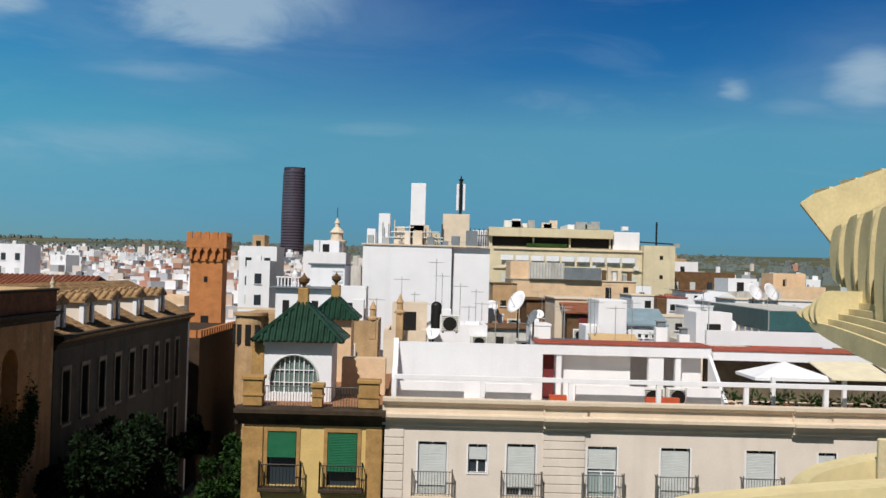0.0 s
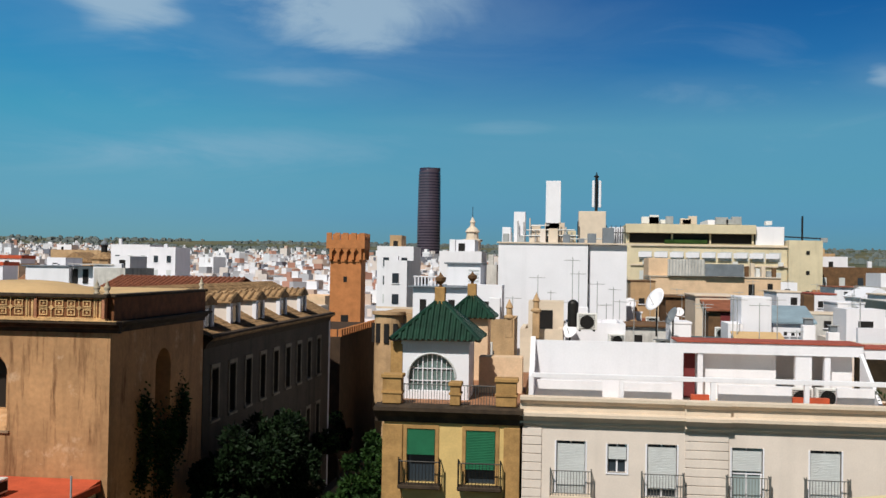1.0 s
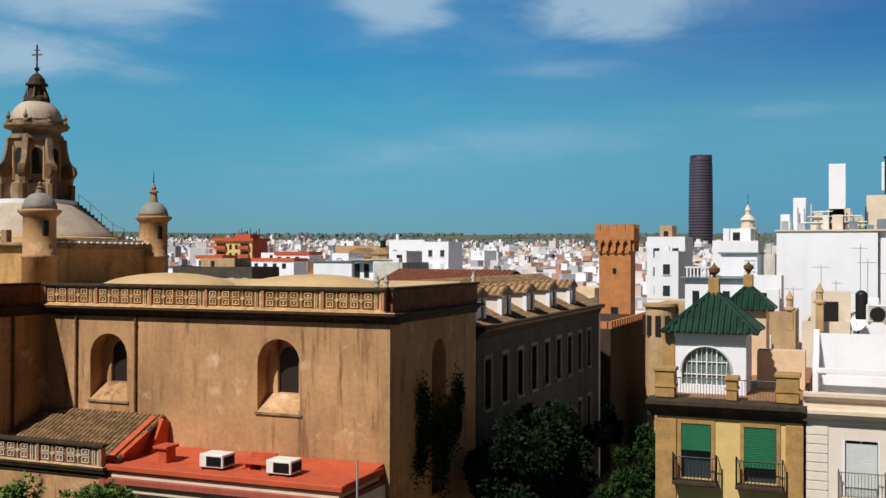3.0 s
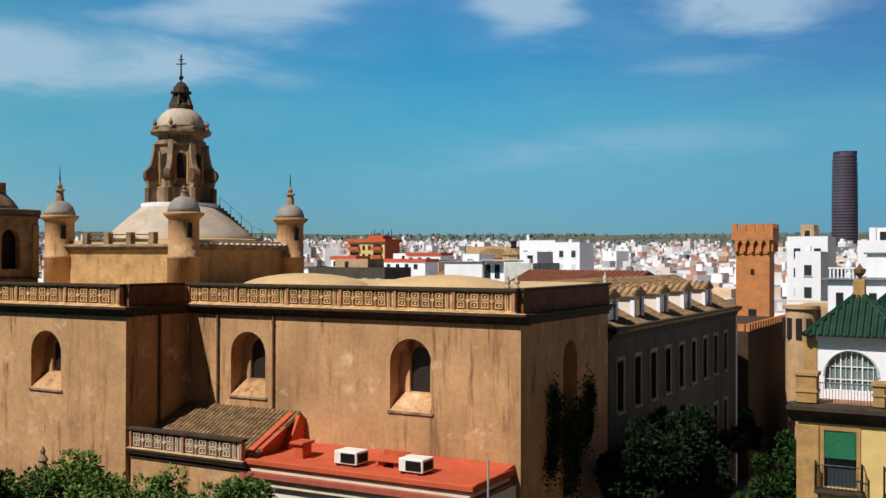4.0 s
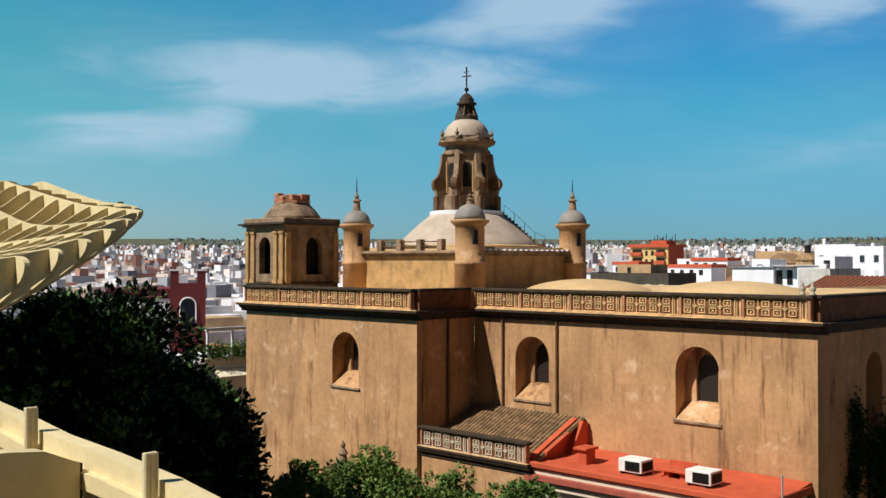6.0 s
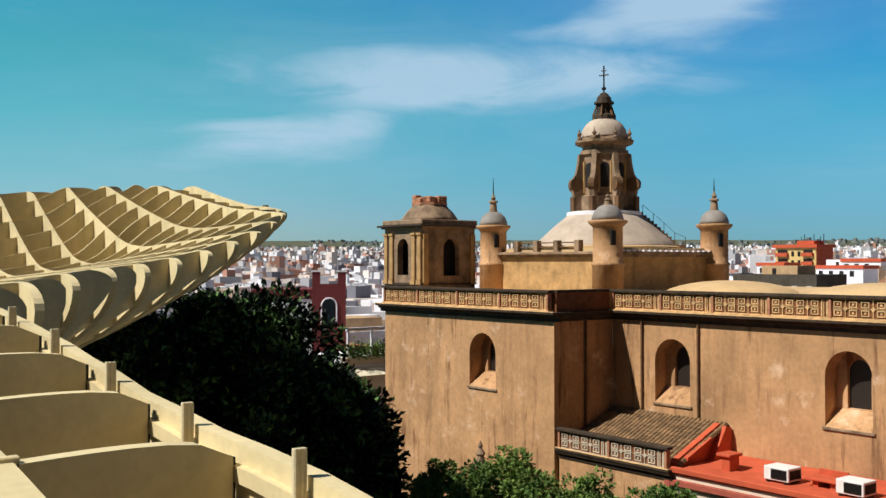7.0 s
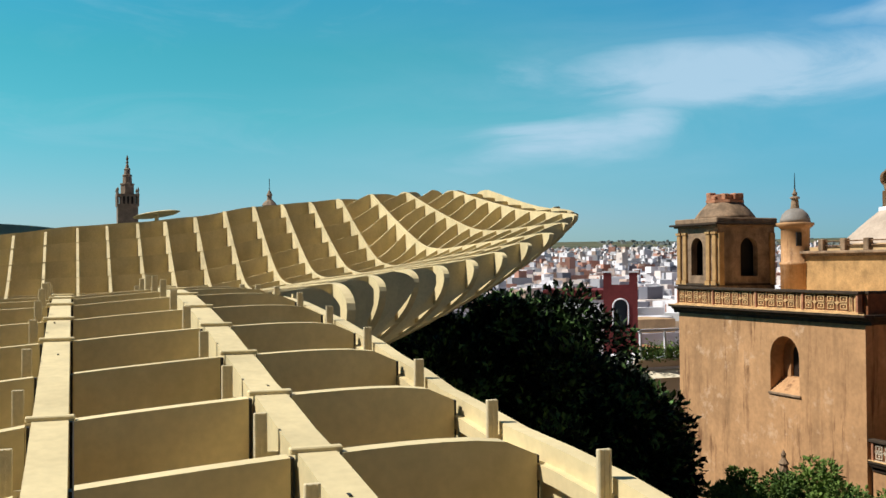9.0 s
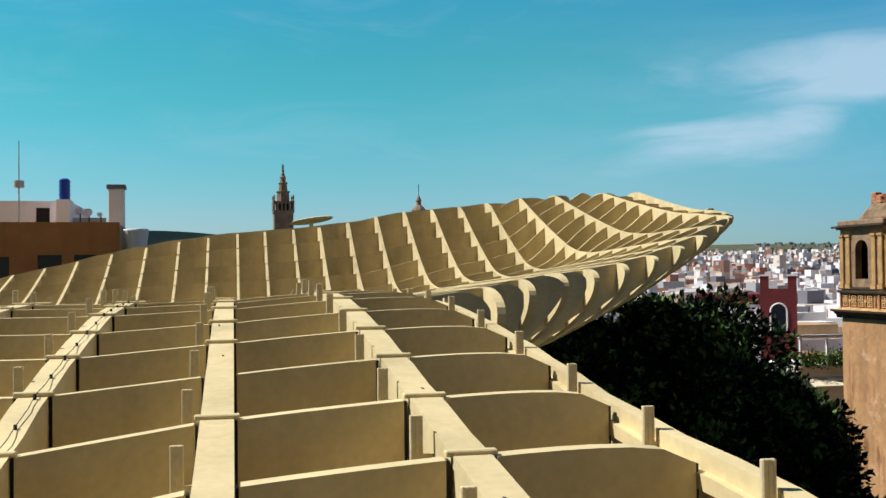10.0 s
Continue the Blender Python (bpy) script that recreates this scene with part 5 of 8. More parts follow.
def build_flats():
    y, x0, x1 = 40.0, -1.2, 26.0
    wins = [(0.12, 1.23, 13.85, 15.88, 1.0), (2.07, 2.81, 14.72, 15.82, 0.55), (3.57, 4.69, 13.85, 15.86, 0.86), (6.73, 7.87, 13.85, 15.84, 0.45), (9.6, 10.74, 13.85, 15.84, 1.0), (12.95, 14.1, 13.85, 15.82, 1.0), (15.8, 16.5, 14.7, 15.8, 0.4), (17.6, 18.75, 13.85, 15.82, 1.0), (21, 22.15, 13.85, 15.82, 1.0)]
    bm = B()
    wall(bm, (0, y, 0), X, -Y, x0, x1, 13.3, 16.4, [(a, b, c, d, False) for a, b, c, d, s in wins], 0.35)
    part("facade_wall", bm, "cream", flats)
    for storey in range(4):
        zf = 13.3 - 3.3 * (storey + 1)
        bm = B()
        wall(bm, (0, y, 0), X, -Y, x0, x1, zf, zf + 3.299, [(a, b, zf + 0.55, zf + 2.6, False) for a, b, c, d, s in wins if c < 14], 0.35)
        part("facade_wall", bm, "cream", flats)
        for a, b, c, d, s in wins:
            if c < 14:
                part("window", box(B(), a, b, y + 0.22, y + 0.26, zf + 0.55, zf + 2.6), "glass", flats)
    for a, b, c, d, s in wins:
        shutter_window(a, b, c, d, y, flats, s, curtain=(6 < a < 8))
        if c < 14:
            balcony((a + b) / 2, y, c, b - a + 0.5, flats)
        bm = B()
        for q, r in ((a - 0.06, a), (b, b + 0.06)):
            box(bm, q, r, y - 0.025, y + 0.1, c, d + 0.0)
        box(bm, a - 0.06, b + 0.06, y - 0.03, y + 0.1, c - 0.06, c)
        part("window_surround", bm, "white", flats)
    part("block_body", box(B(), x0 + 0.05, x1, y + 0.36, 56, 0, 16.9), "white", flats)
    # rusticated strips
    for a, b in ((x0, x0 + 0.75), (4.99, 6.61)):
        for k in range(9):
            z = 13.35 + 0.335 * k
            part("quoin", box(B(), a, b, y - 0.05, y + 0.02, z, z + 0.31, 0.012), "cream", flats)
    # cornice in steps, breaking forward at the strip
    def steps(a, b, fwd):
        ring = [(a, y + 0.3, 16.4), (a, y - 0.03 - fwd, 16.4), (a, y - 0.05 - fwd, 16.48), (a, y - 0.14 - fwd, 16.52), (a, y - 0.14 - fwd, 16.62), (a, y - 0.34 - fwd, 16.82), (a, y - 0.42 - fwd, 16.84), (a, y - 0.42 - fwd, 16.96),
                (a, y - 0.10 - fwd, 17.0), (a, y - 0.10 - fwd, 17.28), (a, y - 0.26 - fwd, 17.42), (a, y - 0.32 - fwd, 17.44), (a, y - 0.32 - fwd, 17.56), (a, y + 0.3, 17.56)]
        part("cornice", solid(B(), ring, (b - a, 0, 0)), "cream_trim", flats)
    steps(x0 - 0.1, 4.95, 0)
    steps(4.95, 6.65, 0.12)
    steps(6.65, 14.7, 0)
    steps(14.7, 16.2, 0.12)
    steps(16.2, x1, 0)


build_flats()


def build_terrace():
    """White roof terrace: front rail, bays, back house with red coping, awnings."""
    t = thing("roof_terrace", (10, 44, 16.9), "white roof terrace walls and pergola frame with red coping", "terrace")
    part("terrace_floor", box(B(), -1.1, 26, 40.4, 55.9, 16.9, 17.1), "cream_trim", t)
    for a, b in ((5.4, 6.1), (9.3, 10.7)):
        part("red_plinth", box(B(), a, b, 41.6, 41.9, 17.1, 17.6), "red", t)
    part("front_rail", box(B(), -0.9, 26, 40.55, 40.75, 18.22, 18.40, 0.01), "white", t)
    for x in (-0.9, 2.6, 6.1, 9.6, 13.1, 16.3, 20, 24):
        part("rail_post", box(B(), x - 0.09, x + 0.09, 40.56, 40.74, 17.1, 18.22), "white", t)
    for a, b in ((-0.7, 1.9), (2.75, 4.6), (6.4, 9.2), (10.9, 12.3)):
        part("parapet_panel", box(B(), a, b, 41.3, 41.5, 17.1, 18.05), "white", t)
    part("terrace_wall", box(B(), -0.9, 5.2, 42.6, 42.85, 17.1, 19.55), "white", t)
    bm = solid(B(), [(-1.0, 40.6, 17.1), (-1.0, 42.6, 17.1), (-1.0, 42.6, 19.7), (-1.0, 41.9, 18.8), (-1.0, 40.6, 18.3)], (0.2, 0, 0))
    part("stepped_end_wall", bm, "white", t)
    # open loggia behind
    for a, b in ((5.45, 5.95), (6.25, 9.3), (11.45, 12.4)):
        part("loggia_wall", box(B(), a, b, 44.75, 45.0, 17.1, 19.05), "white" if b > 6 else "dark_red", t)
    part("loggia_shade_wall", box(B(), 5.3, 12.6, 47.2, 47.4, 17.1, 19.05), "white", t)
    part("loggia_roof", box(B(), 5.2, 12.7, 44.2, 47.6, 19.05, 19.50), "white", t)
    part("red_coping", box(B(), 5.1, 12.75, 44.15, 46.4, 19.505, 19.58, 0.01), "coping_red", t, "faded red coping")
    for x, w in ((5.2, 0.24), (6.1, 0.22), (10.32, 0.66), (11.28, 0.24)):
        part("loggia_pier", box(B(), x - w / 2, x + w / 2, 44.25, 44.55, 17.1, 19.05), "white", t)
    # neighbouring roof house with canopy and parasol
    part("side_partition", solid(B(), [(12.5, 40.9, 17.1), (12.5, 44.0, 17.1), (12.5, 44.0, 19.2)], (0.14, 0, 0)), "white", t)
    part("house_beam", box(B(), 12.72, 27, 44.6, 44.9, 18.95, 19.35), "white", t)
    part("red_coping", box(B(), 12.72, 27, 44.55, 46.6, 19.355, 19.44, 0.01), "coping_red", t, "faded red coping")
    part("house_upper_wall", box(B(), 13.4, 27, 47.5, 47.8, 19.44, 20.1), "white", t)
    part("house_wall", box(B(), 12.8, 27, 45.6, 45.9, 17.1, 18.95), "canopy_shade", t)
    part("red_roof_edge", box(B(), 17.0, 20.6, 52.0, 55.8, 19.05, 19.3, 0.02), "red", t)
    for x in (14.4, 17.3, 20.2):
        part("canopy_post", box(B(), x - 0.08, x + 0.08, 41.2, 41.36, 17.1, 18.6), "white", t)
    bm = solid(B(), [(16.7, 43.6, 19.05), (16.7, 41.0, 18.55), (16.7, 41.0, 18.6), (16.7, 43.6, 19.1)], (2.6, 0, 0))
    part("awning", bm, "awning", t, "cream canvas awning")
    bm = solid(B(), [(19.5, 43.8, 19.1), (19.5, 41.0, 18.5), (19.5, 41.0, 18.56), (19.5, 43.8, 19.16)], (6.0, 0, 0))
    part("awning", bm, "awning", t, "cream canvas awning")
    bm = B()
    rim = [bm.verts.new(p) for p in ((13.7, 41.4, 18.55), (17.0, 41.4, 18.55), (17.0, 44.0, 18.55), (13.7, 44.0, 18.55))]
    low = [bm.verts.new(v.co + Vector((0, 0, -0.12))) for v in rim]
    tip = bm.verts.new((15.35, 42.7, 19.12))
    for k in range(4):
        bm.faces.new((rim[k], rim[(k + 1) % 4], tip))
        bm.faces.new((rim[k], low[k], low[(k + 1) % 4], rim[(k + 1) % 4]))
    tent = solo("parasol", bm, "white", "square white garden parasol on a roof terrace", "parasol")
    part("parasol_pole", tube(B(), (15.35, 42.7, 17.1), (15.35, 42.7, 19.0), 0.035, 8), "steel", tent)
    ac_unit((9.72, 42.2, 17.1), 0.95, 0.36, 0.85, "terrace air conditioners")
    ac_unit((10.9, 42.8, 17.1), 0.9, 0.36, 0.8, "terrace air conditioners")
    rnd = random.Random(8)
    for k in range(9):
        x, y = 12.9 + 0.75 * k + rnd.uniform(-0.2, 0.2), 41.2 + rnd.uniform(0, 0.5)
        plant = thing("potted_plant", (x, y, 17.1), "green leafy plant in a terracotta pot on the terrace", "plant", "terrace plants")
        part("pot", lathe(B(), x, y, [(0.12, 17.1), (0.18, 17.4), (0.2, 17.42), (0.2, 17.47), (0.15, 17.46), (0, 17.44)], 12), "terracotta", plant)
        bm = B()
        for j in range(70):
            d = Vector((rnd.gauss(0, 1), rnd.gauss(0, 1), rnd.gauss(0.6, 0.8))).normalized()
            p = Vector((x, y, 17.55)) + d * rnd.uniform(0.1, 0.42)
            q = d.cross(Vector((rnd.gauss(0, 1), rnd.gauss(0, 1), 0.1))).normalized() * 0.04
            vs = [bm.verts.new(c) for c in (p, p + d * 0.09 + q, p + d * 0.2, p + d * 0.09 - q)]
            bm.faces.new(vs)
        part("foliage", bm, "leaf_street", plant)


build_terrace()


# ---- yellow corner house with tiled pavilion ----
corner = thing("corner_house", (-4, 47, 0), "yellow corner house with green blinds and dark cornice", "house")


def hip_roof(x0, x1, y0, y1, z0, z1, parent, mat="green_tile"):
    cx, cy = (x0 + x1) / 2, (y0 + y1) / 2
    top = Vector((cx, cy, z1))
    cs = [Vector(p) for p in ((x0, y0, z0), (x1, y0, z0), (x1, y1, z0), (x0, y1, z0))]
    bm = B()
    rolls = []
    for i in range(4):
        a, b = cs[i], cs[(i + 1) % 4]
        n = (b - a).cross(top - a).normalized()
        w = (b - a).length
        m = int(w / 0.24)
        v = [bm.verts.new(p) for p in (a, b, top)]
        bm.faces.new(v)
        for k in range(m):
            f = (k + 0.5) / m
            foot = a + (b - a) * f
            # a roll runs up until it meets the hip
            g = 1 - abs(2 * f - 1)
            head = foot + (top - (a + b) / 2) * g
            if (head - foot).length > 0.15:
                rolls.append((foot + n * 0.02, head + n * 0.02, 0.075))
        rolls.append((a + n * 0.03, top, 0.10))
    vs = [bm.verts.new(p) for p in cs]
    bm.faces.new(vs)
    roof = part("tiled_roof", bm, mat, parent, "dark green glazed tile hip roof")
    for p, q, rad in rolls:
        part("tile_roll", tube(B(), p, q, rad, 6), mat, roof)
    part("finial_base", box(B(), cx - 0.22, cx + 0.22, cy - 0.22, cy + 0.22, z1 - 0.25, z1 + 0.5, 0.03), "yellow_trim", roof)
    part("finial", lathe(B(), cx, cy, [(0.08, z1 + 0.5), (0.07, z1 + 0.6), (0.22, z1 + 0.75), (0.24, z1 + 0.9), (0.12, z1 + 0.95), (0.05, z1 + 1.05), (0, z1 + 1.15)], 10), "brown", roof)


def build_corner():
    y, x0, x1 = 40.0, -6.64, -1.32
    bm = B()
    wall(bm, (0, y, 0), X, -Y, x0, x1, 13.2, 16.4, [(-5.72, -4.6, 14.05, 16.15, False), (-3.4, -2.24, 14.05, 16.15, False)], 0.35)
    part("facade_wall", bm, "yellow", corner)
    for s in range(4):
        zf = 13.2 - 3.3 * (s + 1)
        bm = B()
        wall(bm, (0, y, 0), X, -Y, x0, x1, zf, zf + 3.299, [(-5.72, -4.6, zf + 0.6, zf + 2.7, False), (-3.4, -2.24, zf + 0.6, zf + 2.7, False)], 0.35)
        part("facade_wall", bm, "yellow", corner)
        for a, b in ((-5.72, -4.6), (-3.4, -2.24)):
            shutter_window(a, b, zf + 0.6, zf + 2.7, y, corner, 0.5)
    part("house_body", box(B(), x0, x1, y + 0.36, 54, 0, 16.6), "yellow", corner)
    bm = box(B(), x0 - 0.05, x0 + 0.75, y - 0.08, y + 0.05, 0.5, 16.3, 0.02)
    part("corner_pilaster", bm, "yellow_trim", corner)
    part("corner_pilaster", box(B(), x1 - 0.6, x1 + 0.03, y - 0.08, y + 0.05, 0.5, 16.3, 0.02), "yellow_trim", corner)
    for (a, b), drop in zip(((-5.72, -4.6), (-3.4, -2.24)), (0.48, 0.72)):
        win = part("window", box(B(), a, b, y + 0.24, y + 0.28, 14.05, 16.15), "glass", corner)
        bm = B()
        for p, q in ((a - 0.14, a), (b, b + 0.14)):
            box(bm, p, q, y - 0.05, y + 0.08, 14.05, 16.3)
        box(bm, a, b, y - 0.05, y + 0.08, 16.15, 16.3)
        part("window_surround", bm, "yellow_trim", win)
        z0 = 16.15 - 2.1 * drop
        ring = []
        for k in range(24):
            q, st, yy = z0 + (16.12 - z0) * k / 24, (16.12 - z0) / 24, y - 0.11 + 0.1 * k / 24
            ring += [(a + 0.02, yy + 0.012, q), (a + 0.02, yy, q + st * 0.25), (a + 0.02, yy, q + st * 0.75), (a + 0.02, yy + 0.012, q + st)]
        ring += [(a + 0.02, y + 0.03, 16.12), (a + 0.02, y - 0.07, z0)]
        bm = solid(B(), ring, (b - a - 0.04, 0, 0))
        part("blind", bm, "green_blind", win, "green roller blind hanging outside")
        w, cx = b - a + 0.55, (a + b) / 2
        slab = part("balcony", box(B(), cx - w / 2, cx + w / 2, y - 0.55, y, 13.88, 14.04, 0.03), "cornice", corner)
        for k in range(13):
            baluster(cx - w / 2 + 0.04 + (w - 0.08) * k / 12, y - 0.51, 14.04, 0.91, slab, "black_iron")
        for s in (-1, 1):
            x = cx + s * (w / 2 - 0.04)
            part("side_rail", tube(B(), (x, y - 0.51, 14.95), (x, y, 14.95), 0.02, 4), "black_iron", slab)
            part("corner_post", tube(B(), (x, y - 0.51, 14.04), (x, y - 0.51, 15.1), 0.03, 5), "black_iron", slab)
            for k in range(1, 4):
                baluster(x, y - 0.51 + 0.12 * k, 14.04, 0.91, slab, "black_iron")
        part("railing", tube(B(), (cx - w / 2 + 0.04, y - 0.51, 14.95), (cx + w / 2 - 0.04, y - 0.51, 14.95), 0.022, 5), "black_iron", slab)
    ring = [(x0 - 0.35, y + 0.3, 16.4), (x0 - 0.35, y - 0.1, 16.4), (x0 - 0.35, y - 0.14, 16.6), (x0 - 0.35, y - 0.4, 16.85), (x0 - 0.35, y - 0.5, 16.88), (x0 - 0.35, y - 0.5, 17.02), (x0 - 0.35, y + 0.3, 17.1)]
    part("cornice", solid(B(), ring, (x1 - x0 + 0.5, 0, 0)), "cornice", corner)
    part("cornice", box(B(), x0 - 0.34, x0 - 0.002, y + 0.3, 54, 16.5, 17.0), "cornice", corner)
    part("terrace_floor", box(B(), x0, x1, y + 0.31, 54, 16.62, 17.05), "terracotta", corner)
    for x, w, h in ((-6.35, 0.75, 18.25), (-3.85, 0.4, 18.0), (-1.85, 0.8, 18.2)):
        bm = box(B(), x - w / 2, x + w / 2, y - 0.05, y + 0.6, 17.1, h - 0.15, 0.02)
        box(bm, x - w / 2 - 0.06, x + w / 2 + 0.06, y - 0.11, y + 0.66, h - 0.15, h, 0.02)
        box(bm, x - w / 2 - 0.04, x + w / 2 + 0.04, y - 0.09, y + 0.64, 17.5, 17.58)
        part("parapet_pier", bm, "yellow_trim", corner)
    for k in range(34):
        x = -5.9 + 3.6 * k / 33
        if abs(x + 3.85) > 0.25:
            baluster(x, y + 0.25, 17.08, 0.77, corner)
    part("terrace_railing", tube(B(), (-5.95, y + 0.25, 17.85), (-2.3, y + 0.25, 17.85), 0.02, 4), "iron_grey", corner)
    # pavilion
    pav = thing("roof_pavilion", (-4.9, 43.5, 17.05), "white roof pavilion with arched window and green tiled hip roof", "pavilion")
    x0, x1, y0, y1 = -6.25, -3.5, 42.0, 44.6
    bm = B()
    wall(bm, (0, y0, 0), X, -Y, x0, x1, 17.05, 19.45, [(-6.0, -4.06, 17.4, 17.95, True)], 0.25)
    part("front_wall", bm, "white", pav)
    part("side_wall", box(B(), x1 - 0.25, x1, y0 + 0.252, y1, 17.05, 19.45), "white", pav)
    part("side_wall", box(B(), x0, x0 + 0.25, y0 + 0.252, y1, 17.05, 19.45), "white", pav)
    part("back_wall", box(B(), x0 + 0.25, x1 - 0.25, y1 - 0.25, y1, 17.05, 19.45), "white", pav)
    part("corner_strip", box(B(), x0 - 0.5, x0 - 0.003, y0 - 0.04, y0 + 0.3, 17.05, 19.4, 0.02), "yellow_trim", pav)
    win = part("arched_window", box(B(), -6.05, -4.0, y0 + 0.2, y0 + 0.24, 17.38, 19.0), "arch_glass", pav)
    bm = B()
    for k, x in enumerate((-5.81, -5.62, -5.42, -5.23, -5.03, -4.83, -4.64, -4.44, -4.25)):
        w = 0.024 if k % 2 == 0 and 0 < k < 8 else 0.010
        box(bm, x - w, x + w, y0 + 0.12, y0 + 0.19, 17.4, 18.9 - 0.8 * ((x + 5.03) / 0.97) ** 2)
    for z in (17.8, 18.3):
        box(bm, -6.0, -4.06, y0 + 0.125, y0 + 0.185, z - 0.014, z + 0.014)
    part("window_frame", bm, "white", win)
    bm = B()
    pts = arch_points(-5.03, 1.98, 17.95, 16)
    for p, q in zip(pts, pts[1:]):
        tube(bm, (p[0], y0 - 0.01, p[1]), (q[0], y0 - 0.01, q[1]), 0.045, 5)
    part("arch_moulding", bm, "shutter", win)
    bm = B()
    for k in range(22):
        x = x0 + (x1 - x0) * (k + 0.5) / 22
        box(bm, x - 0.05, x + 0.05, y0 - 0.06, y0 - 0.002, 19.1, 19.3)
    box(bm, x0 - 0.05, x1 + 0.05, y0 - 0.08, y0 - 0.002, 19.3, 19.45)
    part("eaves_frieze", bm, "white", pav)
    hip_roof(x0 - 0.45, x1 + 0.45, y0 - 0.45, y1 + 0.45, 19.5, 21.15, pav)
    pav2 = thing("roof_pavilion", (-3.3, 51, 17.05), "peach roof pavilion with green tiled hip roof", "pavilion")
    part("pavilion_wall", box(B(), -5.0, -3.25, 49.5, 51.6, 17.05, 20.05), "peach", pav2)
    hip_roof(-5.3, -2.95, 49.2, 51.9, 20.05, 21.2, pav2)
    part("low_wall", box(B(), -3.3, -1.4, 44.8, 46, 17.05, 18.6), "peach", corner)


build_corner()


# ---- long college building along the street ----
college = thing("college_building", (-25, 75, 0), "long grey street building with tiled roof and dormers", "building")


def build_college():
    x = -20.7
    y0, y1 = 58.75, 92.0
    zs = [(0, 5.9, 3.2), (5.9, 11.6, 3.0), (11.6, 17.4, 3.0)]
    ys = [60.8 + 3.4 * k for k in range(9)]
    for za, zb, h in zs:
        bm = B()
        wall(bm, (x, 0, 0), Y, X, y0, y1, za, zb - 0.002, [(q - 0.6, q + 0.6, za + 1.4, za + 1.4 + h, False) for q in ys], 0.5)
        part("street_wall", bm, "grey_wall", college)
        for q in ys:
            win = part("window", box(B(), x - 0.36, x - 0.32, q - 0.6, q + 0.6, za + 1.4, za + 1.4 + h), "glass", college)
            bm = B()
            for a, b in ((q - 0.8, q - 0.6), (q + 0.6, q + 0.8)):
                box(bm, x + 0.002, x + 0.06, a, b, za + 1.3, za + 1.5 + h)
            box(bm, x + 0.002, x + 0.08, q - 0.8, q + 0.8, za + 1.5 + h, za + 1.75 + h)
            box(bm, x + 0.002, x + 0.14, q - 0.8, q + 0.8, za + 1.2, za + 1.35)
            part("window_surround", bm, "old_trim", win)
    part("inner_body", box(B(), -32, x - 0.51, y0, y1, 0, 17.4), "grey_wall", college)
    ring = [(x - 0.3, y0, 17.4), (x + 0.1, y0, 17.4), (x + 0.2, y0, 17.7), (x + 0.55, y0, 18.0), (x + 0.55, y0, 18.2), (x - 0.3, y0, 18.25)]
    part("eaves_cornice", solid(B(), ring, (0, y1 - y0, 0)), "cornice", college)
    tile_roof("tiled_roof", (-26.2, y0, 20.9), (0, 1, 0), (0.9, 0, -0.44), y1 - y0, 6.7, "old_tile", college, 0.34)
    part("gable_wall", solid(B(), [(x, y1, 0), (x, y1, 17.5), (-26.2, y1, 20.8), (-32, y1, 17.5), (-32, y1, 0)], (0, 0.6, 0)), "white", college)
    for k, q in enumerate((60.9, 66.2, 71.9, 78.1, 84.4)):
        d = part("dormer", box(B(), -24.4, -21.35, q - 0.95, q + 0.95, 18.0, 20.05), "cream", college)
        part("dormer_front_pier", box(B(), -21.5, -21.2, q - 1.05, q - 0.6, 18.0, 20.0, 0.02), "white", d)
        part("dormer_front_pier", box(B(), -21.5, -21.2, q + 0.6, q + 1.05, 18.0, 20.0, 0.02), "white", d)
        part("dormer_window", box(B(), -21.34, -21.3, q - 0.55, q + 0.55, 18.4, 19.7), "glass", d)
        bm = solid(B(), [(-21.1, q - 1.25, 20.0), (-21.1, q, 20.5), (-21.1, q + 1.25, 20.0), (-21.1, q + 1.25, 19.9), (-21.1, q - 1.25, 19.9)], (-3.6, 0, 0))
        part("dormer_roof", bm, "old_tile", d)
        for i in range(7):
            for s in (-1, 1):
                xx = -21.2 - 0.5 * i
                part("roof_tile", tube(B(), (xx, q + s * 1.25, 20.02), (xx, q, 20.52), 0.11, 5), "old_tile", d)
    # red brown hipped roof behind
    wing = thing("college_wing", (-38, 85, 0), "white wing with a brown red tiled roof", "building")
    part("wing_wall", box(B(), -37.2, -27, 72, 98, 0, 18.5), "white", wing)
    tile_roof("wing_roof", (-37.6, 85, 21.3), (1, 0, 0), (0, -0.975, -0.215), 11.2, 13.6, "red_tile", wing, 0.4)
    part("wing_roof", solid(B(), [(-37.6, 85, 21.3), (-37.6, 98.5, 18.4), (-37.6, 98.5, 18.3), (-37.6, 85, 21.1)], (11.2, 0, 0)), "red_tile", wing)


build_college()


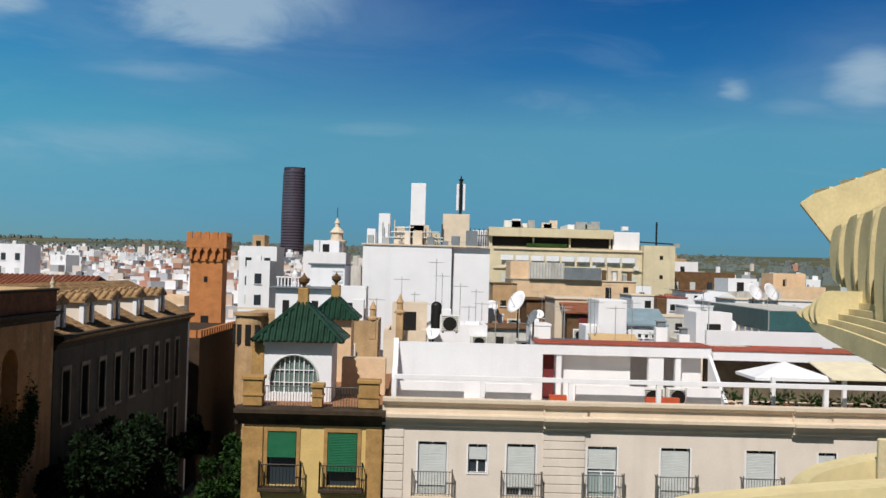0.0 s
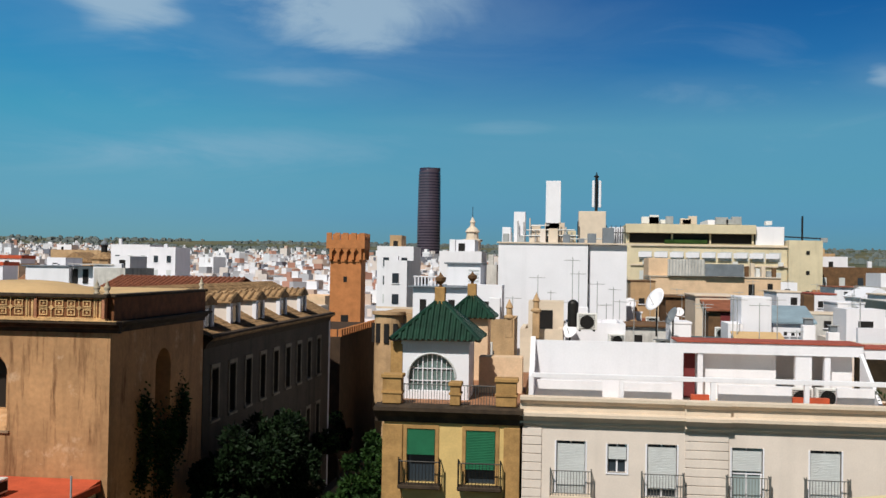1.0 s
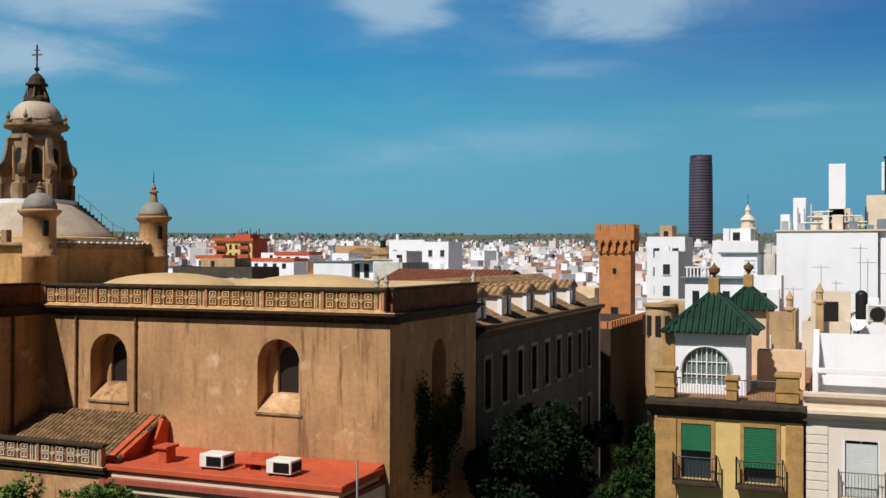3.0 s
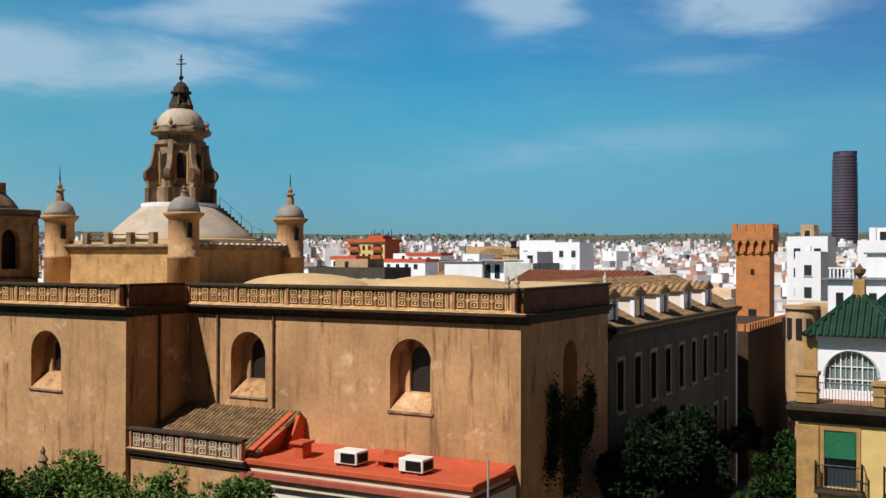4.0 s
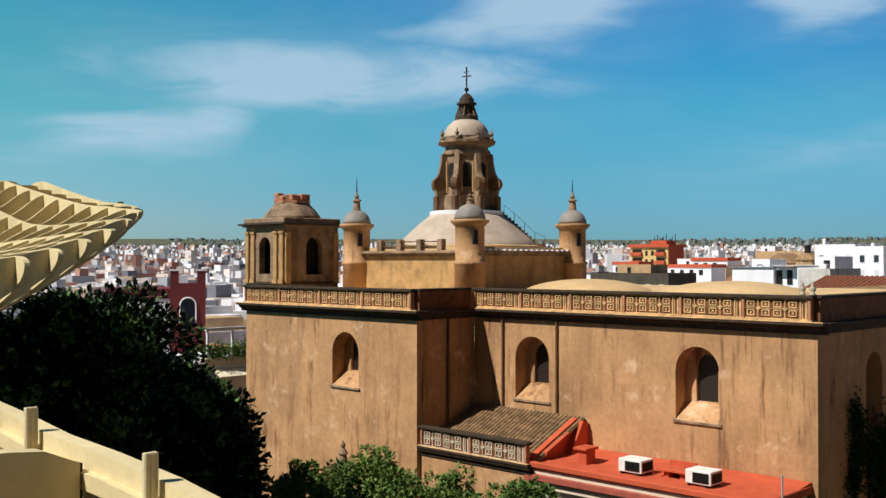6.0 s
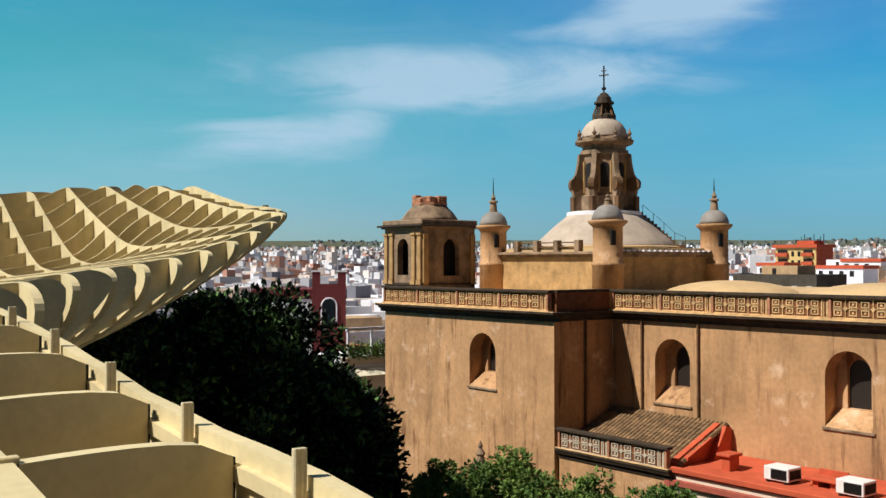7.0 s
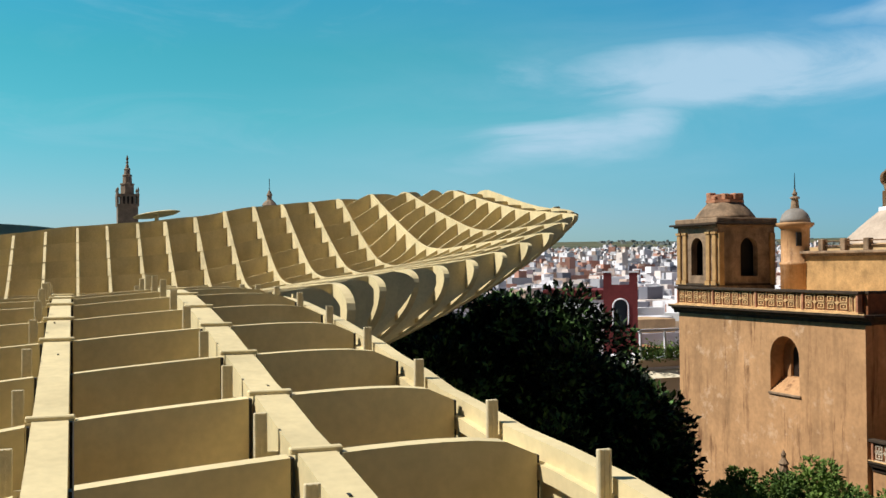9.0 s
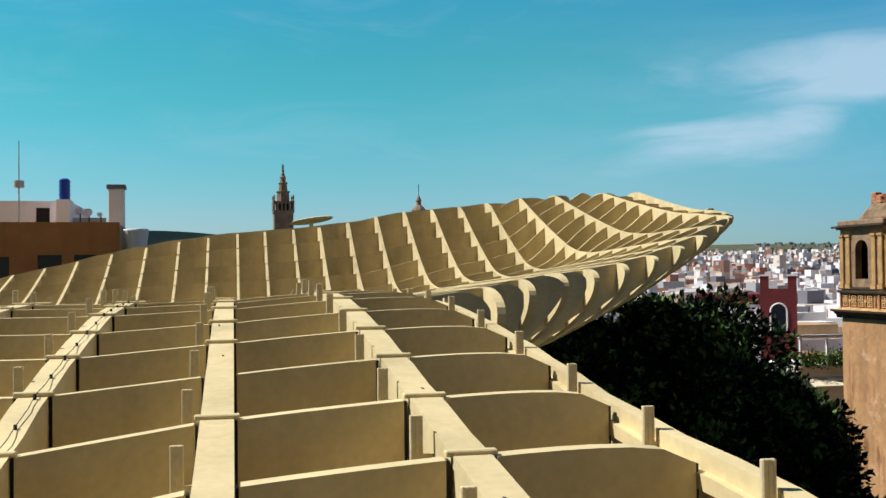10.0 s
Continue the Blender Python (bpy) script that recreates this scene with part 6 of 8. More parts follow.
# ---- crenellated brick tower and its house ----
def build_brick_tower():
    t = thing("brick_tower", (-27, 128, 0), "slender orange brick tower with battlements and pointed corbel arches", "tower")
    a = radians(2.5)
    ca, sa = math.cos(a), math.sin(a)
    c = Vector((-26.4, 127.5, 0))

    def loc(x, y, z):
        return Vector((c.x + x * ca - y * sa, c.y + x * sa + y * ca, z))

    def blk(bm, x0, x1, y0, y1, z0, z1):
        ring = [loc(x0, y0, z0), loc(x1, y0, z0), loc(x1, y1, z0), loc(x0, y1, z0)]
        solid(bm, ring, (0, 0, z1 - z0))
        return bm

    h = 1.95
    part("tower_shaft", blk(B(), -h, h, -h, h, 0, 23.6), "orange", t)
    part("tower_neck", blk(B(), -h + 0.01, h - 0.01, -h + 0.01, h - 0.01, 23.6, 24.6), "orange", t)
    part("tower_head", blk(B(), -h - 0.46, h + 0.46, -h - 0.46, h + 0.46, 24.6, 25.7), "orange", t)
    for sx, sy, ex, ey in ((-1, -1, 1, 0), (1, -1, 0, 1)):
        for k in range(5):
            f = -h + 0.1 + (2 * h - 0.2) * k / 4
            bm = B()
            if ey == 0:
                blk(bm, f - 0.16, f + 0.16, -h - 0.44, -h + 0.05, 23.2, 24.6)
            else:
                blk(bm, h - 0.05, h + 0.44, f - 0.16, f + 0.16, 23.2, 24.6)
            part("corbel", bm, "orange", t)
            if k < 4:
                g = f + (2 * h - 0.2) / 8
                bm = B()
                for s in (-1, 1):
                    w = (2 * h - 0.2) / 8 - 0.1
                    if ey == 0:
                        ring = [loc(g + s * w, -h - 0.42, 24.0), loc(g + s * w, -h - 0.42, 24.6), loc(g, -h - 0.42, 24.6)]
                        solid(bm, ring, loc(0, 0.2, 0) - loc(0, 0, 0))
                    else:
                        ring = [loc(h + 0.42, g + s * w, 24.0), loc(h + 0.42, g + s * w, 24.6), loc(h + 0.42, g, 24.6)]
                        solid(bm, ring, loc(-0.2, 0, 0) - loc(0, 0, 0))
                part("corbel_arch", bm, "orange", t)
    part("string_course", blk(B(), -h - 0.12, h + 0.12, -h - 0.12, h + 0.12, 22.95, 23.15), "orange", t)
    e = h + 0.46
    for k in range(5):
        f = -e + 0.35 + (2 * e - 0.7) * k / 4
        part("merlon", blk(B(), f - 0.33, f + 0.33, -e, -e + 0.4, 25.7, 26.55), "orange", t)
        part("merlon", blk(B(), e - 0.4, e, f - 0.33, f + 0.33, 25.702, 26.552), "orange", t)
        part("merlon", blk(B(), f - 0.33, f + 0.33, e - 0.4, e, 25.704, 26.554), "orange", t)
    for z in (20.4,):
        part("tower_window", blk(B(), -0.25, 0.2, -h - 0.03, -h + 0.1, z, z + 0.7), "dark", t)
    part("tower_window", blk(B(), -0.5, 0.45, -h - 0.03, -h + 0.1, 15.3, 16.3), "dark", t)
    hse = thing("brick_house", (-24, 112, 0), "brown brick house darkened for street shade, with toothed parapet", "house")
    part("house_wall", box(B(), -30, -20.7, 97, 123, 0, 15.6), "shaded_brick", hse)
    for k in range(22):
        y = 97.5 + 25 * k / 21
        part("parapet_tooth", box(B(), -20.95, -20.6, y - 0.35, y + 0.35, 15.6, 16.3), "orange", hse)
    for k in range(8):
        x = -29.6 + 8.2 * k / 7
        part("parapet_tooth", box(B(), x - 0.35, x + 0.35, 97, 97.3, 15.6, 16.3), "orange", hse)
    orn = thing("ornate_house", (-16, 104, 0), "tan ornate house with rounded bay and balustrade", "house")
    part("house_wall", box(B(), -18.6, -12, 105, 118, 0, 17.6), "tan", orn)
    part("round_bay", lathe(B(), -17.3, 105, [(1.5, 8), (1.5, 17.4), (1.75, 17.5), (1.75, 17.8), (0, 17.8)], 20), "tan", orn)
    for k in range(5):
        a = math.pi + math.pi * (k + 0.5) / 5
        px, py = -17.3 + 1.5 * math.cos(a), 105 + 1.5 * math.sin(a)
        part("bay_window", box(B(), px - 0.25, px + 0.25, py - 0.12, py + 0.1, 14.6, 16.6), "dark", orn)
    part("roof_rail", box(B(), -18.7, -12, 104.8, 105, 18.1, 18.3), "cream_trim", orn)


build_brick_tower()


# ---- trees ----
def tree(name, loc, height, crown_r, crown_h, mat, leaves, leaf, label, seed, trunk_r=0.25, group="", clumps=26, skirt=0.0):
    rnd = random.Random(seed)
    t = thing(name, loc, label, "tree", group)
    o = Vector(loc)
    top = height - crown_h * 0.55
    bm = B()
    p = o.copy()
    r = trunk_r
    for k in range(5):
        q = o + Vector((rnd.uniform(-0.15, 0.15) * k, rnd.uniform(-0.15, 0.15) * k, top * (k + 1) / 5))
        tube(bm, p, q, r, 8, r * 0.85)
        p, r = q, r * 0.85
    cen = o + Vector((0, 0, height - crown_h / 2))
    balls = []
    for k in range(clumps):
        a, b = rnd.uniform(0, 2 * math.pi), math.acos(rnd.uniform(-0.85, 1))
        f = rnd.uniform(0.30, 0.92) ** 0.8
        c = cen + Vector((math.cos(a) * math.sin(b) * crown_r * f, math.sin(a) * math.sin(b) * crown_r * f, math.cos(b) * crown_h / 2 * f))
        if skirt:
            low = max(0.0, (cen.z + crown_h * 0.32 - c.z) / crown_h)
            c = Vector((cen.x + (c.x - cen.x) * (1 + skirt * low), cen.y + (c.y - cen.y) * (1 + skirt * low), c.z))
        balls.append((c, rnd.uniform(0.20, 0.38) * crown_r * (1.0 if clumps < 40 else 0.62)))
        if k < 9:
            s = o + Vector((0, 0, top * rnd.uniform(0.55, 0.95)))
            tube(bm, s, c, trunk_r * 0.35, 5, trunk_r * 0.08)
    part("trunk", bm, "bark", t)
    vs, fs = [], []
    per = leaves // clumps
    for c, rad in balls:
        for k in range(per):
            d = Vector((rnd.gauss(0, 1), rnd.gauss(0, 1), rnd.gauss(0, 1))).normalized()
            q = c + d * rad * rnd.uniform(0.55, 1.05)
            ax = (d + Vector((rnd.uniform(-1, 1), rnd.uniform(-1, 1), rnd.uniform(-0.6, 0.8)))).normalized()
            sd = ax.cross(Vector((rnd.uniform(-1, 1), rnd.uniform(-1, 1), rnd.uniform(-1, 1)))).normalized()
            s = leaf * rnd.uniform(0.6, 1.3)
            i = len(vs)
            up = ax.cross(sd) * s * 0.12
            vs += [q, q + ax * s * 0.5 + sd * s * 0.28 + up, q + ax * s, q + ax * s * 0.5 - sd * s * 0.28 + up]
            fs.append((i, i + 1, i + 2, i + 3))
    me = bpy.data.meshes.new("crown")
    me.from_pydata([v - o for v in vs], [], fs)
    me.materials.append(M[mat])
    cr = new("crown", me)
    cr.parent = t
    return t


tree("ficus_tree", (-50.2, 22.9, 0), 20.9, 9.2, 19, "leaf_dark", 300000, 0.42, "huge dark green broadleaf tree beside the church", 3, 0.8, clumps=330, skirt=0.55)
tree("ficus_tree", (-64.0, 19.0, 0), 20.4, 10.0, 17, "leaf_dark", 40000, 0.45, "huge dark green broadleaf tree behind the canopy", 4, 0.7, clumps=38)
for k, (x, y, h, r) in enumerate(((-37.8, 33.0, 13.4, 2.2), (-33.9, 34.0, 13.1, 2.5), (-29.8, 35.6, 12.9, 2.2), (-41.0, 31.5, 12.6, 1.6), (-26.0, 33.5, 11.9, 2.1))):
    tree("orange_tree", (x, y, 0), h, r * 1.12, 4.6, "leaf", 9000, 0.24, "bright green broadleaf tree in front of the church", 20 + k, 0.2, "trees before the church", 60)
for k in range(7):
    y = 56 + 7.5 * k
    tree("street_tree", (-10.9 + 0.35 * (k % 2), y, 2.3), 9.7 + 0.7 * math.sin(k * 2.1), 1.6, 6.2, "leaf_street", 5000, 0.3, "green street tree beside the sidewalk", 40 + k, 0.16, "street trees", 22)
for k in range(5):
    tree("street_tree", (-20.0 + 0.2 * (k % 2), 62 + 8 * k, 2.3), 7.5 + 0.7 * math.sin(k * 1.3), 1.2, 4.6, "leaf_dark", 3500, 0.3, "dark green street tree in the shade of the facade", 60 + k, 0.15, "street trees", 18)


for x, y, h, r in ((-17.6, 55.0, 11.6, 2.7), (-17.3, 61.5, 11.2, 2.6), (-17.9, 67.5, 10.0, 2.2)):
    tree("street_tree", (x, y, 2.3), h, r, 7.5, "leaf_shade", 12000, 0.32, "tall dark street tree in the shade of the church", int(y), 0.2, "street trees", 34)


def climber(spots, x, seed, label):
    """Ivy on a wall that faces +x: leaves gathered round (y, z, radius) spots."""
    rnd = random.Random(seed)
    vs, fs = [], []
    for y, z, r in spots:
        for k in range(int(900 * r)):
            a, q = rnd.uniform(0, 2 * math.pi), r * min(1.6, abs(rnd.gauss(0, 0.62)))
            p = Vector((x + rnd.uniform(0.02, 0.35) * (1 - q / r * 0.55), y + q * math.cos(a), z + 1.5 * q * math.sin(a)))
            d = Vector((rnd.uniform(0, 1), rnd.uniform(-1, 1), rnd.uniform(-1, 0.3))).normalized()
            e = d.cross(Vector((rnd.uniform(-1, 1), rnd.uniform(-1, 1), rnd.uniform(-1, 1)))).normalized()
            w = rnd.uniform(0.14, 0.26)
            i = len(vs)
            vs += [p, p + d * w * 0.5 + e * w * 0.3, p + d * w, p + d * w * 0.5 - e * w * 0.3]
            fs.append((i, i + 1, i + 2, i + 3))
    o = Vector((x, spots[0][0], spots[0][1]))
    me = bpy.data.meshes.new("climbing_plant")
    me.from_pydata([v - o for v in vs], [], fs)
    me.materials.append(M["leaf_street"])
    ob = new("climbing_plant", me)
    ob.location = o
    tagged(ob, label, "climbing plant")


climber([(49.9, 14.8, 0.7), (50.1, 13.2, 0.9), (51.8, 13.0, 1.2), (53.6, 13.2, 1.0), (55.2, 14.6, 0.8), (54.8, 13.0, 0.8), (49.6, 12.0, 0.8), (52.6, 11.4, 1.3)], -20.68, 5, "dark ivy climbing the shaded church wall")


# ---- dark glass and louvre tower ----
def build_high_tower():
    d, b = 1500.0, radians(7.27)
    c = Vector((-math.sin(b) * d, math.cos(b) * d, 0))
    t = thing("skyscraper", (c.x, c.y, 0), "tall dark round office tower with banded louvres", "skyscraper")
    rx = 17.0
    top = EYE_Z + d * math.tan(radians(5.55))
    n = 44
    z = 20.0
    k = 0
    bg = B()
    lathe(bg, c.x, c.y, [(rx * 0.985, 10), (rx * 0.99, top * 0.6), (rx * 0.92, top - 8), (rx * 0.88, top - 1)], 40)
    while z < top - 9:
        f = (z / top)
        r = rx * (1.0 - 0.10 * max(0, f - 0.5) ** 1.5 * 2)
        part("louvre_band", lathe(B(), c.x, c.y, [(r, z), (r, z + 2.5)], 40), "pelli", t)
        z += 4.1
    part("glass_core", bg, "pelli_glass", t, smooth=True)
    bm = B()
    ring = []
    for i in range(40):
        a = 2 * math.pi * i / 40
        ring.append((c.x + rx * 0.92 * math.cos(a), c.y + rx * 0.92 * math.sin(a), top - 10))
    lo = [bm.verts.new(p) for p in ring]
    hi = [bm.verts.new((p[0], p[1], top - 4 + 4 * (p[0] - c.x) / rx)) for p in ring]
    for i in range(40):
        bm.faces.new((lo[i], lo[(i + 1) % 40], hi[(i + 1) % 40], hi[i]))
    bm.faces.new(hi)
    part("crown", bm, "pelli", t)


build_high_tower()


def at(bearing, dist, elev=None):
    """A place by bearing to the left of +y in degrees, horizontal distance, and elevation from the eye."""
    b = radians(bearing)
    return Vector((-math.sin(b) * dist, math.cos(b) * dist, EYE_Z + (dist * math.tan(radians(elev)) if elev is not None else -EYE_Z)))


# ---- cathedral bell tower and a church spire ----
def build_giralda():
    d = 760.0
    c = at(85.48, d)
    t = thing("cathedral_tower", (c.x, c.y, 0), "old brick cathedral bell tower with stepped belfry and statue", "bell tower")
    top = EYE_Z + d * math.tan(radians(6.0))
    h = 6.9
    part("tower_shaft", box(B(), c.x - h, c.x + h, c.y - h, c.y + h, 0, 66), "giralda", t)
    part("belfry_floor", box(B(), c.x - h - 0.7, c.x + h + 0.7, c.y - h - 0.7, c.y + h + 0.7, 65.9, 67.5), "giralda", t)
    for i in range(6):
        for j in range(6):
            if i in (0, 5) or j in (0, 5):
                x, y = c.x - h + 2 * h * i / 5, c.y - h + 2 * h * j / 5
                part("belfry_pier", box(B(), x - 0.7, x + 0.7, y - 0.7, y + 0.7, 67.5, 73), "giralda", t)
    part("belfry_core", box(B(), c.x - 4, c.x + 4, c.y - 4, c.y + 4, 67.5, 73), "dark", t)
    part("belfry_cornice", box(B(), c.x - h - 0.8, c.x + h + 0.8, c.y - h - 0.8, c.y + h + 0.8, 73, 74.5), "giralda", t)
    for sx in (-1, 1):
        for sy in (-1, 1):
            part("corner_urn", lathe(B(), c.x + sx * h, c.y + sy * h, [(0.7, 74.5), (0.4, 76), (0.8, 77.5), (0.1, 79.5)], 8), "giralda", t)
    part("second_stage", lathe(B(), c.x, c.y, [(4.9, 74.5), (4.7, 81), (5.2, 81.3), (5.2, 82.2), (3.4, 82.5), (3.2, 87.5), (3.6, 87.8), (3.5, 88.4), (2.3, 88.8), (2.1, 92), (2.5, 92.4), (1.5, 93.5), (1.0, 95.5), (0.5, 96.5)], 8, math.pi / 8), "giralda", t)
    part("weather_vane", lathe(B(), c.x, c.y, [(0.6, 96.4), (1.1, 97.4), (0.5, 98.4), (0.9, 100.2), (0.5, 101.5), (0.25, top)], 8), "brown", t)


build_giralda()


def spire(bearing, dist, elev_top, scale, mat, label):
    c = at(bearing, dist)
    zt = EYE_Z + dist * math.tan(radians(elev_top))
    t = thing("church_spire", (c.x, c.y, 0), label, "spire")
    s = scale
    prof = [(2.2 * s, 0), (2.2 * s, zt - 9 * s), (2.6 * s, zt - 8.8 * s), (2.6 * s, zt - 8.4 * s), (1.6 * s, zt - 8.2 * s), (1.5 * s, zt - 6.6 * s), (1.9 * s, zt - 6.4 * s), (1.3 * s, zt - 5.6 * s), (0.6 * s, zt - 5.0 * s), (0.55 * s, zt - 4.2 * s), (0.75 * s, zt - 4.0 * s), (0.3 * s, zt - 3.0 * s), (0.1 * s, zt - 2.6 * s)]
    part("spire_body", lathe(B(), c.x, c.y, prof, 10), mat, t)
    part("spire_rod", tube(B(), (c.x, c.y, zt - 2.7 * s), (c.x, c.y, zt), 0.08 * s, 5), "black_iron", t)


spire(77.93, 420, 4.85, 1.7, "giralda", "distant church lantern with slender finial")
spire(4.8, 300, 3.4, 1.15, "cream_trim", "pale stone church spire with tall iron cross")
spire(6.0, 240, 0.6, 0.6, "white", "small white belfry with pointed top")


# ---- roofscape houses ----
PALE = ("white", "white", "white", "cream", "cream_trim", "tan", "white", "peach")


def house(x, y, w, d, h, seed, mat=None, pitched=None, z0=None):
    rnd = random.Random(seed)
    mat = mat or rnd.choice(PALE)
    if mat == "white" and y > 100 and rnd.random() < 0.3:
        mat = "old_white"
    zb = ground_height(math.hypot(x, y)) if z0 is None else z0
    words = {"white": "white rendered", "old_white": "weathered white rendered", "cream": "pale pink rendered", "cream_trim": "cream rendered", "tan": "tan rendered", "peach": "peach rendered", "grey_wall": "grey rendered", "store": "cream", "yellow": "yellow rendered", "brown": "brown brick", "dark_red": "dark red", "orange": "orange"}
    pitched = rnd.random() < 0.22 if pitched is None else pitched
    t = thing("house", (x, y, zb), words.get(mat, "pale") + (" house with tiled pitched roof" if pitched else " town house with flat roof terrace"), "house", "old town houses")
    top = zb + h
    x0, x1, y0, y1 = x - w / 2, x + w / 2, y - d / 2, y + d / 2
    part("wall", box(B(), x0, x1, y0, y1, zb - 4, top), mat, t)
    if pitched:
        r = B()
        solid(r, [(x0 - 0.3, y0 - 0.3, top), (x0 - 0.3, y, top + d * 0.2), (x0 - 0.3, y1 + 0.3, top), (x0 - 0.3, y1 + 0.3, top - 0.15), (x0 - 0.3, y0 - 0.3, top - 0.15)], (w + 0.6, 0, 0))
        part("roof", r, "terracotta", t)
        n = int(w / 0.6) * 4
        c = B()
        cols = []
        for k in range(n + 1):
            xx = x0 - 0.3 + (w + 0.6) * k / n
            dz = (0.02, 0.10, 0.14, 0.10)[k % 4]
            cols.append([c.verts.new(p) for p in ((xx, y0 - 0.35, top + dz), (xx, y, top + d * 0.2 + dz), (xx, y1 + 0.35, top + dz))])
        for p, q in zip(cols, cols[1:]):
            for k in (0, 1):
                c.faces.new((p[k], q[k], q[k + 1], p[k + 1]))
        part("tile_cover", c, "terracotta", t)
    else:
        r = B()
        for a, b, c, e in ((x0, x1, y0, y0 + 0.25), (x0, x1, y1 - 0.25, y1), (x0, x0 + 0.25, y0 + 0.25, y1 - 0.25), (x1 - 0.25, x1, y0 + 0.25, y1 - 0.25)):
            box(r, a, b, c, e, top, top + 0.9)
        part("parapet", r, mat, t)
        if rnd.random() < 0.6:
            q = rnd.uniform(2, w * 0.5 + 1)
            a = rnd.uniform(x0 + 0.4, x1 - q - 0.3) if w > q + 1 else x0 + 0.4
            rm = part("roof_room", box(B(), a, a + q, y0 + d * 0.35, y1 - 0.5, top, top + rnd.uniform(2.2, 3.0)), rnd.choice(("white", "white", mat, "tan")), t)
            part("room_door", box(B(), a + q * 0.3, a + q * 0.3 + 0.8, y0 + d * 0.35 - 0.03, y0 + d * 0.35 + 0.05, top, top + 1.9), "dark", rm)
        if rnd.random() < 0.5:
            a = rnd.uniform(x0 + 0.8, x1 - 0.8)
            part("chimney", box(B(), a - 0.35, a + 0.35, y0 + 0.6, y0 + 1.3, top, top + rnd.uniform(1.4, 2.3), 0.03), rnd.choice(("white", mat)), t)
    if y - d / 2 < 230:
        rows = max(1, int((min(h, 12)) / 3.2))
        cols = max(1, int(w / 2.6))
        for i in range(rows):
            for j in range(cols):
                cx = x0 + w * (j + 0.5) / cols
                zz = top - 1.0 - 3.1 * i
                win = part("window", box(B(), cx - 0.5, cx + 0.5, y0 - 0.05, y0 + 0.05, zz - 1.5, zz), rnd.choice(("glass", "shutter", "shutter")), t)
                if i == 0:
                    part("sill", box(B(), cx - 0.6, cx + 0.6, y0 - 0.14, y0 - 0.052, zz - 1.6, zz - 1.5), "white", win)
    return t


def antenna(x, y, z, h, seed):
    rnd = random.Random(seed)
    bm = tube(B(), (x, y, z), (x, y, z + h), 0.025, 5)
    a = rnd.uniform(0, math.pi)
    d = Vector((math.cos(a), math.sin(a), 0))
    p = Vector((x, y, z + h * 0.96))
    tube(bm, p - d * 0.55, p + d * 0.55, 0.018, 4)
    s = Vector((-d.y, d.x, 0))
    for k in range(6):
        q = p + d * (-0.5 + 0.2 * k)
        tube(bm, q - s * (0.3 - 0.03 * k), q + s * (0.3 - 0.03 * k), 0.012, 4)
    solo("tv_antenna", bm, "steel", "thin metal rooftop television antenna on a mast", "antenna", "rooftop antennas")


# blank white party wall with antennas
blank = thing("party_wall_house", (0.4, 76, 0), "tall house with blank white side wall and rooftop plant", "house")
part("wall", box(B(), -4.0, 2.1, 70, 84, 0, 24.2), "white", blank)
part("wall", box(B(), 2.12, 4.7, 70.25, 84, 0, 24.15), "white", blank)
part("coping", box(B(), -4.1, 4.8, 69.9, 70.3, 24.2, 24.3), "cream_trim", blank)
for a, b, z, m in ((-3.09, -2.28, 26.5, "white"), (-0.85, 0.2, 28.72, "white"), (-3.9, -3.3, 25.4, "white"), (-1.86, -1.2, 25.6, "cream_trim"), (-0.9, 0.5, 25.75, "cream_trim"), (1.47, 3.36, 26.6, "cream_trim"), (0.7, 1.3, 25.2, "store"), (3.6, 4.6, 25.5, "white")):
    part("plant_room", box(B(), a, b, 72.6, 74.2, 24.2, z, 0.02), m, blank)
rnd = random.Random(31)
for k in range(12):
    x = -3.2 + 0.42 * k
    part("roof_pipe", tube(B(), (x, 72.3, 24.2), (x, 72.3, 25.0 + rnd.uniform(0, 1.1)), 0.045, 6), rnd.choice(("steel", "black_iron", "cream_trim")), blank)
for z, a, b in ((25.2, -2.2, 1.2), (24.8, -2.4, 1.5), (25.5, -1.9, -0.6), (24.6, 0.4, 3.3)):
    part("roof_pipe", tube(B(), (a, 72.25, z), (b, 72.25, z + 0.05), 0.045, 6), "steel", blank)
for k in range(9):
    x, w, h = -3.5 + 0.85 * k + rnd.uniform(-0.2, 0.2), rnd.uniform(0.3, 0.8), rnd.uniform(0.4, 1.2)
    part("plant_unit", box(B(), x - w / 2, x + w / 2, 71.2, 71.9, 24.2, 24.2 + h, 0.03), rnd.choice(("ac", "cream_trim", "grey_metal", "cream", "steel")), blank)
for k in range(9):
    x = 3.4 + 0.16 * k
    part("railing_post", tube(B(), (x, 72.2, 24.2), (x, 72.2, 25.6 - 0.2 * (k % 2)), 0.03, 5), "black_iron", blank)
part("railing_bar", tube(B(), (3.4, 72.2, 25.1), (4.7, 72.2, 25.1), 0.03, 5), "black_iron", blank)
part("wall_cable", tube(B(), (2.11, 69.97, 18), (2.11, 69.97, 24.2), 0.04, 5), "black_iron", blank)
mast = thing("telecom_mast", (2.7, 73.2, 26.6), "black telecom mast with tall white antenna panels", "antenna mast")
part("pole", tube(B(), (2.7, 73.2, 26.6), (2.7, 73.2, 29.1), 0.11, 8), "black_iron", mast)
for k, (dx, dy) in enumerate(((-0.22, -0.1), (0.05, 0.25), (0.24, -0.1))):
    part("antenna_panel", box(B(), 2.7 + dx - 0.09, 2.7 + dx + 0.09, 73.2 + dy - 0.07, 73.2 + dy + 0.07, 26.9, 28.8, 0.03), "white" if k != 1 else "black_iron", mast)
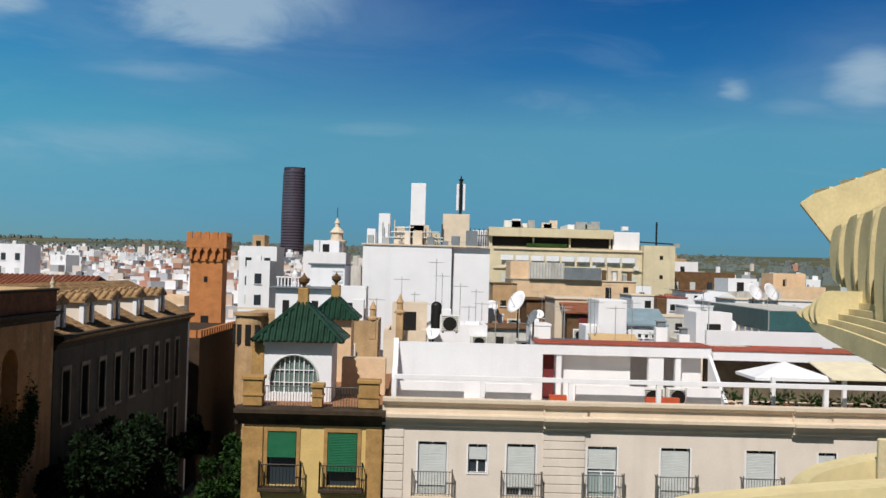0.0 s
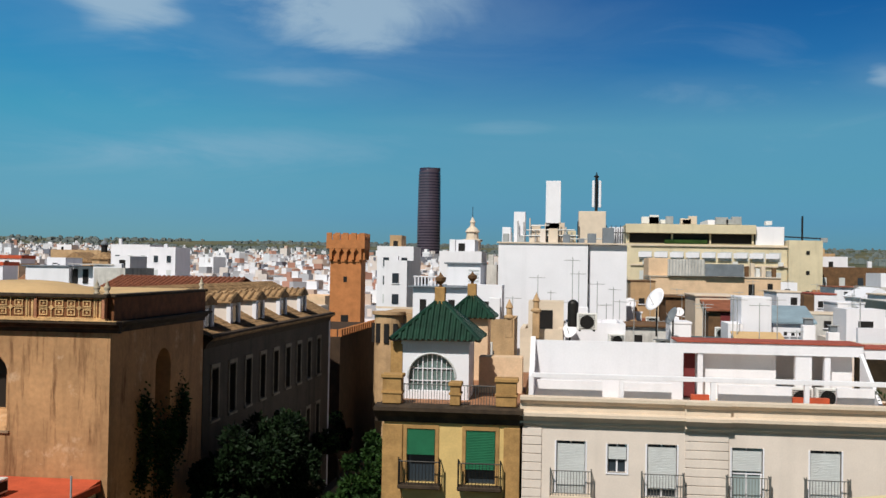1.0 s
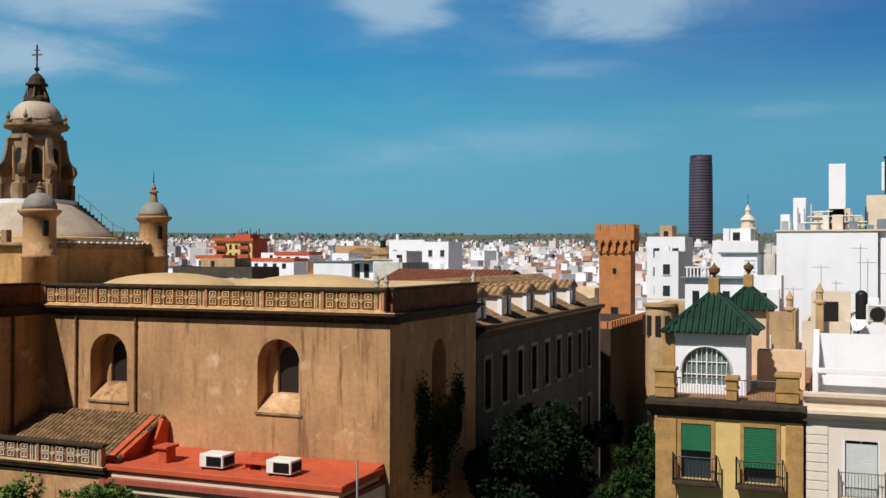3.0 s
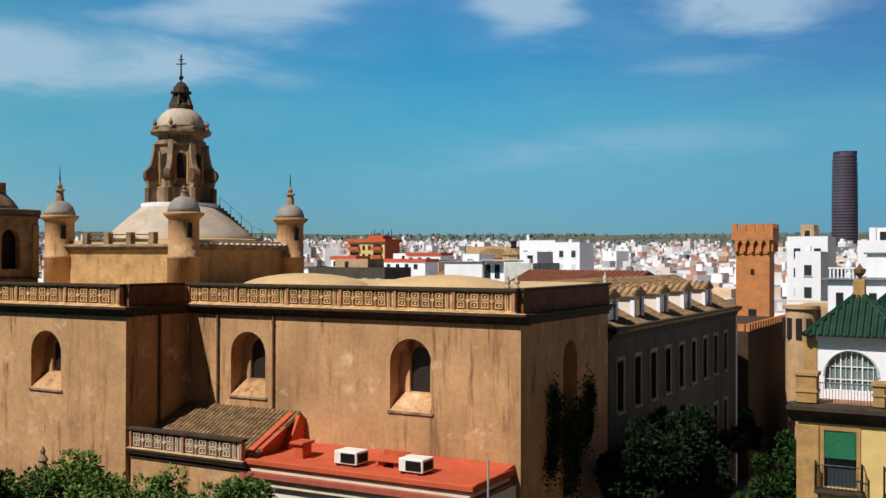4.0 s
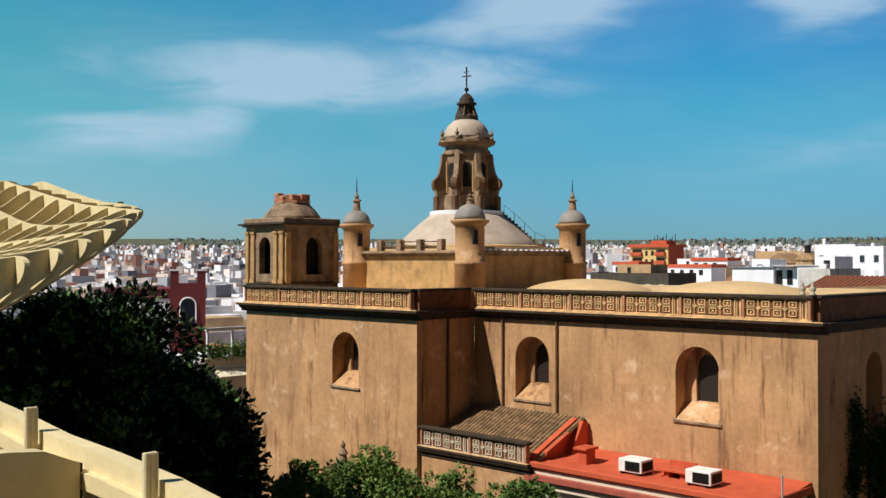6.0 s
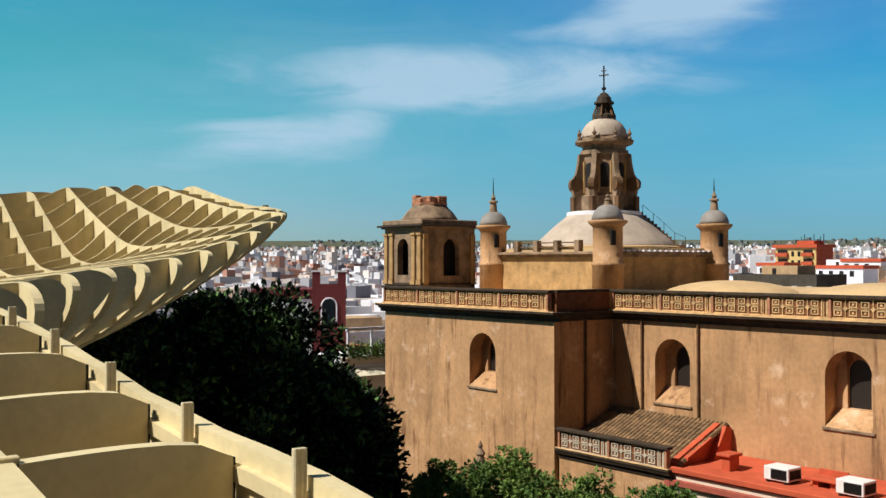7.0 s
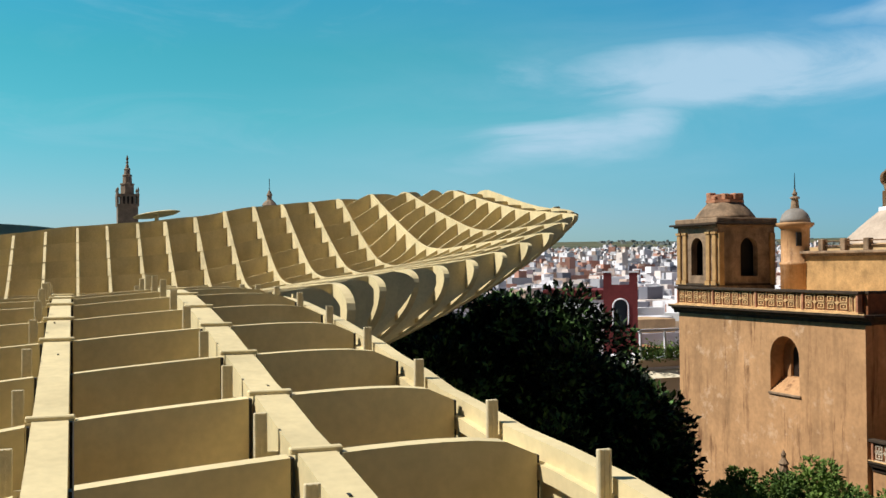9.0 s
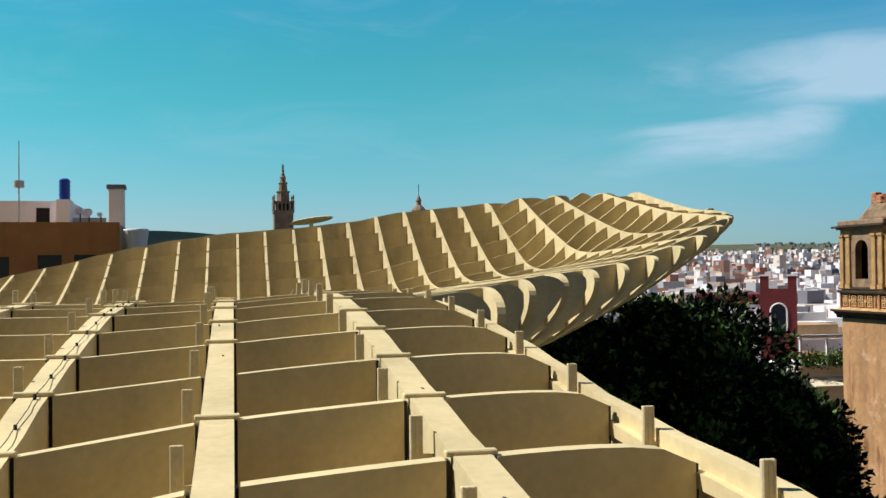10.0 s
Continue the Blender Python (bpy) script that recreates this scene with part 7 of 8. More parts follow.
part("mast_head", lathe(B(), 2.7, 73.2, [(0.12, 29.0), (0.2, 29.1), (0.06, 29.2), (0.03, 29.4)], 8), "black_iron", mast)
for k, (x, y, z, h) in enumerate(((-2.8, 66, 17.5, 3.2), (-1.2, 66, 17.5, 4.6), (0.2, 66, 17.5, 3.0), (1.0, 66, 17.5, 5.8), (1.4, 66, 17.5, 4.9), (3.6, 66, 17.5, 3.9), (4.0, 66, 17.5, 3.1))):
    antenna(x, y, z, h, k)


# department store
store = thing("department_store", (30, 195, 0), "large cream department store with stepped top floors", "shop building")
part("wall", box(B(), 12.2, 40, 185, 210, 0, 27.3), "store", store)
part("roof_fascia", box(B(), 12.0, 34.8, 185.6, 187.0, 29.25, 30.85, 0.03), "store", store)
part("upper_floor", box(B(), 12.2, 34.85, 187, 208, 27.3, 30.9), "store", store)
part("shade_band", box(B(), 12.5, 35, 186.9, 187.05, 27.5, 29.2), "dark", store)
part("stair_block", box(B(), 40.1, 45.8, 184, 210, 0, 28.2), "store", store)
for z in (26, 22.5, 19, 15.5):
    for k in range(9):
        part("window", box(B(), 14.5 + 2.8 * k, 16.6 + 2.8 * k, 184.95, 185.05, z - 1.6, z), "shutter", store)
    part("window", box(B(), 43.0, 43.6, 183.95, 184.05, z - 0.3, z + 0.4), "dark", store)
part("roof_plant", box(B(), 27, 33, 190, 200, 31.0, 31.9), "white", store)
for x in (12.6, 20.3, 27.0, 34.4):
    part("terrace_pillar", box(B(), x - 0.15, x + 0.15, 186.6, 186.88, 27.4, 29.3), "store", store)
part("hedge", box(B(), 19.0, 26.5, 186.3, 186.85, 27.4, 28.1, 0.1), "leaf_street", store, "green terrace planting")
part("end_block", box(B(), 34.9, 39.8, 186.5, 200, 27.3, 30.6, 0.05), "white", store)
for k in range(9):
    part("balcony_panel", box(B(), 14.2 + 2.75 * k, 16.5 + 2.75 * k, 184.3, 184.4, 24.9, 25.8), "white", store)
rnd = random.Random(44)
for k in range(16):
    x, w, h = rnd.uniform(14, 37), rnd.uniform(0.5, 2.2), rnd.uniform(0.5, 1.6)
    part("roof_unit", box(B(), x, x + w, 188, 189.5, 31.0, 31.0 + h, 0.04), rnd.choice(("ac", "cream_trim", "steel", "white")), store)
for k in range(10):
    x, z = 15 + 2.6 * k, 26.2 - 3.5 * (k % 3)
    part("wall_unit", box(B(), x, x + 0.9, 184.4, 184.94, z - 2.6, z - 1.9, 0.03), "ac", store)
for z in (26.9, 23.4, 19.9):
    part("string_course", box(B(), 12.9, 40.05, 184.7, 184.98, z, z + 0.25), "cream_trim", store)

# crane
crane = thing("tower_crane", (54, 235, 0), "distant black tower crane above the roofs", "crane")
part("crane_mast", tube(B(), (54, 235, 10), (54, 235, 35.2), 0.22, 6), "black_iron", crane)
part("crane_jib", tube(B(), (49, 235, 30.6), (59, 235, 30.2), 0.16, 6), "black_iron", crane)
part("crane_weight", box(B(), 58, 59.4, 234.6, 235.4, 29.4, 30.4), "steel", crane)

# houses of the near roofscape: x from, x to, front y, roof height, finish
MARKET_HOUSES = [
    (-30.3, -24.1, 170, 25.8, "white"), (-25.6, -22.2, 150, 23.3, "white"), (-13.9, -8.9, 120, 24.4, "white"), (-12.4, -8.0, 135, 22.9, "white"),
    (3.2, 9.6, 150, 23.2, "cream_trim"), (33.2, 39.1, 110, 21.2, "white"), (45.9, 58.6, 190, 23.6, "brown"), (46.2, 52.0, 200, 26.2, "tan"),
    (51.8, 59.8, 150, 21.6, "peach"), (-5.9, -2.5, 62, 19.4, "tan"), (-2.0, 0.4, 58, 19.1, "cream_trim"), (0.6, 4.0, 60, 19.4, "white"),
]
WESTERN_HOUSES = [
    (-109.1, -99.2, 240, 26.7, "white"), (-97.7, -83.0, 215, 25.8, "white"), (-56.6, -52.6, 120, 21.7, "white"), (-171.5, -153.7, 330, 26.2, "tan"),
    (-131.2, -116.3, 210, 21.7, "peach"), (-109.9, -93.7, 150, 20.6, "grey_wall"), (-76.4, -70.0, 140, 21.1, "white"), (-97.9, -90.0, 222, 25.4, "white"),
    (26.4, 31, 64, 17.0, "white"), (15.2, 18.6, 57, 18.9, "cream"), (32, 38, 72, 19.0, "white"),
]
for k, (xa, xb, yf, zt, mt) in enumerate(MARKET_HOUSES + WESTERN_HOUSES):
    zb = ground_height(math.hypot(xa, yf))
    dep = 5.0 if yf < 100 else 9.0
    house((xa + xb) / 2, yf + dep / 2, xb - xa, dep, zt - 0.9 - zb, 300 + k, mt, False)


def dish(x, y, z, r, az, mat, base):
    t = thing("satellite_dish", (x, y, base), ("large white" if mat == "white" else "dark grey") + " satellite dish on a roof mast", "satellite dish", "satellite dishes")
    bm = lathe(B(), 0, 0, [(0.02, 0), (r * 0.35, r * 0.03), (r * 0.7, r * 0.12), (r, r * 0.26), (r, r * 0.29), (r * 0.7, r * 0.16), (r * 0.3, r * 0.06), (0.02, 0.04)], 24)
    bmesh.ops.transform(bm, matrix=pose(x, y, z, 0, 0, az) @ pose(0, 0, 0, 62, 0, 0), verts=bm.verts)
    part("reflector", bm, mat, t, smooth=True)
    part("mast", tube(B(), (x, y + 0.1, base), (x, y + 0.1, z), 0.05, 6), "black_iron", t)
    d = Vector((math.sin(radians(az)), -math.cos(radians(az)), 0.5)).normalized()
    part("feed_arm", tube(B(), Vector((x, y, z - r * 0.8)), Vector((x, y, z)) + d * r * 0.9, 0.02, 5), "steel", t)


def roof_house(label, xa, xb, y, d, top, mat, wins=(), slab=None, over=0.12):
    """A plain roof-level house front facing the viewer's side: wall, coping slab and small openings (x, sill, width, height)."""
    t = thing("house", ((xa + xb) / 2, y + d / 2, 0), label, "house", "old town houses")
    part("wall", box(B(), xa, xb, y, y + d, 0, top, 0.03), mat, t)
    if slab:
        part("roof_slab", box(B(), xa - over, xb + over, y - over, y + d + over, top + 0.003, top + 0.13, 0.02), slab, t)
    for x, z, w, h in wins:
        win = part("window", box(B(), x - w / 2, x + w / 2, y - 0.03, y + 0.06, z, z + h), "dark", t)
        part("sill", box(B(), x - w / 2 - 0.08, x + w / 2 + 0.08, y - 0.10, y - 0.032, z - 0.07, z), "white", win)
    return t


def lean_roof(parent, xa, xb, y0, y1, z0, z1, mat, thick=0.10):
    """A single slope rising to the back."""
    return part("roof", solid(B(), [(xa, y0, z0), (xa, y1, z1), (xa, y1, z1 - thick), (xa, y0, z0 - thick)], (xb - xa, 0, 0)), mat, parent)


def market_roofs():
    rnd = random.Random(61)
    # peach house with ribbed sheet wall and slate panel
    t = roof_house("long peach rendered house with ribbed sheet and slate panels", 10.8, 25.8, 122.4, 9, 21.8, "peach", [(22.5, 19.6, 0.7, 1.5), (24.6, 20.0, 0.6, 1.2)], "cream_trim")
    part("upper_wall", box(B(), 10.7, 13.1, 122.8, 130, 21.95, 24.0, 0.03), "peach", t)
    part("sheet_wall", box(B(), 12.9, 17.1, 122.0, 128, 21.95, 23.9), "old_white", t)
    for k in range(12):
        part("rib", box(B(), 13.0 + 0.36 * k, 13.08 + 0.36 * k, 121.93, 121.998, 21.95, 23.9), "steel", t)
    part("slate_panel", box(B(), 17.12, 21.5, 121.8, 122.1, 21.95, 23.4, 0.02), "grey_metal", t)
    for k in range(6):
        x = 21.8 + 0.62 * k
        part("roof_unit", box(B(), x, x + 0.45, 122.7, 123.3, 21.95, 22.4 + rnd.uniform(0.2, 1.4), 0.02), rnd.choice(("ac", "brown", "cream_trim", "steel")), t)
    # ochre and brown houses behind the dishes
    t = roof_house("plain ochre rendered house with flat roof", 6.35, 8.45, 90, 6, 21.5, "tan", [(7.3, 19.6, 0.5, 0.5)], "brown", 0.05)
    part("red_wall", box(B(), 6.6, 7.9, 88.6, 89.4, 0, 18.4), "red_tile", t)
    t = roof_house("brown brick house with flat roof", 8.95, 11.0, 86, 6, 20.3, "brown", [(10.6, 18.8, 0.4, 0.7)], "brown", 0.2)
    t = roof_house("cream rendered house with cornice", 9.9, 12.95, 75, 6, 20.7, "cream_trim", [(12.6, 19.3, 0.35, 0.6)], "cream_trim", 0.1)
    part("roof_hut", box(B(), 10.4, 12.3, 72, 74.9, 0, 19.9), "brown", t)
    lean_roof(t, 10.2, 12.5, 71.7, 75, 19.9, 20.5, "red_tile")
    part("hut_door", box(B(), 11.2, 11.9, 71.95, 72.06, 18.5, 19.7), "dark_red", t)
    # white stair tower with its lower wing
    t = roof_house("white rendered stair tower on a roof", 11.2, 13.0, 64, 4, 21.0, "white")
    part("low_wing", box(B(), 10.3, 11.2, 63.2, 66, 0, 19.4, 0.02), "white", t)
    t = roof_house("brown tiled low roof beside a white tower", 10.6, 13.3, 60, 3.5, 18.1, "tan")
    lean_roof(t, 10.4, 13.3, 59.8, 63, 18.15, 18.95, "vault", 0.08)
    # house with blue grey sheet roof and four small windows
    t = roof_house("white house with blue grey sheet roof and four small windows", 13.6, 16.15, 66.5, 5, 19.4, "white", [(14.35 + 0.46 * k, 18.55, 0.2, 0.24) for k in range(4)])
    part("sheet_roof", solid(B(), [(13.5, 66.3, 19.41), (13.5, 69.5, 20.35), (13.5, 69.5, 20.2), (13.5, 66.3, 19.31)], (2.75, 0, 0)), "roof_blue", t)
    for xa, xb, z in ((13.0, 13.65, 19.75), (14.3, 14.88, 19.4)):
        c = thing("chimney", ((xa + xb) / 2, 56.3, 0), "white rendered chimney with dark vent head", "chimney", "roof chimneys")
        part("stack", box(B(), xa, xb, 56, 56.6, 0, z, 0.02), "white", c)
        part("vent_head", box(B(), xa + 0.1, xb - 0.1, 56.1, 56.5, z + 0.003, z + 0.32, 0.02), "grey_metal", c)
        part("vent_cap", box(B(), xa + 0.04, xb - 0.04, 56.04, 56.56, z + 0.325, z + 0.38, 0.01), "steel", c)
    # pale terraces further back
    roof_house("white house with small terrace parapet", 17.0, 18.8, 82, 5, 20.95, "white", [(18.3, 20.0, 0.5, 0.6)], "cream_trim", 0.06)
    roof_house("brown shuttered roof room", 18.82, 19.6, 81, 4, 20.85, "brown")
    roof_house("white house with flat roof and dark windows", 20.3, 22.0, 84, 5, 20.8, "white", [(20.8, 19.8, 0.4, 0.5)], "coping_red", 0.05)
    roof_house("old white house with weathered parapet", 20.4, 22.3, 77.5, 4, 20.3, "white", [(21.6, 19.5, 0.45, 0.6)], "white", 0.04)
    roof_house("cream terrace wall with stains", 17.6, 20.9, 74, 3.4, 19.6, "old_white", [(18.8, 18.7, 0.5, 0.5)], "cream_trim", 0.04)
    roof_house("low green roofed shed", 7.4, 9.45, 58, 2.6, 18.75, "teal")
    roof_house("white roof wall with coping", 6.2, 7.35, 57, 2.2, 19.6, "white", (), "white", 0.03)
    t = roof_house("old cream house with tiled verge", 4.3, 7.45, 66, 5, 18.9, "old_white", [(5.2, 17.8, 0.5, 0.6)], "brown", 0.2)
    t = roof_house("white gabled roof shed", 28.6, 31.6, 100, 6, 20.3, "white")
    part("gable_roof", solid(B(), [(28.4, 99.8, 20.3), (30.0, 99.8, 21.25), (31.8, 99.8, 20.3), (31.8, 99.8, 20.2), (28.4, 99.8, 20.2)], (0, 6.4, 0)), "white", t)
    roof_house("white flat house under satellite dishes", 27.6, 34.5, 89.2, 6, 20.7, "white", [(33, 19.7, 0.5, 0.5)], "cream_trim", 0.1)
    t = roof_house("white house with rust red roof line", 38.5, 49.0, 148, 8, 20.6, "white", [(40 + 1.3 * k, 19.2, 0.5, 0.8) for k in range(6)], "red_tile", 0.3)
    # long white house with a grey cornice west of the blank wall
    t = roof_house("long white house with grey cornice and set back storey", -11.0, -5.95, 78, 8, 20.9, "white", [(-10.2 + 1.1 * k, 19.0, 0.5, 1.0) for k in range(4)], "grey_metal", 0.35)
    part("upper_storey", box(B(), -8.6, -5.95, 80, 86, 21.05, 22.75, 0.02), "white", t)
    for k in range(4):
        part("louvre", box(B(), -6.9, -6.1, 79.95, 79.998, 21.4 + 0.28 * k, 21.5 + 0.28 * k), "shutter", t)
    part("upper_roof", box(B(), -8.8, -5.85, 79.8, 86.2, 22.755, 22.88, 0.02), "grey_metal", t)
    for k in range(9):
        part("baluster", box(B(), -10.9 + 0.26 * k, -10.8 + 0.26 * k, 78.0, 78.12, 21.035, 21.7), "white", t)
    part("rail", box(B(), -11.0, -8.65, 77.98, 78.14, 21.7, 21.8), "white", t)
    for x in (-9.7,):
        part("roof_urn", lathe(B(), x, 79.0, [(0.2, 21.035), (0.22, 21.3), (0.1, 21.45), (0.24, 21.8), (0.24, 22.0), (0.06, 22.3), (0.1, 22.45), (0, 22.7)], 10), "white", t)


market_roofs()
hall = thing("teal_hall", (24.5, 76, 0), "low hall with dark teal sheet walls, pale roof and pale base", "hall")
HALL = [(24.05, 70.0), (27.9, 70.0), (30.5, 88.0), (25.4, 88.5)]
part("base_wall", solid(B(), [(x, y, 0) for x, y in HALL], (0, 0, 19.0)), "white", hall)
part("sheet_wall", solid(B(), [(x + (0.06 if k in (1, 2) else -0.06), y + (0.06 if k > 1 else -0.06), 19.05) for k, (x, y) in enumerate(HALL)], (0, 0, 1.35)), "teal", hall)
part("roof_deck", solid(B(), [(x, y, 20.41) for x, y in HALL], (0, 0, 0.06)), "old_white", hall)
for k in range(9):
    y = 70.6 + 2.0 * k
    x = 24.05 + (y - 70) * 0.073
    part("base_pier", box(B(), x - 0.10, x - 0.02, y - 0.12, y + 0.12, 17.5, 19.0), "cream_trim", hall)
part("corner_strip", box(B(), 23.93, 24.0, 69.86, 69.93, 17.5, 20.45), "steel", hall)
for x in (28.9, 30.3):
    dish(x, 88.3, 21.4, 0.85, 35, "white", 20.4)
# yellow apartment house with red roof edges far off
red_top = thing("apartment_house", (-215, 336, 0), "yellow apartment house with red balconies and roof edge", "apartment building")
part("wall", box(B(), -223.0, -206.4, 330, 341, 0, 28.0), "yellow", red_top)
part("side_wall", box(B(), -206.39, -206.2, 330.3, 340.7, 0, 28.0), "red", red_top)
part("roof_edge", box(B(), -223.9, -205.6, 329.2, 341.8, 28.0, 29.2), "red", red_top)
part("roof_room", box(B(), -216, -209, 333, 339, 29.2, 30.6), "red", red_top)
for k in range(3):
    for xa, xb in ((-222.4, -217.6), (-211.8, -207.4)):
        part("balcony", box(B(), xa, xb, 328.9, 330.05, 24.9 - 3.2 * k, 26.2 - 3.2 * k), "red", red_top)
        part("balcony_opening", box(B(), xa + 0.3, xb - 0.3, 329.95, 330.05, 26.2 - 3.2 * k, 27.2 - 3.2 * k), "dark", red_top)
    for j in range(2):
        part("window", box(B(), -216.4 + 2.6 * j, -215.3 + 2.6 * j, 329.9, 330.05, 24.9 - 3.2 * k, 26.7 - 3.2 * k), "dark", red_top)
for k in range(9):
    part("roof_antenna", tube(B(), (-217.4 + 1.3 * k, 336, 29.2), (-217.4 + 1.3 * k, 336, 31.2 + 0.9 * ((k * 7) % 3)), 0.16, 4), "black_iron", red_top)
# red roof terraces, a domed lantern and a white studio house on the western roofs
for xa, xb, y, zt, lab in ((-140, -133, 200, 22.6, "low white house with a red roof terrace"), (-125.1, -114.2, 200, 22.0, "long white house with a red roof terrace"), (-125.6, -116.4, 211, 23.5, "white house with red roof rooms")):
    t = thing("house", ((xa + xb) / 2, y + 3, 0), lab, "house", "old town houses")
    part("wall", box(B(), xa, xb, y, y + 6, 0, zt - 0.75), "white", t)
    part("terrace_edge", box(B(), xa - 0.2, xb + 0.2, y - 0.2, y + 6.2, zt - 0.75, zt), "red", t)
    for k in range(int((xb - xa) / 2.4)):
        part("window", box(B(), xa + 0.7 + 2.4 * k, xa + 1.7 + 2.4 * k, y - 0.04, y + 0.05, zt - 2.4, zt - 1.2), "dark", t)
t = thing("church_lantern", (-107.6, 233, 0), "brown tiled church roof with a small dark domed lantern", "church")
part("drum", lathe(B(), -107.6, 233, [(2.9, 0), (2.9, 23.0)], 8), "tan", t)
part("drum_roof", lathe(B(), -107.6, 233, [(3.2, 22.9), (3.2, 23.1), (1.1, 24.6)], 8), "old_tile", t)
part("lantern_wall", lathe(B(), -107.6, 233, [(0.75, 24.4), (0.75, 26.2), (0.95, 26.3)], 8), "dark", t)
part("lantern_dome", lathe(B(), -107.6, 233, [(0.95, 26.3), (0.8, 26.9), (0.3, 27.4), (0.08, 27.5), (0.05, 28.2)], 12), "grey_metal", t, smooth=True)
part("nave_wall", box(B(), -118.5, -111.0, 233, 241, 0, 22.2), "tan", t)
part("nave_roof", solid(B(), [(-119, 232.6, 22.2), (-115, 232.6, 24.6), (-110.6, 232.6, 22.2)], (0, 9, 0)), "old_tile", t)
t = thing("house", (-62, 128, 0), "white rooftop house with two tall dark windows", "house", "old town houses")
part("wall", box(B(), -68.2, -62.3, 125, 132, 0, 21.7, 0.03), "white", t)
part("coping", box(B(), -68.7, -62.25, 124.8, 132.2, 21.7, 21.85, 0.02), "grey_metal", t)
part("recessed_wall", box(B(), -62.29, -58.91, 125.8, 132, 0, 21.75), "white", t)
part("side_block", box(B(), -58.9, -55.8, 124.6, 132, 0, 22.0, 0.03), "white", t)
part("coping", box(B(), -62.24, -55.7, 124.4, 132.2, 22.01, 22.12, 0.02), "old_white", t)
for x in (-62.2, -60.8):
    part("window", box(B(), x, x + 0.72, 125.7, 125.9, 19.6, 21.45), "dark", t)
part("raking_wall", solid(B(), [(-55.79, 126, 0), (-54.2, 126, 0), (-54.2, 126, 19.6), (-55.79, 126, 21.2)], (0, 4, 0)), "white", t)

# loose things on the near roofs
dish(5.34, 55.5, 20.9, 0.66, -58, "white", 19.0)
dish(6.2, 55.5, 20.07, 0.5, -70, "grey_metal", 19.0)
bm = lathe(B(), 0.94, 57.6, [(0.28, 19.3), (0.3, 19.4), (0.3, 20.6), (0.24, 20.7), (0.1, 20.8)], 16)
solo("water_tank", bm, "black_iron", "dark upright water tank on a white roof", "water tank")
ac_unit((1.7, 57.0, 19.1), 1.1, 0.4, 1.0, "roof air conditioners")
ac_unit((20.6, 58.0, 18.4), 1.1, 0.4, 1.0, "roof air conditioners")
ac_unit((-3.9, 56.5, 17.6), 0.9, 0.36, 0.8, "roof air conditioners")
for x, z in ((-2.6, 20.4), (-1.1, 20.8)):
    bm = box(B(), x - 0.2, x + 0.2, 57.2, 57.6, 18.6, z - 0.7, 0.03)
    lathe(bm, x, 57.4, [(0.3, z - 0.7), (0.3, z - 0.6), (0.16, z - 0.5), (0.16, z - 0.15), (0.22, z - 0.1), (0.04, z + 0.3), (0, z + 0.4)], 8)
    solo("roof_finial", bm, "tan", "tan roof pier with pointed lantern top", "finial", "roof finials")

# houses beyond the canopy
orange_block = thing("orange_block", (-72, -14, 0), "orange rendered block with dark square windows", "building")
bm = B()
wall(bm, (-66, 0, 0), Y, X, -30, -4.82, 0, 25.7, [(-12.4, -11.2, 22.2, 23.6, False), (-9.6, -8.2, 22.2, 23.7, False), (-7.5, -6.2, 22.2, 23.7, False)], 0.3)
part("wall", bm, "orange_render", orange_block)
part("inner_body", box(B(), -80, -66.4, -30, -4.9, 0, 25.6), "tan", orange_block)
for a, b in ((-12.4, -11.2), (-9.6, -8.2), (-7.5, -6.2)):
    part("window", box(B(), -66.25, -66.2, a, b, 22.2, 23.7), "glass", orange_block)
white_top = thing("white_roof_house", (-80, -16, 0), "white rooftop house with blue water tank and mast", "house")
part("wall", box(B(), -90, -78, -30, -9.1, 0, 27.8), "white", white_top)
part("door", box(B(), -78.02, -77.95, -11.4, -10.5, 25.7, 27.3), "dark", white_top)
part("railing", box(B(), -77.9, -77.86, -9.05, -6.6, 25.8, 26.6), "steel", white_top)
bm = lathe(B(), -76.5, -9.3, [(0.36, 27.8), (0.36, 29.2), (0.2, 29.3)], 14)
for z in (28.1, 28.4, 28.7, 29.0):
    lathe(bm, -76.5, -9.3, [(0.4, z), (0.4, z + 0.1)], 14)
solo("water_tank", bm, "blue", "bright blue ribbed water tank on a white house", "water tank")
part("tank_stand", box(B(), -78, -76, -9.8, -8.9, 25, 27.79), "white", white_top)
bm = tube(B(), (-76.3, -12.3, 25), (-76.3, -12.3, 31.9), 0.07, 6, 0.03)
lathe(bm, -76.3, -12.3, [(0.05, 28.55), (0.36, 28.6), (0.36, 29.1), (0.05, 29.15)], 12)
solo("antenna_mast", bm, "steel", "tall thin antenna mast with small drum dish", "antenna mast")
bm = solid(B(), [(-74.4, -6.15, 18), (-73.2, -6.15, 18), (-73.2, -4.6, 18), (-74.4, -4.6, 18)], (0, 0, 7.0))
box(bm, -74.4, -73.3, -6.1, -5.05, 25.0, 28.35, 0.04)
stack = solo("chimney", bm, "white", "tall pale chimney stack with dark flat cap", "chimney")
part("cap", box(B(), -74.5, -73.2, -6.2, -4.95, 28.352, 28.65, 0.02), "grey_metal", stack)
for k, (y, z, r) in enumerate(((-8.3, 26.9, 0.3), (-7.7, 26.8, 0.35), (-6.9, 26.7, 0.2))):
    dish(-76.0, y, z, r, 60 + 20 * k, "white", 25.6)
glasshouse = thing("curved_roof", (-71, -1, 0), "low building with long curved teal glass roof", "building")
bm = B()
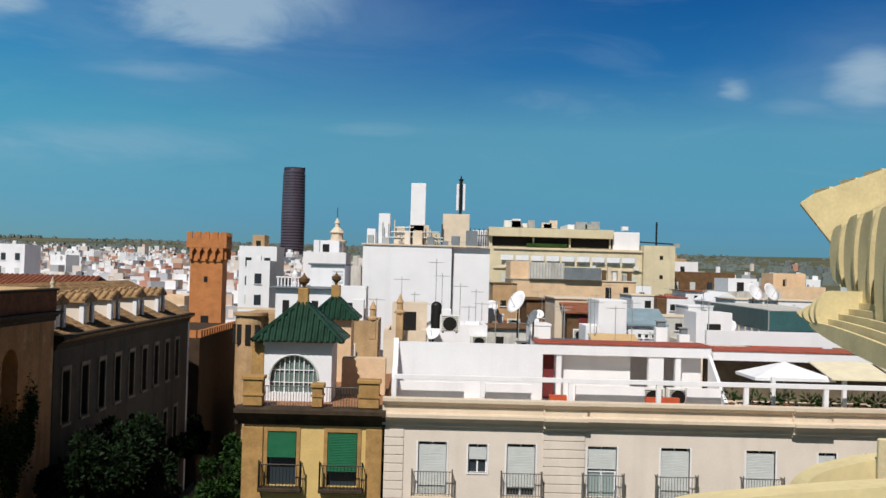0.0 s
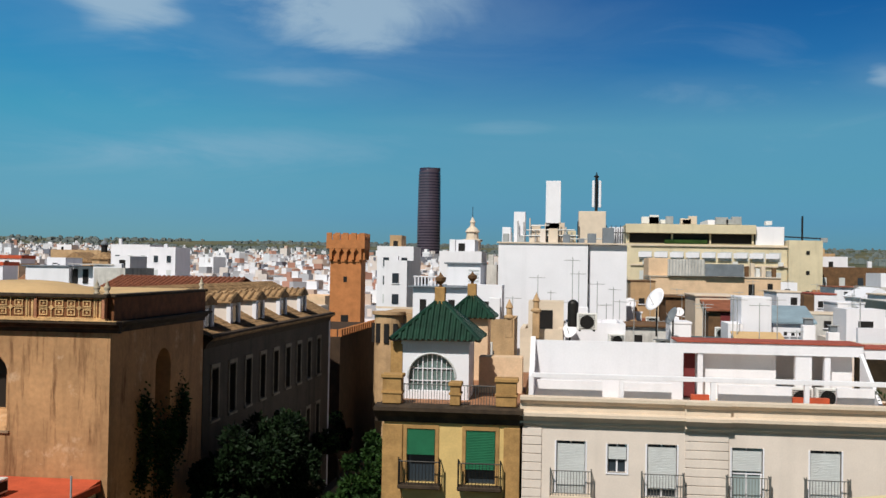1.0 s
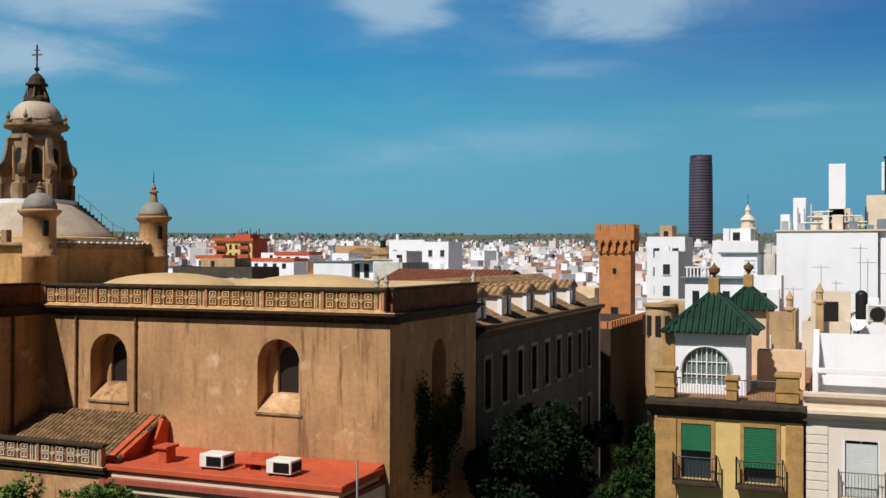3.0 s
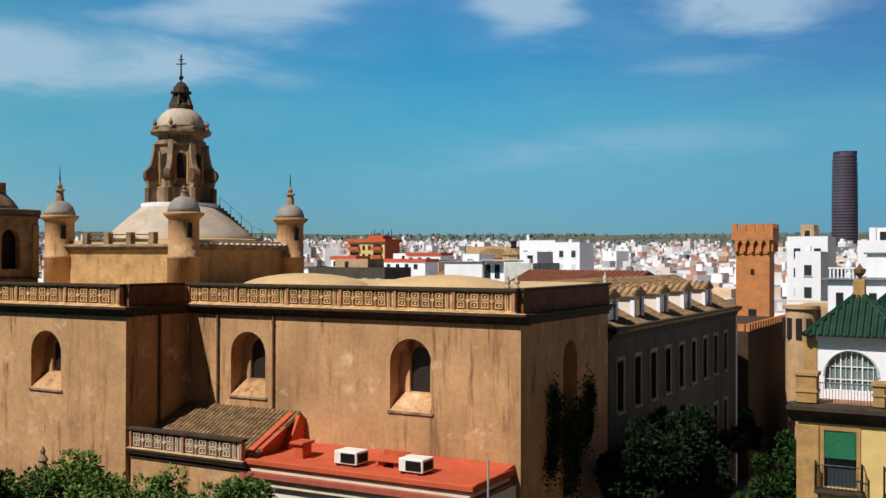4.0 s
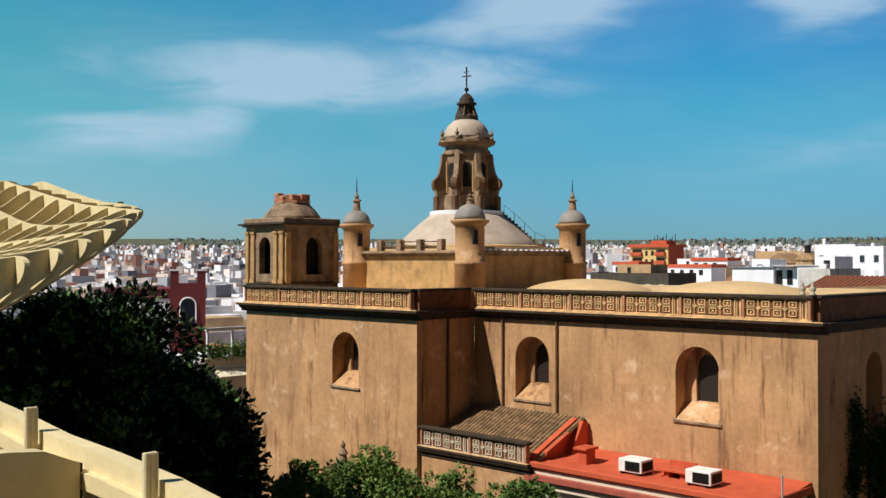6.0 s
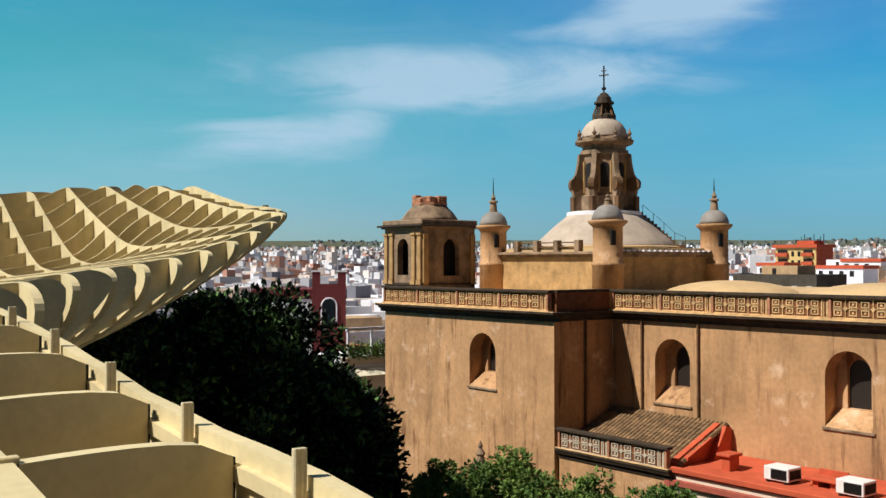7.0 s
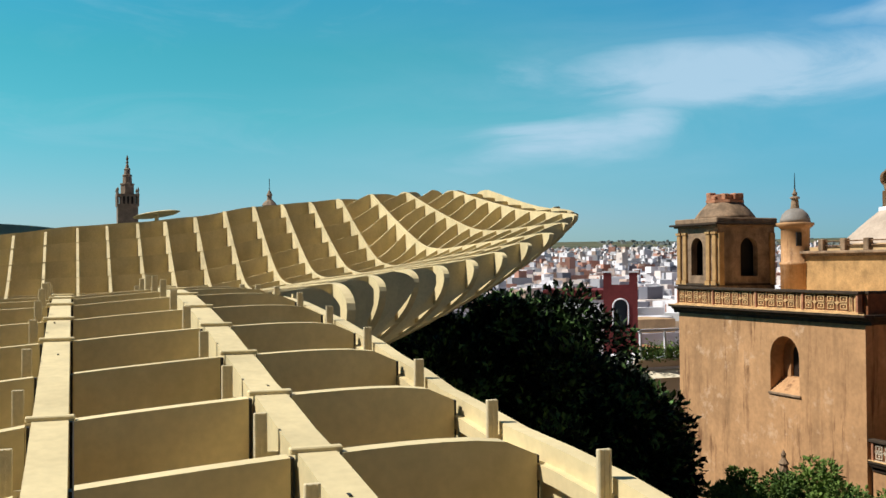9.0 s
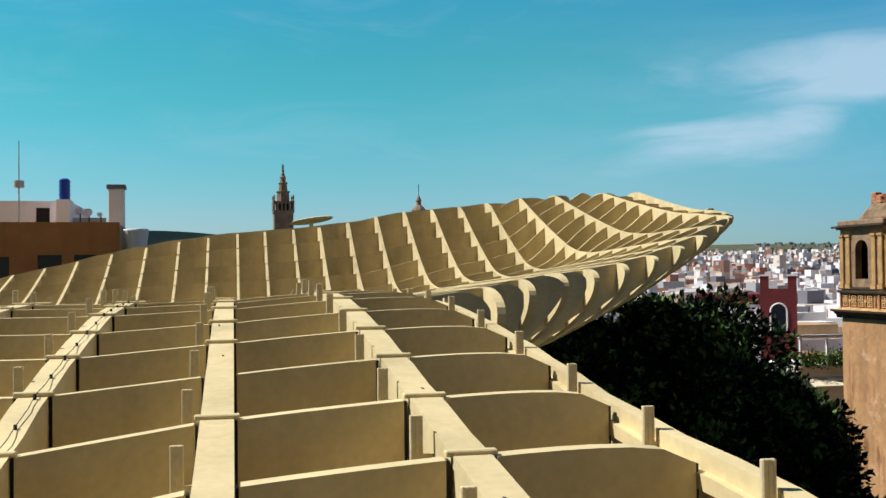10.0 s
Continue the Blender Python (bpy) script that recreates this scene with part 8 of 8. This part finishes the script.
ring = [(-70, -4.2, 24.2)] + [(-70, -4.2 + 9.0 * k / 12, 25.35 - 0.9 * (k / 12) ** 2.2) for k in range(13)] + [(-70, 4.8, 24.2)]
solid(bm, ring, (-8, 0, 0))
part("roof_shell", bm, "teal_glass", glasshouse)
part("wall", box(B(), -78, -70.1, -4.2, 4.8, 0, 24.19), "white", glasshouse)
bm = lathe(B(), -66.8, -3.9, [(0.5, 22), (0.62, 24.0), (0.8, 25.2), (0.75, 25.3), (0.1, 25.35)], 20)
solo("white_vat", bm, "white", "white flared round vat behind the canopy", "vat")
bm = B()
lathe(bm, 0, 0, [(0.02, -0.05), (1.2, -0.04), (1.35, 0.02), (1.2, 0.07), (0.02, 0.08)], 28)
bmesh.ops.transform(bm, matrix=pose(-61.2, 6.5, 25.55, 8, -7, 0) @ Matrix.Diagonal((0.8, 1, 1, 1)), verts=bm.verts)
part("round_plate", bm, "lattice", canopy)
part("plate_stem", tube(B(), (-61.2, 6.5, 23.5), (-61.2, 6.5, 25.55), 0.12, 8), "lattice", canopy)
# dark red gabled house beside the tree
gabled = thing("red_house", (-82, 49, 0), "dark red and white house with arched window and stepped gable", "house")


def red_house():
    e = Vector((0.52, 0.854, 0))
    n = Vector((0.854, -0.52, 0))
    o = Vector((-81.74, 48.41, 0))
    bm = B()
    wall(bm, o, e, n, 0, 3.1, 8, 20.6, [(0.95, 2.15, 16.6, 18.6, True)], 0.3)
    part("gable_wall", bm, "dark_red", gabled)
    for a, b in ((0, 0.75), (2.35, 3.1)):
        ring = [o + e * a + Z * 20.6, o + e * b + Z * 20.6, o + e * b + Z * 21.7, o + e * a + Z * 21.7]
        part("gable_pier", solid(B(), ring, n * -0.4), "dark_red", gabled)
        ring = [o + e * (a - 0.1) + Z * 21.7 + n * 0.05, o + e * (b + 0.1) + Z * 21.7 + n * 0.05, o + e * (b + 0.1) + Z * 21.85 + n * 0.05, o + e * (a - 0.1) + Z * 21.85 + n * 0.05]
        part("pier_cap", solid(B(), ring, n * -0.5), "white", gabled)
    bm = B()
    pts = arch_points(1.55, 1.4, 18.6)
    for p, q in zip([(0.85, 16.6)] + pts, pts + [(2.25, 16.6)]):
        tube(bm, o + e * p[0] + Z * p[1] + n * 0.02, o + e * q[0] + Z * q[1] + n * 0.02, 0.07, 5)
    part("arch_moulding", bm, "white", gabled)
    ring = [o + e * 0.75 + Z * 16.4 - n * 0.2, o + e * 2.35 + Z * 16.4 - n * 0.2, o + e * 2.35 + Z * 19.4 - n * 0.2, o + e * 0.75 + Z * 19.4 - n * 0.2]
    part("arch_window", solid(B(), ring, n * -0.05), "glass", gabled)
    ring = [o + e * -5.5 - n * 0.35, o + e * 3.05 - n * 0.35, o + e * 3.05 - n * 9, o + e * -5.5 - n * 9]
    part("house_body", solid(B(), ring, (0, 0, 19.2)), "white", gabled)
    ring = [o + e * -5.6 - n * 0.3 + Z * 19.2, o + e * -0.02 - n * 0.3 + Z * 19.2, o + e * -0.02 - n * 9 + Z * 19.2, o + e * -5.6 - n * 9 + Z * 19.2]
    part("parapet", solid(B(), ring, (0, 0, 0.9)), "dark_red", gabled)


red_house()

# odds and ends on the near roofs
rnd = random.Random(21)
for k in range(90):
    y = rnd.uniform(52, 100)
    x = rnd.uniform(-2.0, 0.42 * y) if y > 57 else rnd.uniform(4.5, 0.42 * y)
    if -4.5 < x < 5.2 and 66 < y < 86:
        continue
    z = 18.0 + 0.022 * (y - 50)
    kind = rnd.random()
    if kind < 0.35:
        w, h = rnd.uniform(0.25, 0.6), rnd.uniform(0.3, 1.1)
        bm = box(B(), x - w / 2, x + w / 2, y, y + w, z - 1.5, z + h, 0.02)
        box(bm, x - w / 2 - 0.07, x + w / 2 + 0.07, y - 0.07, y + w + 0.07, z + h, z + h + 0.12, 0.01)
        solo("chimney", bm, rnd.choice(("white", "cream_trim", "white", "tan")), "rendered chimney with flat cap among the roofs", "chimney", "roof chimneys")
    elif kind < 0.75:
        antenna(x, y, z - 1, rnd.uniform(2.5, 4.5), 700 + k)
    elif kind < 0.9:
        ac_unit((x, y, z - 0.2), 0.95, 0.36, 0.8, "roof air conditioners", turn=rnd.uniform(-25, 25))
    else:
        dish(x, y, z + 0.7, rnd.uniform(0.35, 0.55), rnd.uniform(-60, 30), "white", z - 1)

rnd = random.Random(11)
seed = 500
for row_y, x_lo, x_hi, h_lo, h_hi in ((96, 34, 70, 15, 17.5), (134, -16, 95, 13, 17.5), (160, 26, 110, 14, 19.5), (185, -30, 12, 14, 21)):
    x = x_lo
    while x < x_hi:
        w = rnd.uniform(5, 10)
        seed += 1
        house(x + w / 2, row_y + rnd.uniform(-3, 3), w, rnd.uniform(8, 12), rnd.uniform(h_lo, h_hi), seed, pitched=rnd.random() < 0.1)
        x += w + rnd.uniform(0, 1.2)
for row_y, x_lo, x_hi, h_lo, h_hi in ((160, -180, -42, 13, 17.5), (195, -215, -48, 13, 18), (62, -130, -78, 10, 15), (82, -140, -84, 11, 15), (105, -130, -64, 12, 15.5)):
    x = x_lo
    while x < x_hi:
        w = rnd.uniform(6, 12)
        seed += 1
        house(x + w / 2, row_y + rnd.uniform(-3, 3), w, rnd.uniform(8, 12), rnd.uniform(h_lo, h_hi), seed)
        x += w + rnd.uniform(0, 2)


def far_town():
    """The town out to the hills: thousands of small houses in one mesh."""
    rnd = random.Random(77)
    m = bpy.data.materials.new("far_town")
    m.use_nodes = True
    nt = m.node_tree
    b = nt.nodes["Principled BSDF"]
    b.inputs["Roughness"].default_value = 0.9
    geo = nt.nodes.new("ShaderNodeNewGeometry")
    ramp = nt.nodes.new("ShaderNodeValToRGB")
    ramp.color_ramp.interpolation = "CONSTANT"
    # house colours blended towards pale, so the haze lies in the paint
    cols = [(0.0, (0.74, 0.72, 0.74)), (0.48, (0.66, 0.57, 0.52)), (0.66, (0.52, 0.38, 0.30)), (0.74, (0.42, 0.21, 0.15)), (0.85, (0.38, 0.37, 0.39)), (0.93, (0.16, 0.16, 0.19))]
    el = ramp.color_ramp.elements
    el[0].position, el[0].color = cols[0][0], (*cols[0][1], 1)
    el[1].position, el[1].color = cols[1][0], (*cols[1][1], 1)
    for p, c in cols[2:]:
        e = el.new(p)
        e.color = (*c, 1)
    nt.links.new(geo.outputs["Random Per Island"], ramp.inputs[0])
    nt.links.new(ramp.outputs[0], b.inputs["Base Color"])
    M["far_town"] = m
    vs, fs = [], []

    def blk(c, w, d, h, a, z0):
        ca, sa = math.cos(a), math.sin(a)
        i = len(vs)
        for z in (z0, z0 + h):
            for px, py in ((-w, -d), (w, -d), (w, d), (-w, d)):
                vs.append((c[0] + px * ca / 2 - py * sa / 2, c[1] + px * sa / 2 + py * ca / 2, z))
        for q in ((4, 5, 6, 7), (0, 1, 5, 4), (1, 2, 6, 5), (2, 3, 7, 6), (3, 0, 4, 7)):
            fs.append(tuple(i + k for k in q))

    for k in range(16000):
        dist = 205 + 1900 * rnd.random() ** 1.35
        bearing = rnd.uniform(-32, 112)
        p = at(bearing, dist)
        if bearing < 24 and dist > 1150 + 250 * math.sin(bearing * 0.5) and rnd.random() < 0.86:
            continue
        if bearing < -13 and dist > 330 and rnd.random() < 0.93:
            continue
        if 84 < bearing < 87 and dist < 780:
            continue
        if 150 < dist < 260 and -16 < bearing < -2:
            continue
        w, d = rnd.uniform(4, 11), rnd.uniform(4, 11)
        h = rnd.uniform(8, 15) if rnd.random() < 0.96 else rnd.uniform(15, 22)
        if dist < 450:
            h = min(h, 14.0)
        a = rnd.choice((0, 0.3, -0.4, 0.8)) + rnd.uniform(-0.1, 0.1)
        z0 = ground_height(dist)
        blk((p.x, p.y), w, d, h + 1, a, z0 - 1)
        if rnd.random() < 0.7:
            blk((p.x + rnd.uniform(-2, 2), p.y + rnd.uniform(-2, 2)), w * 0.4, d * 0.4, 2.6, a, z0 + h)
        if dist < 900:
            for j in range(3):
                o = rnd.uniform(-0.4, 0.4) * w
                blk((p.x + o * math.cos(a) + d * 0.5 * math.sin(a), p.y + o * math.sin(a) - d * 0.5 * math.cos(a)), 1.2, 0.3, 1.6, a, z0 + h - rnd.choice((2.2, 5.2)))
    me = bpy.data.meshes.new("far_town")
    me.from_pydata(vs, [], fs)
    me.materials.append(m)
    ob = new("far_town", me)
    tagged(ob, "distant white and terracotta houses of the town", "town", kind="stuff")


far_town()


def far_woods():
    """Tree belts, haze painted into their colour, and scattered estates on the hills behind the town."""
    rnd = random.Random(8)
    vs, fs = [], []
    for k in range(14000):
        bearing = rnd.uniform(-34, 114)
        dist = rnd.uniform(1000 if bearing < 24 else 1900, 4400)
        if (bearing < -12 or bearing > 24) and rnd.random() < 0.62:
            continue
        if noise.noise((bearing * 0.12, dist * 0.0016, 3)) < -0.05:
            continue
        p = at(bearing, dist)
        z0 = ground_height(dist) - 2
        r = rnd.uniform(5, 14)
        i = len(vs)
        top = z0 + rnd.uniform(6, 13)
        for q in range(6):
            a = q * math.pi / 3 + rnd.uniform(0, 0.6)
            vs.append((p.x + r * math.cos(a), p.y + r * math.sin(a), z0))
        for q in range(6):
            a = q * math.pi / 3 + rnd.uniform(0, 0.6)
            vs.append((p.x + r * 0.7 * math.cos(a), p.y + r * 0.7 * math.sin(a), top - rnd.uniform(0, 3)))
        vs.append((p.x, p.y, top))
        for q in range(6):
            fs.append((i + q, i + (q + 1) % 6, i + 6 + (q + 1) % 6, i + 6 + q))
            fs.append((i + 6 + q, i + 6 + (q + 1) % 6, i + 12))
    me = bpy.data.meshes.new("far_woods")
    me.from_pydata(vs, [], fs)
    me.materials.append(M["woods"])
    tagged(new("far_woods", me), "tree belts on the distant hills, paled with haze colour", "woods", kind="stuff")


far_woods()


# terrace with awning and plants behind the big tree
def garden_terrace():
    t = thing("terrace_house", (-70, 46, 0), "white house terrace with posts, striped awning and planters", "house")
    part("wall", box(B(), -78, -66.6, 42, 54, 0, 14.6), "white", t)
    for y in (42.8, 45.0, 47.2, 49.4):
        part("pergola_post", box(B(), -66.9, -66.75, y - 0.08, y + 0.08, 14.6, 17.3), "white", t)
    part("pergola_beam", box(B(), -66.95, -66.7, 42.6, 50, 17.3, 17.5), "white", t)
    part("planter", box(B(), -67.3, -66.62, 42.4, 50, 14.6, 15.2, 0.03), "cream_trim", t)
    part("awning", solid(B(), [(-66.6, 43.0, 14.4), (-65.3, 43.0, 13.9), (-65.3, 43.0, 13.8), (-66.6, 43.0, 14.3)], (0, 4.5, 0)), "awning", t, "cream striped awning over the street")
    rnd = random.Random(3)
    vs, fs = [], []
    for k in range(2600):
        p = Vector((-67.0 + rnd.gauss(0, 0.35), rnd.uniform(42.6, 49.8), 15.3 + abs(rnd.gauss(0, 0.35)) + 0.35 * math.sin(k * 7.0)))
        d = Vector((rnd.gauss(0, 1), rnd.gauss(0, 1), rnd.gauss(0.3, 1))).normalized()
        q = d.cross(Vector((rnd.gauss(0, 1), 0.3, rnd.gauss(0, 1)))).normalized() * 0.07
        i = len(vs)
        vs += [p - t.location, p + d * 0.12 + q - t.location, p + d * 0.26 - t.location, p + d * 0.12 - q - t.location]
        fs.append((i, i + 1, i + 2, i + 3))
    me = bpy.data.meshes.new("planting")
    me.from_pydata(vs, [], fs)
    me.materials.append(M["leaf"])
    ob = new("planting", me)
    ob.parent = t


garden_terrace()

# carved finial rising among the trees before the church
bm = lathe(B(), -42.8, 36, [(0.5, 8.0), (0.5, 10.3), (0.62, 10.4), (0.62, 10.6), (0.4, 10.7), (0.34, 11.3), (0.46, 11.4), (0.3, 11.6), (0.2, 12.0), (0.28, 12.1), (0.1, 12.4), (0.14, 12.55), (0, 12.85)], 8)
for k in range(4):
    a = k * math.pi / 2 + 0.4
    lathe(bm, -42.8 + 0.5 * math.cos(a), 36 + 0.5 * math.sin(a), [(0.1, 10.6), (0.14, 10.9), (0.06, 11.0), (0.1, 11.3), (0, 11.7)], 6)
bmesh.ops.translate(bm, verts=bm.verts, vec=(0, 0, 0))
solo("gate_pinnacle", bm, "stone", "carved dark stone pinnacle among the trees", "pinnacle")
bm = box(B(), -43.5, -42.1, 35.4, 36.6, 0, 8.0, 0.05)
solo("gate_pier", bm, "stone", "square stone gate pier hidden by the trees", "pier")
